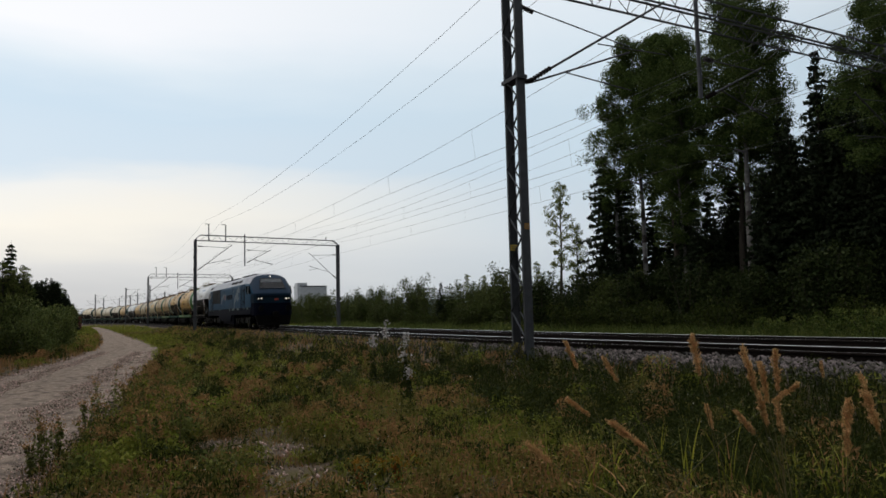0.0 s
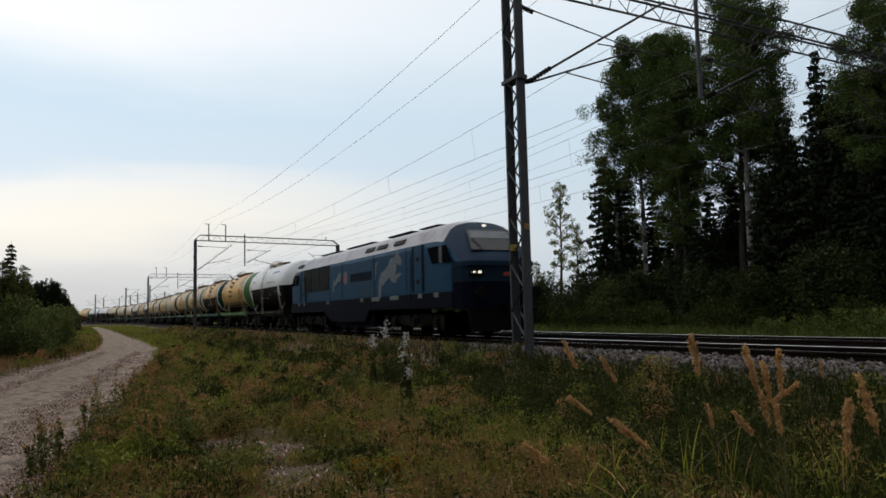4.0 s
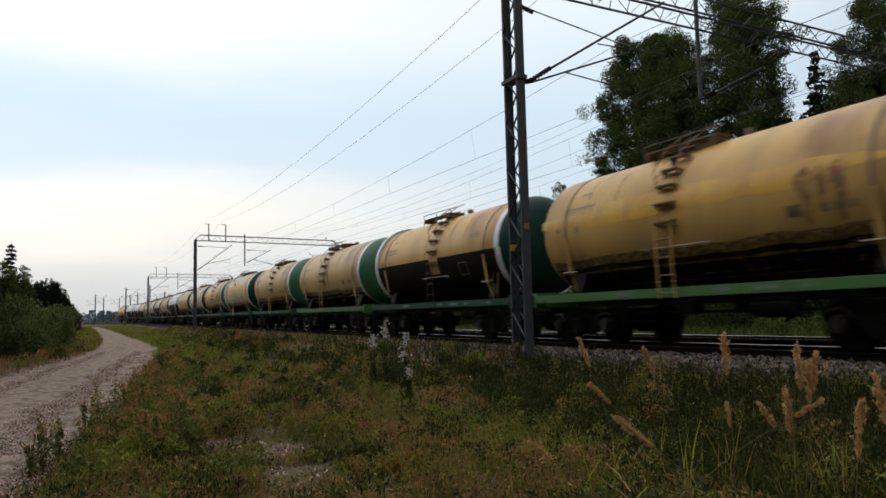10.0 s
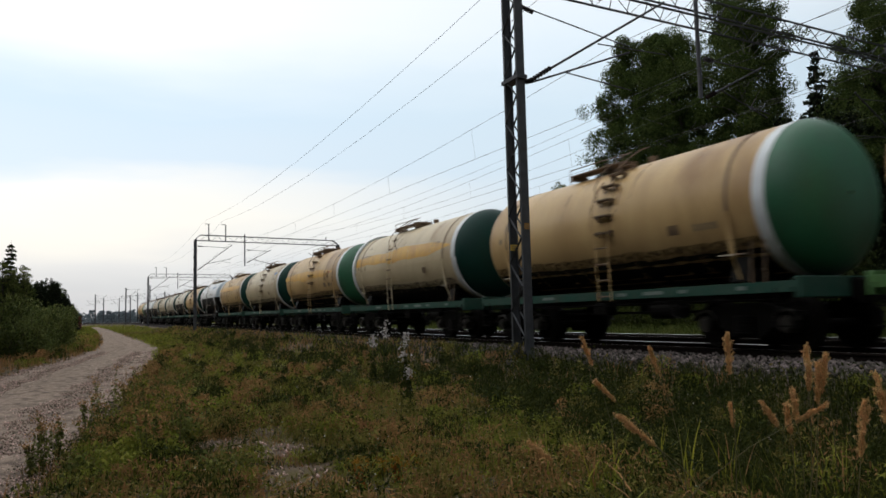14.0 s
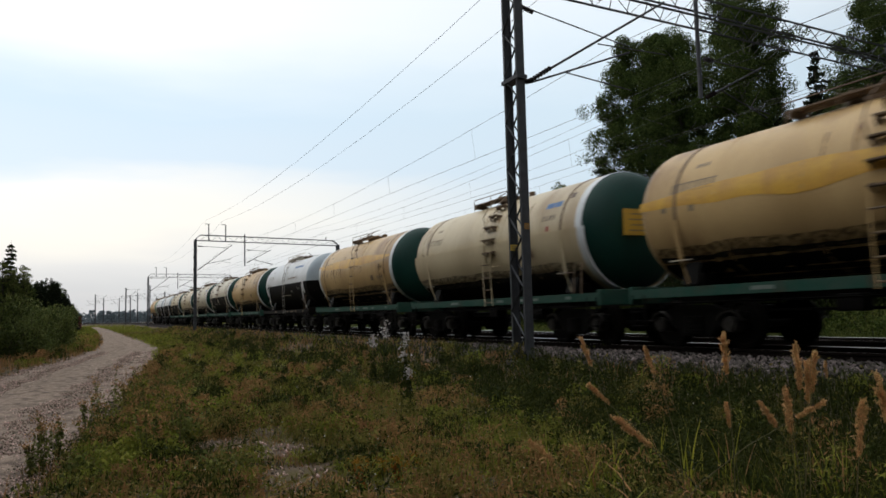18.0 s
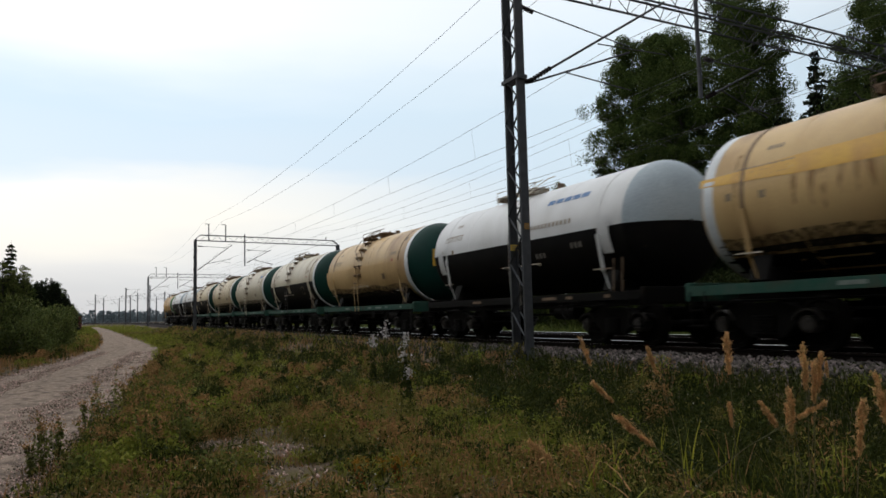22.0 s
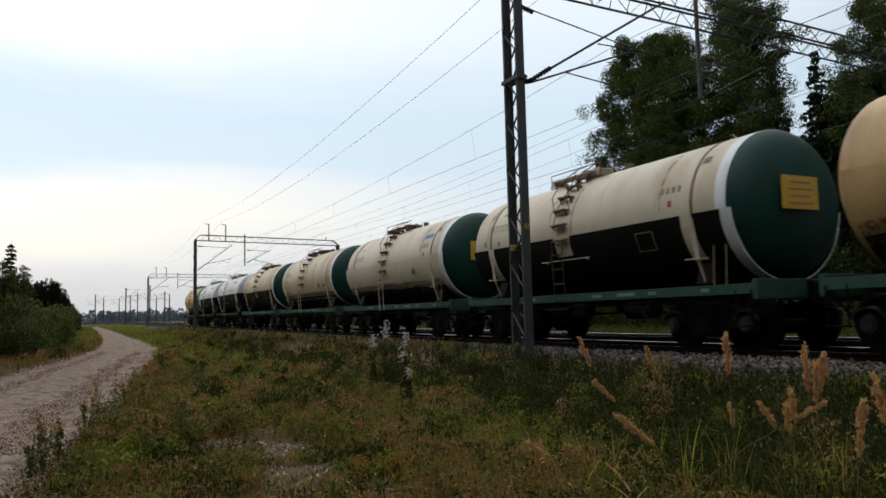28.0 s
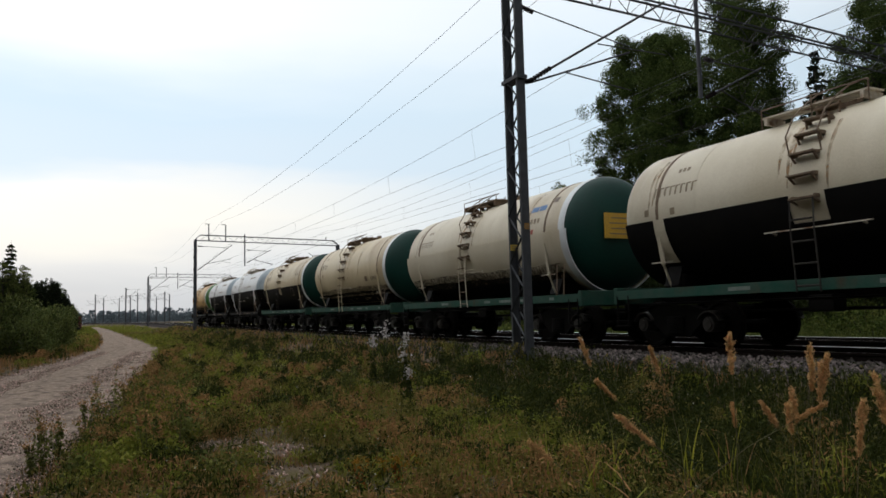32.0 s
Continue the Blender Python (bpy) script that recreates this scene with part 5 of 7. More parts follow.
    nose = [(0.0, 0.28, 2.40), (0.08, 0.18, 2.54), (0.22, 0.11, 2.72), (0.55, 0.05, 3.08), (1.05, 0.016, 3.66), (1.35, 0.006, 3.88), (1.9, 0.0, 3.98), (3.0, 0, 4.0)]

    def bow(y):
        """How far the rounded nose lies back at the half-width y."""
        return float(np.interp(abs(y), [0, 0.9, 1.05, 1.20, 1.30, 1.39, 1.45], [0, 0, 0.01, 0.09, 0.22, 0.5, 0.8]))

    def nose_plate(fx, sgn, half, z0, z1, proud):
        bm = bmesh.new()
        ys = [half * k / 12 for k in range(-12, 13)]
        rings = [[(fx + sgn * (proud - bow(y)), y, z0), (fx + sgn * (proud - bow(y)), y, z1), (fx - sgn * (0.05 + bow(y)), y * 0.97, z1), (fx - sgn * (0.05 + bow(y)), y * 0.97, z0)] for y in ys]
        loft(bm, rings)
        bmesh.ops.recalc_face_normals(bm, faces=bm.faces[:])
        return bm
    stations = [(-LHALF + a, k, z) for a, k, z in nose] + [(x, 0, 4.0) for x in (-4, 0, 4)] + [(LHALF - a, k, z) for a, k, z in nose[::-1]]
    rings = [loco_section(*q) for q in stations]
    # lower sides and roof shell, split so that each has its own paint
    bm = bmesh.new()
    loft(bm, [r[0:4] for r in rings], closed=False, cap=False)
    part("side_wall", bm, M["locoblue"], t)
    bm = bmesh.new()
    loft(bm, [r[n - 4:n] for r in rings], closed=False, cap=False)
    part("side_wall", bm, M["locoblue"], t)
    mid = rings[7:-7]
    for i0, i1 in ((3, 6), (9, 12)):
        bm = bmesh.new()
        loft(bm, [r[i0:i1] for r in mid], closed=False, cap=False)
        part("roof_slope", bm, M["roofgrey"], t, "pale grey sloping roof edge")
    bm = bmesh.new()
    loft(bm, [r[5:10] for r in mid], closed=False, cap=False)
    part("roof", bm, M["roofdark"], t, "dark sooty roof", smooth=True)
    for sgn in (1, -1):
        rr = rings[-8:] if sgn > 0 else rings[:8][::-1]
        bm = bmesh.new()
        loft(bm, [r[3:12] for r in rr[2:]], closed=False, cap=False)
        part("cab_brow", bm, M["browblue"] if sgn > 0 else M["roofgrey"], t, "smooth painted brow round the windscreen", smooth=True)
        bm = bmesh.new()
        loft(bm, [r[3:12] for r in rr[:3]], closed=False, cap=False)
        part("cab_roof", bm, M["roofgrey"], t, "pale grey cab roof", smooth=True)
        bm = bmesh.new()
        r = rings[-1] if sgn > 0 else rings[0]
        bm.faces.new([bm.verts.new(p) for p in (r if sgn > 0 else r[::-1])])
        part("nose", bm, M["shadednose"] if sgn > 0 else M["locoblue"], t)
        # front details
        fx = sgn * LHALF
        part("bumper_apron", nose_plate(fx, sgn, 1.44, 0.95, 1.82, 0.07), M["navy"], t)
        part("headlight_band", nose_plate(fx, sgn, 1.445, 1.82, 2.32, 0.035), M["shadednose"] if sgn > 0 else M["locoblue"], t)
        part("nose_band", nose_plate(fx, sgn, 1.45, 2.32, 2.47, 0.10 if sgn > 0 else 0.04), M["browblue"] if sgn > 0 else M["locoblue"], t, "painted band across the nose")
        a, b = Vector((fx - sgn * 0.32, 0, 2.83)), Vector((fx - sgn * 0.97, 0, 3.57))
        d = (b - a).normalized()
        nrm = Vector((sgn * abs(d.z), 0, abs(d.x))).normalized()
        bm = bmesh.new()
        vs = [bm.verts.new(p) for p in ((a + nrm * 0.04) + Vector((0, -0.92, 0)), (a + nrm * 0.04) + Vector((0, 0.92, 0)), (b + nrm * 0.04) + Vector((0, 0.76, 0)), (b + nrm * 0.04) + Vector((0, -0.76, 0)))]
        bm.faces.new(vs)
        bmesh.ops.solidify(bm, geom=bm.faces[:], thickness=0.05)
        ws = part("windscreen", bm, M["screen"], t, "dark raked windscreen reflecting the sky")
        bm = bmesh.new()
        p0, p1 = a.lerp(b, 0.56), a.lerp(b, 0.90)
        vs = [bm.verts.new(p + nrm * 0.05) for p in (p0 + Vector((0, -0.76, 0)), p0 + Vector((0, 0.76, 0)), p1 + Vector((0, 0.71, 0)), p1 + Vector((0, -0.71, 0)))]
        bm.faces.new(vs)
        bmesh.ops.solidify(bm, geom=bm.faces[:], thickness=0.008)
        part("sun_blind", bm, M["visor"], ws)
        for sy in (-1, 1):
            bm = bmesh.new()
            bar(bm, a + nrm * 0.08 + Vector((0, sy * 0.5, -0.05)), a.lerp(b, 0.5) + nrm * 0.08 + Vector((0, sy * 0.75, 0)), 0.02)
            part("wiper", bm, M["under"], ws)
            bm = bmesh.new()
            box(bm, (fx + sgn * 0.02, sy * 0.95, 2.10), (0.16, 0.44, 0.2), bevel=0.03)
            hl = part("headlight_housing", bm, M["under"], t)
            for k in (0.86, 1.05):
                bm = bmesh.new()
                rod(bm, (fx + sgn * 0.09, sy * k, 2.11), (fx + sgn * 0.108, sy * k, 2.11), 0.05 if k < 1 else 0.035, 14)
                part("lamp", bm, M["lamp"] if sgn > 0 else M["glass"], hl)
            bm = bmesh.new()
            rod(bm, (fx, sy * 0.95, 1.45), (fx + sgn * 0.45, sy * 0.95, 1.45), 0.09, 12)
            rod(bm, (fx + sgn * 0.45, sy * 0.95, 1.45), (fx + sgn * 0.5, sy * 0.95, 1.45), 0.2, 16)
            part("buffer", bm, M["under"], t)
            # cab side window, door beside it, steps
            bm = bmesh.new()
            q = [(fx - sgn * 0.62, 2.50), (fx - sgn * 2.12, 2.50), (fx - sgn * 2.48, 3.06), (fx - sgn * 1.0, 3.06)] if sgn > 0 else [(fx - sgn * 0.80, 2.50), (fx - sgn * 2.20, 2.50), (fx - sgn * 2.45, 3.06), (fx - sgn * 1.30, 3.06)]
            vs = [bm.verts.new((x, sy * 1.472, z)) for x, z in q]
            bm.faces.new(vs)
            bmesh.ops.solidify(bm, geom=bm.faces[:], thickness=0.015)
            cw = part("cab_window", bm, M["glass"], t, "dark cab side window")
            bm = bmesh.new()
            box(bm, (fx - sgn * (1.42 if sgn > 0 else 1.75), sy * 1.485, 2.78), (0.16, 0.02, 0.56))
            part("window_bar", bm, M["picture"] if sgn > 0 else M["under"], cw)
            bm = bmesh.new()
            box(bm, (fx - sgn * 3.30, sy * 1.455, 2.42), (0.66, 0.03, 1.62), bevel=0.01)
            dr = part("cab_door", bm, M["locoblue"], t, "blue cab door")
            # shade of the recesses beside the door, painted as flat navy strips
            for dx in (-0.44, 0.44):
                part("door_recess", box(bmesh.new(), (fx - sgn * 3.30 + dx, sy * 1.458, 2.42), (0.17, 0.02, 1.62)), M["navy"], dr)
            for z in (1.95, 2.75):
                part("foothold", box(bmesh.new(), (fx - sgn * 3.30, sy * 1.474, z), (0.24, 0.012, 0.16)), M["under"], dr)
            for dx in (-0.5, 0.5):
                bm = bmesh.new()
                rod(bm, (fx - sgn * 3.30 + dx, sy * 1.53, 1.3), (fx - sgn * 3.30 + dx, sy * 1.53, 2.9), 0.018, 6)
                part("door_handrail", bm, M["under"], dr)
            bm = bmesh.new()
            for z in (0.45, 0.75, 1.05):
                box(bm, (fx - sgn * 3.30, sy * 1.42, z), (0.6, 0.16, 0.03))
            part("cab_steps", bm, M["under"], t)
        bm = bmesh.new()
        rod(bm, (fx - sgn * 1.20, 0, 3.73), (fx - sgn * 1.04, 0, 3.74), 0.04, 14)
        part("top_lamp", bm, M["lamp"] if sgn > 0 else M["glass"], t, "round lamp above the windscreen")
        bm = bmesh.new()
        box(bm, (fx + sgn * 0.3, 0, 1.03), (0.7, 0.2, 0.22), bevel=0.03)
        box(bm, (fx + sgn * 0.55, 0.05, 1.03), (0.3, 0.36, 0.38), bevel=0.05)
        part("coupler", bm, M["under"], t)
        bm = bmesh.new()
        loft(bm, [[(fx - sgn * 0.1, y, z) for y, z in ((-1.25, 0.95), (1.25, 0.95), (1.1, 0.25), (-1.1, 0.25))], [(fx + sgn * 0.05, y, z) for y, z in ((-1.25, 0.95), (1.25, 0.95), (1.1, 0.25), (-1.1, 0.25))]])
        part("snow_plough", bm, M["under"], t)
        bm = bmesh.new()
        box(bm, (fx + sgn * 0.04, 0.2, 2.06), (0.03, 0.3, 0.12))
        part("nose_emblem", bm, M["redmark"], t, "faded red emblem on the nose")
    # skirt
    for sy in (-1, 1):
        part("skirt", box(bmesh.new(), (0, sy * 1.43, 1.28), (2 * LHALF - 1.4, 0.06, 0.5)), M["navy"], t, "navy-blue skirt along the frame")
        bm = bmesh.new()
        loft(bm, [[(x, sy * 1.40 + y, z) for x, z in ((-4.5, 1.25), (-2.7, 0.55), (1.9, 0.55), (2.6, 1.25))] for y in (-0.04, 0.04)])
        part("tank_fairing", bm, M["navy"], t)
    part("underframe", box(bmesh.new(), (0, 0, 1.2), (2 * LHALF - 0.8, 2.5, 0.3)), M["navy"], t)
    bm = bmesh.new()
    box(bm, (0, 0, 0.68), (5.2, 2.6, 0.75), bevel=0.12)
    part("fuel_tank", bm, M["navy"], t)
    # grilles, panels and plain picture shapes on both sides
    for sy in (-1, 1):
        for x0, w_ in ((-6.68, 1.38), (-5.2, 1.38), (-3.72, 1.38)):
            bm = bmesh.new()
            box(bm, (x0, sy * 1.462, 2.62), (w_, 0.02, 1.12))
            g = part("grille", bm, M["under"], t, "dark louvred air grille")
            for k in range(10):
                bm = bmesh.new()
                box(bm, (x0, sy * 1.48, 2.13 + 0.108 * k), (w_ - 0.06, 0.012, 0.05), rx=sy * 12)
                part("louvre", bm, M["under"], g)
        bm = bmesh.new()
        box(bm, (-5.2, sy * 1.463, 3.21), (4.5, 0.02, 0.05))
        part("panel_trim", bm, M["navy"], t)
        # panel joints
        for x in (-2.9, -1.0, 3.1, 6.4, 7.7):
            bm = bmesh.new()
            box(bm, (x, sy * 1.463, 2.4), (0.03, 0.012, 1.6))
            part("panel_joint", bm, M["navy"], t)
        # maker-neutral round emblem and a row of plain bars
        bm = bmesh.new()
        rod(bm, (-0.5, sy * 1.458, 2.5), (-0.5, sy * 1.474, 2.5), 0.29, 32)
        em = part("round_emblem", bm, M["picture"], t, "round pale emblem with a red star shape")
        bm = bmesh.new()
        for k in range(4):
            a = math.pi * k / 4
            box(bm, (-0.5, sy * 1.478, 2.5), (0.36, 0.006, 0.06), ry=math.degrees(a))
        part("emblem_mark", bm, M["redmark"], em)
        bm = bmesh.new()
        for k in range(7):
            box(bm, (0.3 + 0.39 * k, sy * 1.466, 2.45), (0.27, 0.012, 0.36))
        part("lettering", bm, M["navy"], t, "row of dark lettering bars")
        # the grey picture further forward, as plain rounded shapes
        for k, (x, z, rx_, rz_, tl) in enumerate(((3.72, 1.82, 0.15, 0.42, -6), (4.05, 2.18, 0.36, 0.27, 25), (4.55, 2.36, 0.60, 0.25, 22), (5.05, 2.52, 0.42, 0.40, 35), (5.45, 2.86, 0.34, 0.17, 40), (5.75, 2.78, 0.26, 0.17, -25),
                                  (5.55, 2.20, 0.40, 0.075, 12), (5.15, 2.08, 0.34, 0.085, -14), (3.30, 2.45, 0.055, 0.32, -14), (3.42, 2.78, 0.20, 0.05, 25),
                                  (-1.35, 2.5, 0.26, 0.2, 20), (-1.75, 2.35, 0.34, 0.13, 30), (-2.2, 2.15, 0.13, 0.3, -15))):
            m = pose(x, sy * (1.463 + 0.0015 * k), z + 0.06, 90, 0, 0) @ pose(0, 0, 0, 0, 0, tl) @ Matrix.Diagonal((rx_, rz_, 0.012, 1))
            bm = bmesh.new()
            bmesh.ops.create_cone(bm, cap_ends=True, segments=20, radius1=1, radius2=1, depth=1, matrix=m)
            part("painted_shape", bm, M["picture"], t, "plain grey painted shape")
        for x in (-8.4, -7.3, -3.2, 1.6, 3.2, 5.2, 7.6, 8.9):
            bm = bmesh.new()
            box(bm, (x, sy * 1.468, 1.46), (0.34 if x not in (3.2, 5.2) else 0.85, 0.01, 0.16))
            part("label_plate", bm, M["silltext"], t)
    # roof gear
    for x, w_, h_ in ((-5.5, 3.2, 0.05), (-1.0, 3.6, 0.04), (3.8, 2.4, 0.07), (6.6, 1.6, 0.05)):
        bm = bmesh.new()
        box(bm, (x, 0, 3.99 + h_ / 2), (w_, 1.3, h_), bevel=0.04)
        part("roof_hatch", bm, M["under"], t, "dark roof hatch with fan")
    for x in (-8.6, 2.2, 3.6, 5.4):
        for sy in (-1, 1):
            bm = bmesh.new()
            box(bm, (x, sy * 1.285, 3.53), (1.0, 0.03, 0.2), rx=sy * 35)
            part("roof_vent", bm, M["under"], t)
    # three-axle bogies
    for bx in (-6.6, 6.6):
        bm = bmesh.new()
        box(bm, (0, 0, 0.72), (4.0, 1.9, 0.3), bevel=0.05)
        b = part("bogie", bm, M["under"], t)
        b.location = (bx, 0, 0)
        for s in (-1, 1):
            bm = bmesh.new()
            prof = [(-2.3, 0.55), (-2.2, 0.78), (-0.6, 0.82), (0.6, 0.82), (2.2, 0.78), (2.3, 0.55), (1.4, 0.52), (0.9, 0.42), (-0.9, 0.42), (-1.4, 0.52)]
            loft(bm, [[(x, s * 1.16 + y, z) for x, z in prof] for y in (-0.08, 0.08)])
            for ax in (-1.85, 0, 1.85):
                box(bm, (ax, s * 1.25, 0.53), (0.34, 0.16, 0.34), bevel=0.04)
                rod(bm, (ax + 0.32, s * 1.22, 0.5), (ax + 0.32, s * 1.22, 0.85), 0.08, 10)
                rod(bm, (ax - 0.32, s * 1.22, 0.5), (ax - 0.32, s * 1.22, 0.85), 0.08, 10)
            part("bogie_side", bm, M["under"], b)
        for ax in (-1.85, 0, 1.85):
            o = part("wheelset", wheelset_mesh(), None, b)
            o.location = (ax, 0, WHEEL_R)
            WHEELS.append((o, ax, 0.0, WHEEL_R))
        for ax in (-2.5, 2.5):
            bm = bmesh.new()
            box(bm, (ax, -1.3, 0.55), (0.3, 0.1, 0.5), bevel=0.02)
            part("sand_box", bm, M["under"], b)
    return t


# distance travelled: the train comes on at some 30 km/h and brakes to a crawl
SPEED_T = [0, 2, 4, 6, 8, 10, 12, 14, 16, 18, 20, 22, 24, 26, 28, 29, 30, 31, 32]
SPEED_V = [6.94, 7.49, 7.97, 8.25, 8.33, 8.27, 8.27, 8.24, 7.84, 7.03, 6.28, 5.83, 4.94, 3.93, 2.79, 2.20, 1.64, 1.12, 0.65]

SLIP_T = [0, 1, 2, 3, 7, 8, 9, 11, 12.5, 14, 16, 18, 20, 22, 24, 26, 28, 30, 31, 32]
SLIP = [-1.8, -1.4, -0.4, 0, 0.1, 0.02, 0.1, -0.05, 0.1, -0.05, -0.35, -0.55, -0.4, -0.45, -0.35, -0.1, 0.15, 0.42, 0.45, 0.38]    # small surges in the couplings


def travelled(t):
    tt = np.linspace(0, t, int(t * 20) + 2)
    v = np.interp(tt, SPEED_T, SPEED_V)
    return float(np.sum((v[1:] + v[:-1]) / 2 * np.diff(tt))) + float(np.interp(t, SLIP_T, SLIP))


def on_line(s, half):
    a, b = line_at(s - half), line_at(s + half)
    x = (a - b).normalized()
    y = Vector((0, 0, 1)).cross(x).normalized()
    m = Matrix((x, y, x.cross(y))).transposed().to_4x4()
    m.translation = (a + b) / 2
    return m


TRAIN = [(locomotive(), 61.2, 6.6)]
# slack in the couplings
SHIFT = {1: 0.8, 2: 0.6, 3: 0.6, 4: 0.4, 5: 0.35, 6: 0.3, 7: 0.2}
for _i, _c in enumerate(WAGONS):
    TRAIN.append((tank_wagon(_c), 209.9 + 12.02 * (_i + 1 - 12) + SHIFT.get(_i + 1, 0.0), 3.9))


# ---- trees, shrubs and growth ----
def leaf_cards(centres, size, rng, droop=0.3, ratio=0.55):
    """A diamond-shaped leaf at each centre, turned at random. Returns vertices and faces."""
    n = len(centres)
    a, b = rng.uniform(0, 6.283, n), rng.uniform(-1.1, 1.1, n) - droop
    d = np.stack([np.cos(a) * np.cos(b), np.sin(a) * np.cos(b), np.sin(b)], -1)
    e = np.cross(d, rng.normal(size=(n, 3)))
    e /= np.linalg.norm(e, axis=1, keepdims=True) + 1e-9
    s = (np.asarray(size) * rng.uniform(0.6, 1.35, n))[:, None]
    v = np.stack([centres - d * s * 0.5, centres + e * s * ratio * 0.5 - d * s * 0.05, centres + d * s * 0.5, centres - e * s * ratio * 0.5 - d * s * 0.05], 1)
    f = np.arange(4 * n).reshape(n, 4)
    return v.reshape(-1, 3), f


def tapered(bm, pts, r0, r1, seg=7):
    rings = []
    for i, p in enumerate(pts):
        p = Vector(p)
        d = (Vector(pts[min(i + 1, len(pts) - 1)]) - Vector(pts[max(i - 1, 0)])).normalized()
        q = d.to_track_quat("Z", "Y").to_matrix()
        r = r0 + (r1 - r0) * i / (len(pts) - 1)
        rings.append([p + q @ Vector((r * math.cos(6.283 * k / seg), r * math.sin(6.283 * k / seg), 0)) for k in range(seg)])
    return loft(bm, rings)


def broadleaf(seed, h, spread, bare, n_limbs, leaves, bark, leaf, leaf_size, label, category="tree", name="birch_tree"):
    """A trunk that leans and tapers, limbs that rise and fork, leaf clumps about their outer halves."""
    rng = np.random.default_rng(seed)
    t = thing(name, pose(0, 0, 0), label, category, "trees beside the line")
    lean = rng.uniform(-0.03, 0.03, 2) * h
    trunk = [(lean[0] * (k / 7) ** 1.5 + rng.normal(0, 0.012 * h / 8), lean[1] * (k / 7) ** 1.5 + rng.normal(0, 0.012 * h / 8), h * 0.97 * k / 7) for k in range(8)]
    part("trunk", tapered(bmesh.new(), trunk, 0.010 * h + 0.02, 0.012, 9), M[bark], t, smooth=True)
    centres, sizes = [], []
    for k in range(n_limbs):
        f = bare + (0.96 - bare) * (k + rng.random() * 0.8) / n_limbs
        i = min(int(f * 7), 6)
        p0 = Vector(trunk[i]).lerp(Vector(trunk[i + 1]), f * 7 - i)
        a = k * 2.4 + rng.uniform(-0.5, 0.5)
        u = (f - bare) / (1 - bare)
        reach = spread * (0.42 + 0.58 * math.sin(min(1.0, u * 1.1 + 0.15) * math.pi) ** 0.8) * rng.uniform(0.7, 1.15)
        rise = reach * (0.25 + 0.8 * u)
        p1 = p0 + Vector((math.cos(a) * reach * 0.5, math.sin(a) * reach * 0.5, rise * 0.65))
        p2 = p0 + Vector((math.cos(a) * reach, math.sin(a) * reach, rise * rng.uniform(0.75, 1.05)))
        part("limb", tapered(bmesh.new(), [p0, p1, p2], 0.0032 * h * (1.15 - u) + 0.008, 0.006, 5), M[bark], t)
        m = max(3, int(7 * reach / spread))
        for j in range(m):
            c = p1.lerp(p2, rng.uniform(-0.5, 1.0)) + Vector(rng.uniform(-0.2, 0.2, 3) * spread)
            q = int(leaves / n_limbs / m * rng.uniform(0.5, 1.5))
            ball = rng.normal(0, 1, (q, 3))
            ball *= (rng.random(q) ** 0.4 / np.linalg.norm(ball, axis=1))[:, None]
            cl = np.array(c) + ball * np.array([0.24, 0.24, 0.21]) * spread * rng.uniform(0.6, 1.1)
            centres.append(cl)
    pts = np.concatenate(centres)
    v, f = leaf_cards(pts, leaf_size, rng)
    part("crown", raw_mesh("crown", v, f, M[leaf]), None, t, "loose leafy crown with gaps")
    return t


def spruce(seed, h, spread, label, leaf="needle"):
    rng = np.random.default_rng(seed)
    t = thing("spruce_tree", pose(0, 0, 0), label, "tree", "trees beside the line")
    part("trunk", tapered(bmesh.new(), [(0, 0, 0), (0.03, 0, h * 0.5), (0, 0.02, h)], 0.011 * h, 0.01, 8), M["bark"], t, smooth=True)
    vs = []
    levels = int(h / 0.42)
    for k in range(levels):
        f = k / levels
        z = h * (0.06 + 0.93 * f)
        ln = spread * (1 - f) ** 0.85 * (0.9 + 0.2 * rng.random()) + 0.12
        for j in range(int(6 + 4 * (1 - f))):
            a = rng.uniform(0, 6.283)
            ll = ln * rng.uniform(0.65, 1.15)
            n = max(5, int(ll * 20))
            r = np.linspace(0.08, 1, n) * ll
            dz = -0.32 * r + 0.10 * r * r / max(ll, 0.3) + rng.normal(0, 0.05, n)
            w = 0.16 * ll * (1 - np.linspace(0, 1, n)) + 0.07
            o = rng.normal(0, 1, n) * w
            vs.append(np.stack([np.cos(a) * r - np.sin(a) * o, np.sin(a) * r + np.cos(a) * o, z + dz - np.abs(o) * 0.3], -1))
    v, f = leaf_cards(np.concatenate(vs), 0.34, rng, 0.5, 0.5)
    part("crown", raw_mesh("crown", v, f, M[leaf]), None, t, "tiers of drooping needles")
    return t


def shrub(seed, h, w, leaves, leaf, label, leaf_size=0.13):
    rng = np.random.default_rng(seed)
    t = thing("shrub", pose(0, 0, 0), label, "shrub", "shrubs beside the line")
    cs = []
    bm = bmesh.new()
    for k in range(9):
        a, r = rng.uniform(0, 6.283), w * rng.uniform(0.1, 0.8)
        hh = h * rng.uniform(0.55, 1.05)
        p1 = Vector((math.cos(a) * r * 0.5, math.sin(a) * r * 0.5, hh * 0.55))
        p2 = Vector((math.cos(a) * r, math.sin(a) * r, hh))
        tapered(bm, [(math.cos(a) * 0.1, math.sin(a) * 0.1, -0.1), p1, p2], 0.025, 0.006, 4)
        m = leaves // 9
        f = rng.uniform(0.12, 1.05, m)[:, None]
        base = np.where(f < 0.5, np.array(p1) * f * 2, np.array(p1) + (np.array(p2) - np.array(p1)) * (f - 0.5) * 2)
        cs.append(base + rng.normal(0, 1, (m, 3)) * np.array([0.24, 0.24, 0.12]) * w * (1.2 - 0.75 * f))
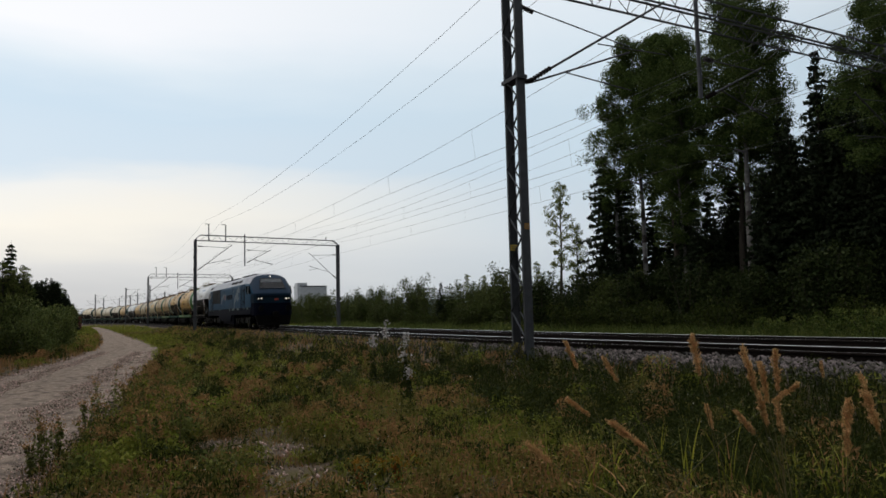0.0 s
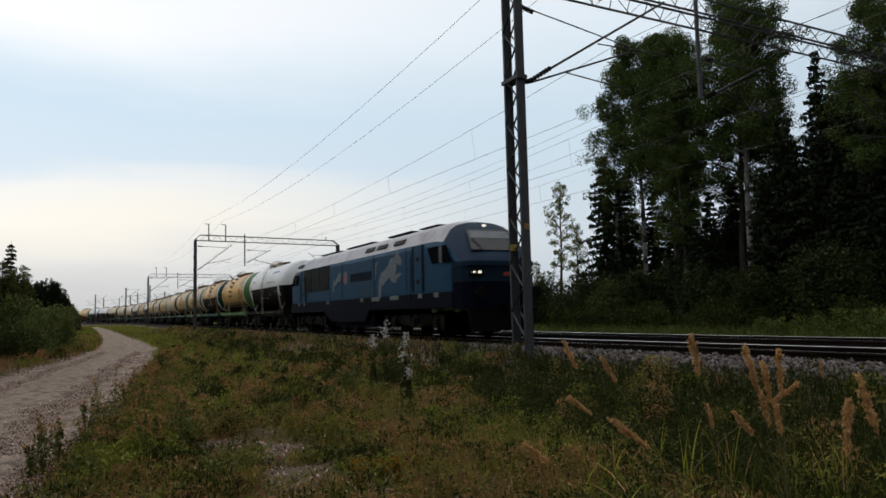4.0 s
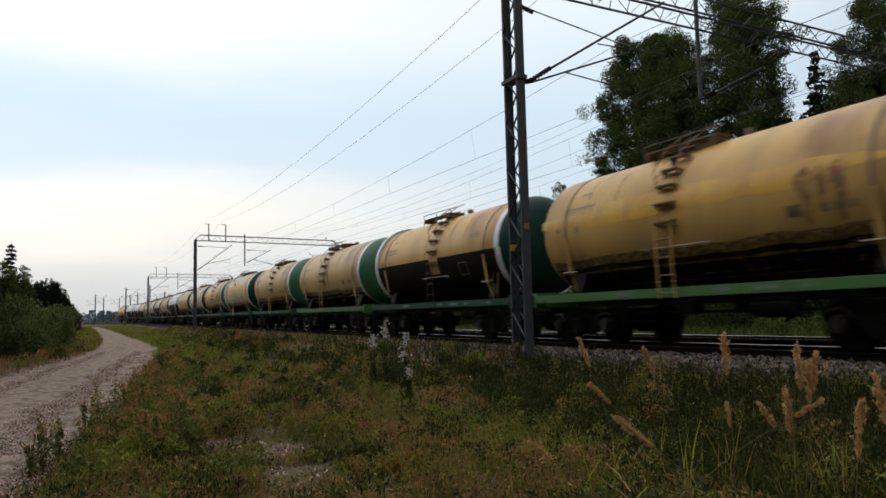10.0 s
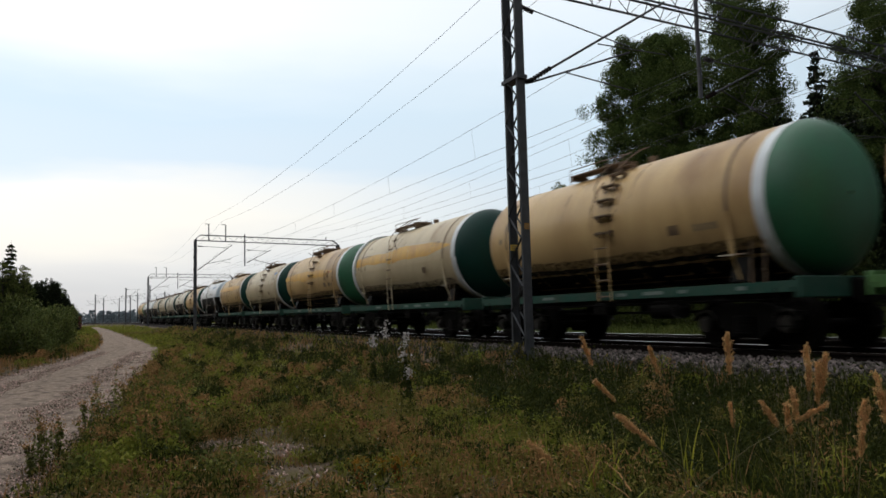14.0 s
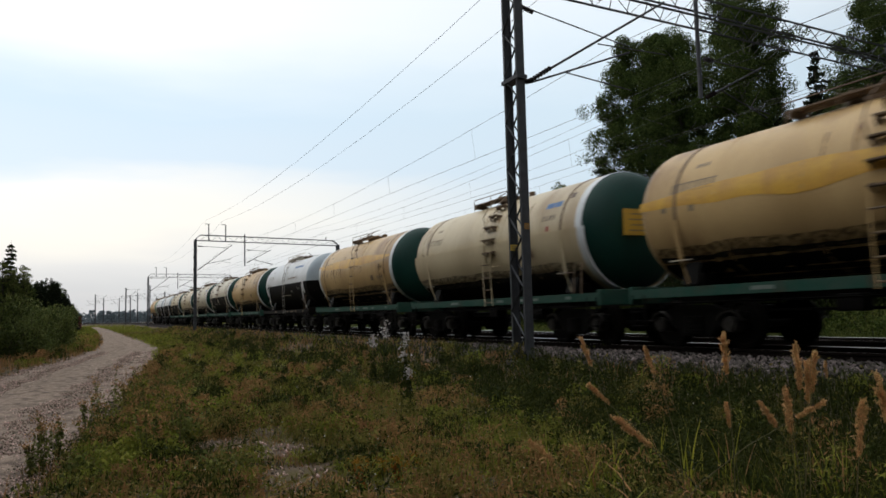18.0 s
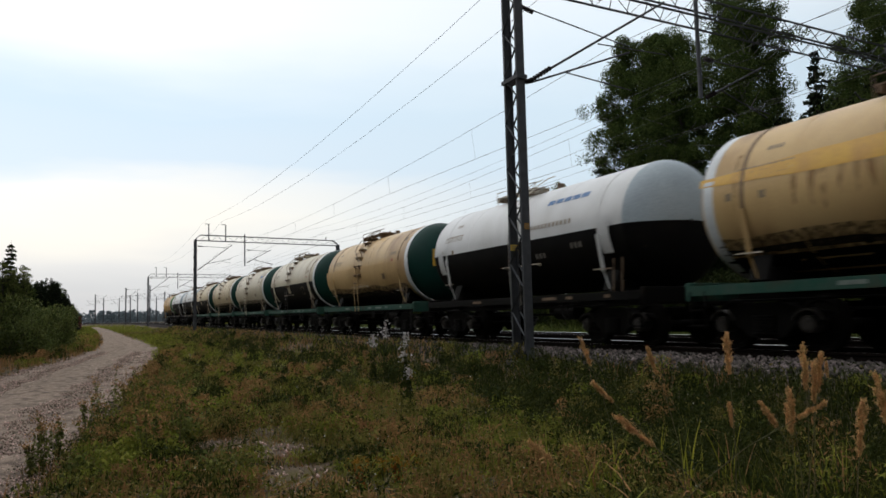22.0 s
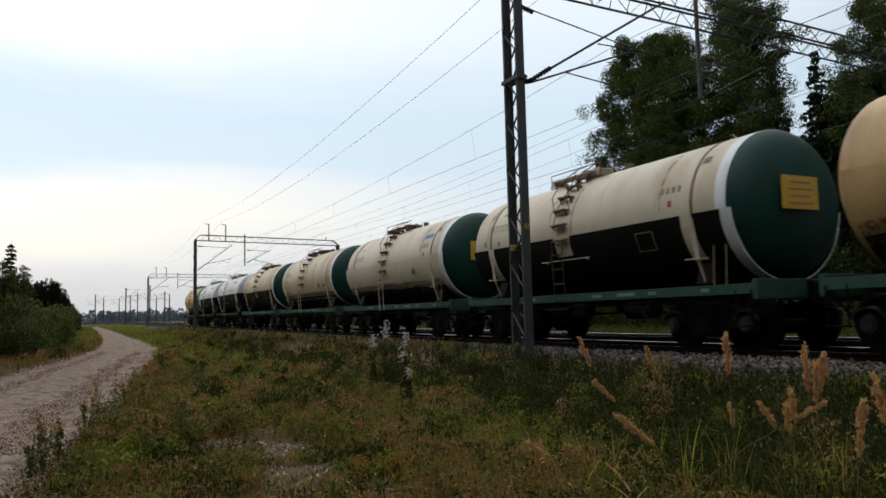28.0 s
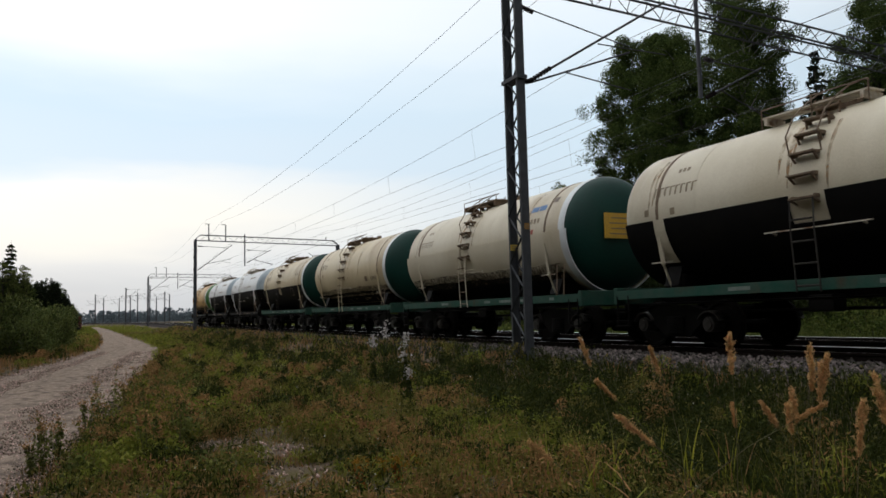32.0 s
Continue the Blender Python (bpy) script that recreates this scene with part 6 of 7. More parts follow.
    tagged(part("branch", bm, M["bark"], t), kind="stuff")
    pts = np.concatenate(cs)
    pts[:, 2] = np.maximum(pts[:, 2], 0.03)
    v, f = leaf_cards(pts, leaf_size, rng)
    part("foliage", raw_mesh("foliage", v, f, M[leaf]), None, t)
    return t


def plant(ob, x, y, turn=0.0, scale=1.0, first=False, sz=None):
    m = pose(x, y, ground_z(x, y) - 0.06, 0, 0, turn) @ Matrix.Diagonal((scale, scale, sz or scale, 1))
    if first:
        ob.matrix_world = m
        return ob
    return copy_thing(ob, m)


def scatter(makers, places):
    """The first place of each kind takes the original, the rest copies."""
    used = set()
    for k, x, y, turn, sc in places:
        wide, high = sc if isinstance(sc, tuple) else (sc, sc)
        plant(makers[k], x, y, turn, wide, k not in used, high)
        used.add(k)


def build_trees():
    mk = {
        "a": broadleaf(11, 17.5, 2.7, 0.50, 36, 74000, "birchbark", "birchleaf", 0.10, "tall birch with a pale trunk at the wood's edge"),
        "b": broadleaf(12, 18.5, 2.7, 0.42, 40, 74000, "bark", "birchleaf", 0.10, "tall aspen with dense dark green crown", name="aspen_tree"),
        "c": broadleaf(13, 16.0, 2.2, 0.42, 28, 24000, "birchbark", "birchleaf", 0.115, "slender birch with a high crown"),
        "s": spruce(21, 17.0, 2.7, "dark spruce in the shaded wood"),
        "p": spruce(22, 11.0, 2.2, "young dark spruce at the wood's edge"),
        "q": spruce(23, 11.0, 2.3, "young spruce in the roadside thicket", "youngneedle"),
        "y": broadleaf(14, 10.9, 1.15, 0.40, 24, 5200, "bark", "saplingleaf", 0.115, "thin young birch standing alone against the sky", name="birch_sapling"),
    }
    rng = random.Random(4)
    spots = [("a", 30.4, 34.6, 10, 1.02), ("b", 31, 32.6, 60, 0.98), ("a", 30.2, 30.6, 300, 0.95), ("a", 30.3, 26.8, 140, 1.05), ("b", 31.5, 28.4, 200, 0.98), ("c", 29.5, 36.0, 0, 0.93), ("c", 29.2, 30.0, 90, 0.80),
             ("c", 33, 34.5, 120, 0.95), ("b", 30.5, 18.9, 15, 0.86), ("a", 32, 16.0, 222, 0.95), ("b", 31, 15.2, 90, 0.93), ("c", 33.5, 28.0, 250, 0.85),
             ("b", 35, 22.6, 70, 0.74), ("b", 35.5, 25.2, 190, 0.76), ("b", 36, 20.0, 290, 0.78),
             ("p", 29.4, 37.0, 20, 1.05), ("p", 29.9, 35.8, 200, 0.85), ("p", 31.5, 38.0, 80, 0.85), ("s", 30.5, 22.6, 10, 0.80), ("s", 31.5, 21.6, 75, 0.83), ("s", 34, 32, 140, 0.55), ("s", 36, 27, 33, 0.75), ("s", 33, 36.5, 20, 0.5),
             ("s", 30.5, 20.2, 90, 0.82), ("s", 30.2, 24.0, 60, 0.78), ("s", 31.2, 25.0, 130, 0.80), ("s", 32.0, 23.4, 260, 0.84), ("s", 32.6, 20.8, 310, 0.86), ("p", 29, 29.0, 44, 0.55), ("s", 36, 21, 180, 0.8),
             ("c", 36, 36, 40, 0.62), ("c", 37.5, 40.5, 170, 0.58), ("c", 36, 33, 260, 0.64), ("c", 38, 44, 330, 0.52), ("c", 35, 30, 20, 0.60),
             ("y", 30, 42.9, 0, 1.0), ("y", 30.6, 41.6, 100, 0.70),
             ("p", 29.6, 30.2, 10, 0.72), ("p", 30.6, 29.6, 80, 0.70), ("p", 33.2, 30.5, 160, 0.80), ("p", 31.8, 35.4, 20, 0.75)]
    for i in range(60):     # the dark depth of the wood
        y = 4 + 31 * rng.random()
        spots.append((rng.choice("ssp"), 33 + 13 * rng.random(), y, 360 * rng.random(), (0.66 if y < 26 else 0.5) + 0.16 * rng.random()))
    for i in range(26):
        spots.append((rng.choice("ssp"), 29.5 + 4 * rng.random(), 17.5 + 8 * rng.random(), 360 * rng.random(), 0.70 + 0.18 * rng.random()))
    for i in range(18):     # young spruces under the crowns
        spots.append(("p", 31.5 + 5 * rng.random(), 24 + 13 * rng.random(), 360 * rng.random(), 0.42 + 0.26 * rng.random()))
    for i in range(8):
        spots.append((rng.choice("sbp"), 29.5 + 5 * rng.random(), -3 + 15 * rng.random(), 360 * rng.random(), 0.85 + 0.2 * rng.random()))
    # left of the road: young spruces and birches in the thicket
    spots += [("q", -3.45, 46, 0, 0.56), ("q", -4.3, 45, 50, 0.48), ("y", -2.9, 46, 10, 0.46), ("q", -4.8, 47, 70, 0.56), ("y", -3.2, 45, 130, 0.44), ("q", -8, 44, 10, 0.6), ("y", -3.7, 45.4, 250, 0.48), ("y", -2.7, 45.5, 20, 0.42), ("q", -3.0, 48, 310, 0.36), ("q", -2.4, 50, 110, 0.30)]
    # small spruces and birches in the hedge beyond the tracks
    for x, y, k, sc in ((30, 66, "y", 0.36), (28, 58, "p", 0.36), (30, 57, "y", 0.45), (29, 52, "y", 0.42), (32, 92, "p", 0.34), (29, 47, "y", 0.5), (29.5, 45, "y", 0.48), (31, 75, "y", 0.32)):
        spots.append((k, x, y, 37 * y, sc))
    for i in range(96):     # the dark wood where the road bends
        y = 122 + 36 * rng.random()
        u = rng.random()
        high = 3.4 + 5.0 * min(1.0, u * 3.2) * (0.84 + 0.16 * rng.random())
        k, tall = ("b", 18.0) if i % 9 == 4 else ("s", 13.6)
        spots.append((k, 0.1 - 11.0 * u - (y - 118) * 0.02, y, 360 * rng.random(), (1.5 * high / tall, high / tall)))
    scatter(mk, spots)


build_trees()


def build_shrubs():
    mk = {
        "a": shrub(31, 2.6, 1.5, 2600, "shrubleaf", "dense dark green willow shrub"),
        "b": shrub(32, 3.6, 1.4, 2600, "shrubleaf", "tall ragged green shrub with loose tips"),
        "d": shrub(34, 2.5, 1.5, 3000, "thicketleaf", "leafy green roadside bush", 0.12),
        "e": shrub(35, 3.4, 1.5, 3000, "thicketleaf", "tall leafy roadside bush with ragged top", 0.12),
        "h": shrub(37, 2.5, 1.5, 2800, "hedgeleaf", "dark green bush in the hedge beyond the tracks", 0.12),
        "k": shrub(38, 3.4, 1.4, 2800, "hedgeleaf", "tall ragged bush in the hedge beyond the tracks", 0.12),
        "n": shrub(36, 1.5, 0.9, 2000, "verge", "tall green nettles and weeds beyond the tracks", 0.10),
        "c": shrub(33, 1.4, 1.3, 1800, "weed", "low bushy weeds and brambles", 0.11),
    }
    rng = random.Random(8)
    spots = []
    for i in range(150):     # hedge beyond the second track
        y = 12 + 190 * rng.random() ** 1.15
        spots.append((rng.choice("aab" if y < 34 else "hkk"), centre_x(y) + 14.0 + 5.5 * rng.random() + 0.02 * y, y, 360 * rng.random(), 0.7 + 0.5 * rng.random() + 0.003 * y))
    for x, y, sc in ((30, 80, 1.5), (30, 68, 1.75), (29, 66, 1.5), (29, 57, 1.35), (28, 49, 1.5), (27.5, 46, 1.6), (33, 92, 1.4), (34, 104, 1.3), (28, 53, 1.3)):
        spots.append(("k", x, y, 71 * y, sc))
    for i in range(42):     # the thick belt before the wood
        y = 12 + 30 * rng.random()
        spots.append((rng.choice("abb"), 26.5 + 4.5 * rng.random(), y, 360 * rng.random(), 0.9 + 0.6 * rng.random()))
    for i in range(40):
        y = 8 + 60 * rng.random()
        spots.append(("c", 25.5 + 2.0 * rng.random(), y, 360 * rng.random(), 0.7 + 0.5 * rng.random()))
    for i in range(90):     # thicket left of the road
        y = 37 + 62 * rng.random()
        spots.append((rng.choice("ddec"), road_x(y) - road_half(y) - (1.9 if y < 55 else 2.6) - 4.5 * rng.random() ** 1.6, y, 360 * rng.random(), (0.75 + 0.45 * rng.random()) * (1.0 if y < 52 else 0.60 if y < 66 else 0.44)))
    for i in range(16):
        y = 95 + 70 * rng.random()
        spots.append((rng.choice("de"), road_x(y) - 5 - 5 * rng.random(), y, 360 * rng.random(), 0.7 + 0.3 * rng.random()))
    for x, y, sc in ((-3.1, 44, 1.35), (-3.7, 46, 1.5), (-4.6, 45, 1.6), (-2.9, 47, 1.25), (-3.9, 49, 1.45), (-3.0, 51, 1.2), (-5.2, 48, 1.6), (-2.4, 50, 1.05)):
        spots.append(("e", x, y, 83 * y, sc))
    for i in range(34):     # nettles beyond the second track
        y = 12.5 + 9.5 * rng.random()
        spots.append(("n", 22.8 + 4.2 * rng.random(), y, 360 * rng.random(), 0.5 + 0.6 * rng.random()))
    scatter(mk, spots)


build_shrubs()


def build_far_wood():
    """Woods on the horizon, too far to count."""
    rng = np.random.default_rng(44)
    cs, sz = [], []
    for (x0, y0), (x1, y1), h, n in (((-60, 430), (70, 560), 8, 150), ((30, 560), (330, 640), 11, 240), ((190, 560), (470, 350), 13, 260), ((75, 330), (190, 215), 5.5, 160), ((-120, 330), (-30, 420), 10, 80)):
        for k in range(n):
            f = rng.random()
            x, y = x0 + (x1 - x0) * f, y0 + (y1 - y0) * f
            x, y = x + rng.normal(0, 9), y + rng.normal(0, 9)
            hh = h * rng.uniform(0.55, 1.0)
            q = 70
            u = rng.random(q)
            r = hh * 0.42 * np.sqrt(np.clip(1.05 - u, 0, 1))
            a = rng.uniform(0, 6.283, q)
            cs.append(np.stack([x + r * np.cos(a), y + r * np.sin(a), ground_z(x, y) + u * hh], -1))
            sz.append(np.full(q, hh * 0.2))
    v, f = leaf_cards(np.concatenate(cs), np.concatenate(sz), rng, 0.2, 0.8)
    ob = new("far_woods", raw_mesh("far_woods", v, f, M["hazeleaf"]))
    tagged(ob, "hazy distant woods along the horizon", "woods", kind="stuff")


build_far_wood()


def build_unseen_wood():
    """Unseen tall spruces beside the road and behind the stand, too dense to count."""
    # added out of view to keep low sky light off the train's side
    rng = np.random.default_rng(52)
    cs = []
    for k in range(500):
        if k < 420:
            y = -55 + 285 * rng.random()
            x = -11.5 - 14 * rng.random() ** 1.4 - max(0, y - 25) * 0.09
        else:
            x, y = -14 + 48 * rng.random(), -30 - 26 * rng.random()
            if abs(x - 14) < 7:
                continue
        h = 16 + 7 * rng.random()
        q = 420
        u = rng.random(q) ** 1.3
        r = 2.7 * (1.02 - u) * np.sqrt(rng.random(q)) + 0.1
        a = rng.uniform(0, 6.283, q)
        cs.append(np.stack([x + r * np.cos(a), y + r * np.sin(a), ground_z(x, y) + 0.3 + u * h], -1))
    v, f = leaf_cards(np.concatenate(cs), 1.0, rng, 0.5, 0.6)
    tagged(new("spruce_wood", raw_mesh("spruce_wood", v, f, M["needle"])), "dense dark spruce wood beside the gravel road", "woods", kind="stuff")


build_unseen_wood()


def build_far_buildings():
    t = thing("silo_building", pose(0, 0, 0), "pale windowless industrial silo block behind the trees", "building")
    for nm, c, s in (("silo_block", (170, 600, 13), (22, 20, 30)), ("stair_tower", (161, 596, 14.5), (8, 9, 33))):
        bm = bmesh.new()
        box(bm, c, s)
        part(nm, bm, M["concrete"], t)
    bm = bmesh.new()
    box(bm, (170, 600, 28.3), (22.6, 20.6, 0.7))
    part("parapet", bm, M["steel"], t)
    t = thing("hall", pose(0, 0, 0), "low pale industrial hall behind the hedge", "building")
    bm = bmesh.new()
    box(bm, (150, 262, 2.8), (16, 20, 5.6))
    part("wall", bm, M["concrete"], t)
    bm = bmesh.new()
    loft(bm, [[(141.6, y, 5.6), (158.4, y, 5.6), (150, y, 7.2)] for y in (251.5, 272.5)])
    part("roof", bm, M["concrete"], t)
    t = thing("town_block", pose(0, 0, 0), "hazy grey-blue town buildings on the horizon", "building")
    for x, w_, h_ in ((8, 14, 4), (21, 12, 8), (17.5, 5, 12), (40, 22, 5), (66, 18, 6), (90, 26, 4)):
        bm = bmesh.new()
        box(bm, (x, 760, 0.5 + h_ / 2), (w_, 14, h_ + 3))
        part("block", bm, M["haze"], t)
    t = thing("barn", pose(0, 0, 0), "dark red wooden barn beside the road", "building")
    bx, by = road_x(150) - 5.5, 152
    g = ground_z(bx, by)
    bm = bmesh.new()
    box(bm, (bx, by, g + 1.2), (4.6, 6, 2.6))
    part("wall", bm, M["redwall"], t)
    bm = bmesh.new()
    loft(bm, [[(bx - 2.7, y, g + 2.4), (bx + 2.7, y, g + 2.4), (bx, y, g + 3.8)] for y in (by - 3.3, by + 3.3)])
    part("roof", bm, M["roofdark"], t)


build_far_buildings()


# ---- grass and weeds ----
def blades(places, heights, widths, lean, rng):
    """Bent grass blades, five points and three triangles each."""
    n = len(places)
    a = rng.uniform(0, 6.283, n)
    d = np.stack([np.cos(a), np.sin(a), np.zeros(n)], -1)
    b = rng.uniform(0, 6.283, n)
    e = np.stack([np.cos(b), np.sin(b), np.zeros(n)], -1) * widths[:, None]
    up = np.array([0, 0, 1.0])
    bend = (lean * rng.uniform(0.2, 1.3, n))[:, None] * heights[:, None]
    mid, tip = places + up * heights[:, None] * 0.6 + d * bend * 0.35, places + up * heights[:, None] * (1 - 0.25 * lean) + d * bend
    v = np.stack([places - e, places + e, mid - e * 0.75, mid + e * 0.75, tip], 1).reshape(-1, 3)
    f = (np.array([(0, 1, 2), (1, 3, 2), (2, 3, 4)])[None] + 5 * np.arange(n)[:, None, None]).reshape(-1, 3)
    return v, f


GX, GY = np.arange(-60, 60, 0.5), np.concatenate([np.arange(-10, 60, 0.5), np.arange(60, 340, 4.0)])
GZ = np.array([[ground_z(x, y) for x in GX] for y in GY])


def fast_ground(x, y):
    ix = np.clip((x + 60) / 0.5, 0, len(GX) - 1.001)
    iy = np.interp(y, GY, np.arange(len(GY)))
    i, j = ix.astype(int), np.minimum(iy.astype(int), len(GY) - 2)
    fx, fy = ix - i, iy - j
    return (GZ[j, i] * (1 - fx) + GZ[j, i + 1] * fx) * (1 - fy) + (GZ[j + 1, i] * (1 - fx) + GZ[j + 1, i + 1] * fx) * fy


def lumps(x, y, scale, seed):
    """Smooth patchiness between 0 and 1."""
    rng = np.random.default_rng(seed)
    v = np.zeros_like(x)
    for k in range(7):
        a, f, ph = rng.uniform(0, 6.283), scale * rng.uniform(0.5, 2.2), rng.uniform(0, 6.283)
        v += np.sin((x * math.cos(a) + y * math.sin(a)) * f + ph)
    return 1 / (1 + np.exp(-v * 0.9))


def stony(x, y):
    """The worn patch beside the road, 1 at its middle."""
    q = 1.1 - ((x - 2.05 - 0.03 * (y - 8)) / 0.7) ** 2 - ((y - 8.4) / 2.7) ** 2
    # two scraped spots of bare earth on the bank
    p = np.maximum(1.3 - ((x - 8.45) / 0.5) ** 2 - ((y - 19.6) / 1.5) ** 2, 1.3 - ((x - 8.3) / 0.6) ** 2 - ((y - 31.5) / 2.2) ** 2)
    return np.clip(np.maximum(q, p) + 1.5 * (lumps(x, y, 3.6, 21) - 0.55), 0, 1)


def build_grass():
    rng = np.random.default_rng(77)
    n = 460000
    # distance along the view, dense near the camera
    r = 4.0 + 90 * rng.random(n) ** 2.3
    az = np.radians(rng.uniform(-10, 62, n))
    far = rng.random(n) < 0.05
    r, az = np.where(far, 0.8 + 9 * rng.random(n), r), np.where(far, rng.uniform(0, 6.283, n), az)
    x, y = r * np.sin(az), r * np.cos(az)
    cx, rx = np.interp(y, LY, LX), np.interp(y, ROAD_Y, ROAD_X)
    d = x - cx
    edge = np.abs(x - rx) - np.interp(y, HALF_Y, HALF_W) + 0.1 - 0.35 * (lumps(x, y, 2.5, 9) - 0.5)
    keep = (edge > 0) & ((d < -2.8 - 0.4 * rng.random(n) + np.clip((y - 13) * 0.12, 0, 0.9)) | (d > 7.3))
    bare = stony(x, y)
    keep &= rng.random(n) < np.where(bare > 0.05, 0.95 - 0.62 * bare, 1.25 - 0.9 * lumps(x, y, 3.4, 39) ** 3)
    x, y, d, r, edge = x[keep], y[keep], d[keep], r[keep], edge[keep]
    z = fast_ground(x, y)
    n = len(x)
    dry = 0.5 * lumps(x, y, 0.8, 31) + 0.5 * lumps(x, y, 2.6, 35)
    fresh = 0.45 * lumps(x, y, 0.7, 32) + 0.55 * lumps(x, y, 2.1, 36)
    # dry stony ground near the road, green strip in the hollow before the bank
    verge = x < np.interp(y, ROAD_Y, ROAD_X)
    dry = np.clip(dry + np.where((y < 13) & (x < 4.5), 0.12, 0.0) + np.where((d > -5.7) & (y > 18), 0.3, 0.0) + np.where(verge & (d < 0), 0.8, 0.0) - np.where((d > -7.2) & (d < -4.5), 0.3, 0.0), 0, 1)
    fresh = np.clip(fresh + np.where((d > -7.6) & (d < -5.7) & (y > 8), 0.38, 0.0) - np.where((y < 13) & (x < 3.5), 0.2, 0.0) - np.where(verge & (d < 0), 0.6, 0.0), 0, 1)
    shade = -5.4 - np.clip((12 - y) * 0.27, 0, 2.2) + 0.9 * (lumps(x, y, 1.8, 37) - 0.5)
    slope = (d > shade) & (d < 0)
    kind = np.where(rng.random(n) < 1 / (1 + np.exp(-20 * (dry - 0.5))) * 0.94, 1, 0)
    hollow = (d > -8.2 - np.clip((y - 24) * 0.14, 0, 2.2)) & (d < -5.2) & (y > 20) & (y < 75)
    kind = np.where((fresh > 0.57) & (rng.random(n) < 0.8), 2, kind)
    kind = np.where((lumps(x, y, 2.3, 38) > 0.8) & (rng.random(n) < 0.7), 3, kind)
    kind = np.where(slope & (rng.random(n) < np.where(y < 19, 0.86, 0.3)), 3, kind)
    kind = np.where(hollow & (rng.random(n) < 0.9), 5, kind)
    kind = np.where(d > 0, 4, kind)
    tall = 0.35 * lumps(x, y, 0.9, 33) + 0.65 * lumps(x, y, 3.2, 34)
    stalk = rng.random(n) < np.where(verge & (d < 0), 0.25, 0.06)
    hgt = rng.uniform(0.06, 0.24, n) * (0.25 + 2.1 * tall ** 2.2) * np.where(edge < 0.5, 0.6, 1.0) * np.where(d > 0, 2.6, 1.0)
    hgt = np.where(stalk, rng.uniform(0.25, 0.5, n) * (0.5 + tall), hgt)
    hgt = hgt * (1 - 0.6 * stony(x, y)) * np.where((y < 13) & (d < -8.5), 0.7, 1.0)
    hgt = np.where(d > 0, rng.uniform(0.25, 1.0, n), hgt)
    toe = (d > -4.9) & (d < 0)
    hgt = np.where(toe, rng.uniform(0.15, 0.42, n), hgt)
    wid = (0.0022 + 0.00033 * r) * rng.uniform(0.6, 1.5, n) * np.where(stalk, 0.7, 1.0)
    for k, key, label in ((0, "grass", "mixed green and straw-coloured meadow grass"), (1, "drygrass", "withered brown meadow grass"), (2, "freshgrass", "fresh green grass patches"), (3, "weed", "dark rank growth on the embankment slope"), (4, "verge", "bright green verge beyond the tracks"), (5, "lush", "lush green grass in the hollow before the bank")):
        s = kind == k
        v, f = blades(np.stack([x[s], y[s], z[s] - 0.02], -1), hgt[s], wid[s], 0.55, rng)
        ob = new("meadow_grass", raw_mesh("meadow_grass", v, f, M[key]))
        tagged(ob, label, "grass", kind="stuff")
    # the meadow goes on, coarser, far down the line
    m = 70000
    r = 45 + 190 * rng.random(m) ** 1.5
    az = np.radians(rng.uniform(-8, 24, m))
    x, y = r * np.sin(az), r * np.cos(az)
    d = x - np.interp(y, LY, LX)
    keep = (np.abs(x - np.interp(y, ROAD_Y, ROAD_X)) > np.interp(y, HALF_Y, HALF_W) + 0.1) & ((d < -3.4) | (d > 8))
    x, y, r = x[keep], y[keep], r[keep]
    pick = lumps(x, y, 0.12, 61) < 0.4
    for s, key, label in ((pick, "grass", "olive meadow grass down the line"), (~pick, "freshgrass", "yellow-green meadow grass down the line")):
        v, f = blades(np.stack([x[s], y[s], fast_ground(x[s], y[s]) - 0.02], -1), rng.uniform(0.15, 0.4, s.sum()), 0.0006 * r[s], 0.6, rng)
        ob = new("meadow_grass", raw_mesh("meadow_grass", v, f, M[key]))
        tagged(ob, label, "grass", kind="stuff")
    # broad-leaved weeds low in the meadow and thick on the slope
    n = 230000
    r = 4.5 + 60 * rng.random(n) ** 1.9
    az = np.radians(rng.uniform(-6, 62, n))
    x, y = r * np.sin(az), r * np.cos(az)
    d = x - np.interp(y, LY, LX)
    edge = np.abs(x - np.interp(y, ROAD_Y, ROAD_X)) - np.interp(y, HALF_Y, HALF_W)
    clump = lumps(x, y, 1.6, 41)
    keep = (edge > 0.1) & (d < -3.1) & (rng.random(n) < np.where(d > -5.6 - np.clip((12 - y) * 0.27, 0, 2.2), 0.75 + 0.25 * clump, 0.05 + 0.8 * clump ** 3))
    keep &= rng.random(n) > 1.3 * stony(x, y)
    keep &= (x > np.interp(y, ROAD_Y, ROAD_X)) | (rng.random(n) < 0.15)
    keep |= (d > 9) & (d < 16) & (clump > 0.4)
    x, y, d, r = x[keep], y[keep], d[keep], r[keep]
    z = fast_ground(x, y) + rng.uniform(0.0, 1.0, len(x)) ** 1.3 * (0.16 + 0.34 * lumps(x, y, 1.6, 41)) * np.where(d > -6.5, 1.15, 0.85)
    v, f = leaf_cards(np.stack([x, y, z], -1), 0.030 + 0.0022 * r, rng, 0.1, 0.5)
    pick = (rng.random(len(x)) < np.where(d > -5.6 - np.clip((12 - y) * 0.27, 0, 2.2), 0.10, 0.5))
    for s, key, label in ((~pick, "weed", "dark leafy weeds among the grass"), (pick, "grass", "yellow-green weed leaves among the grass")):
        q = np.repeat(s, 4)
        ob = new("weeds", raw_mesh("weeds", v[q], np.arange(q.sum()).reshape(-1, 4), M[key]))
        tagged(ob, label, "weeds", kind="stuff")
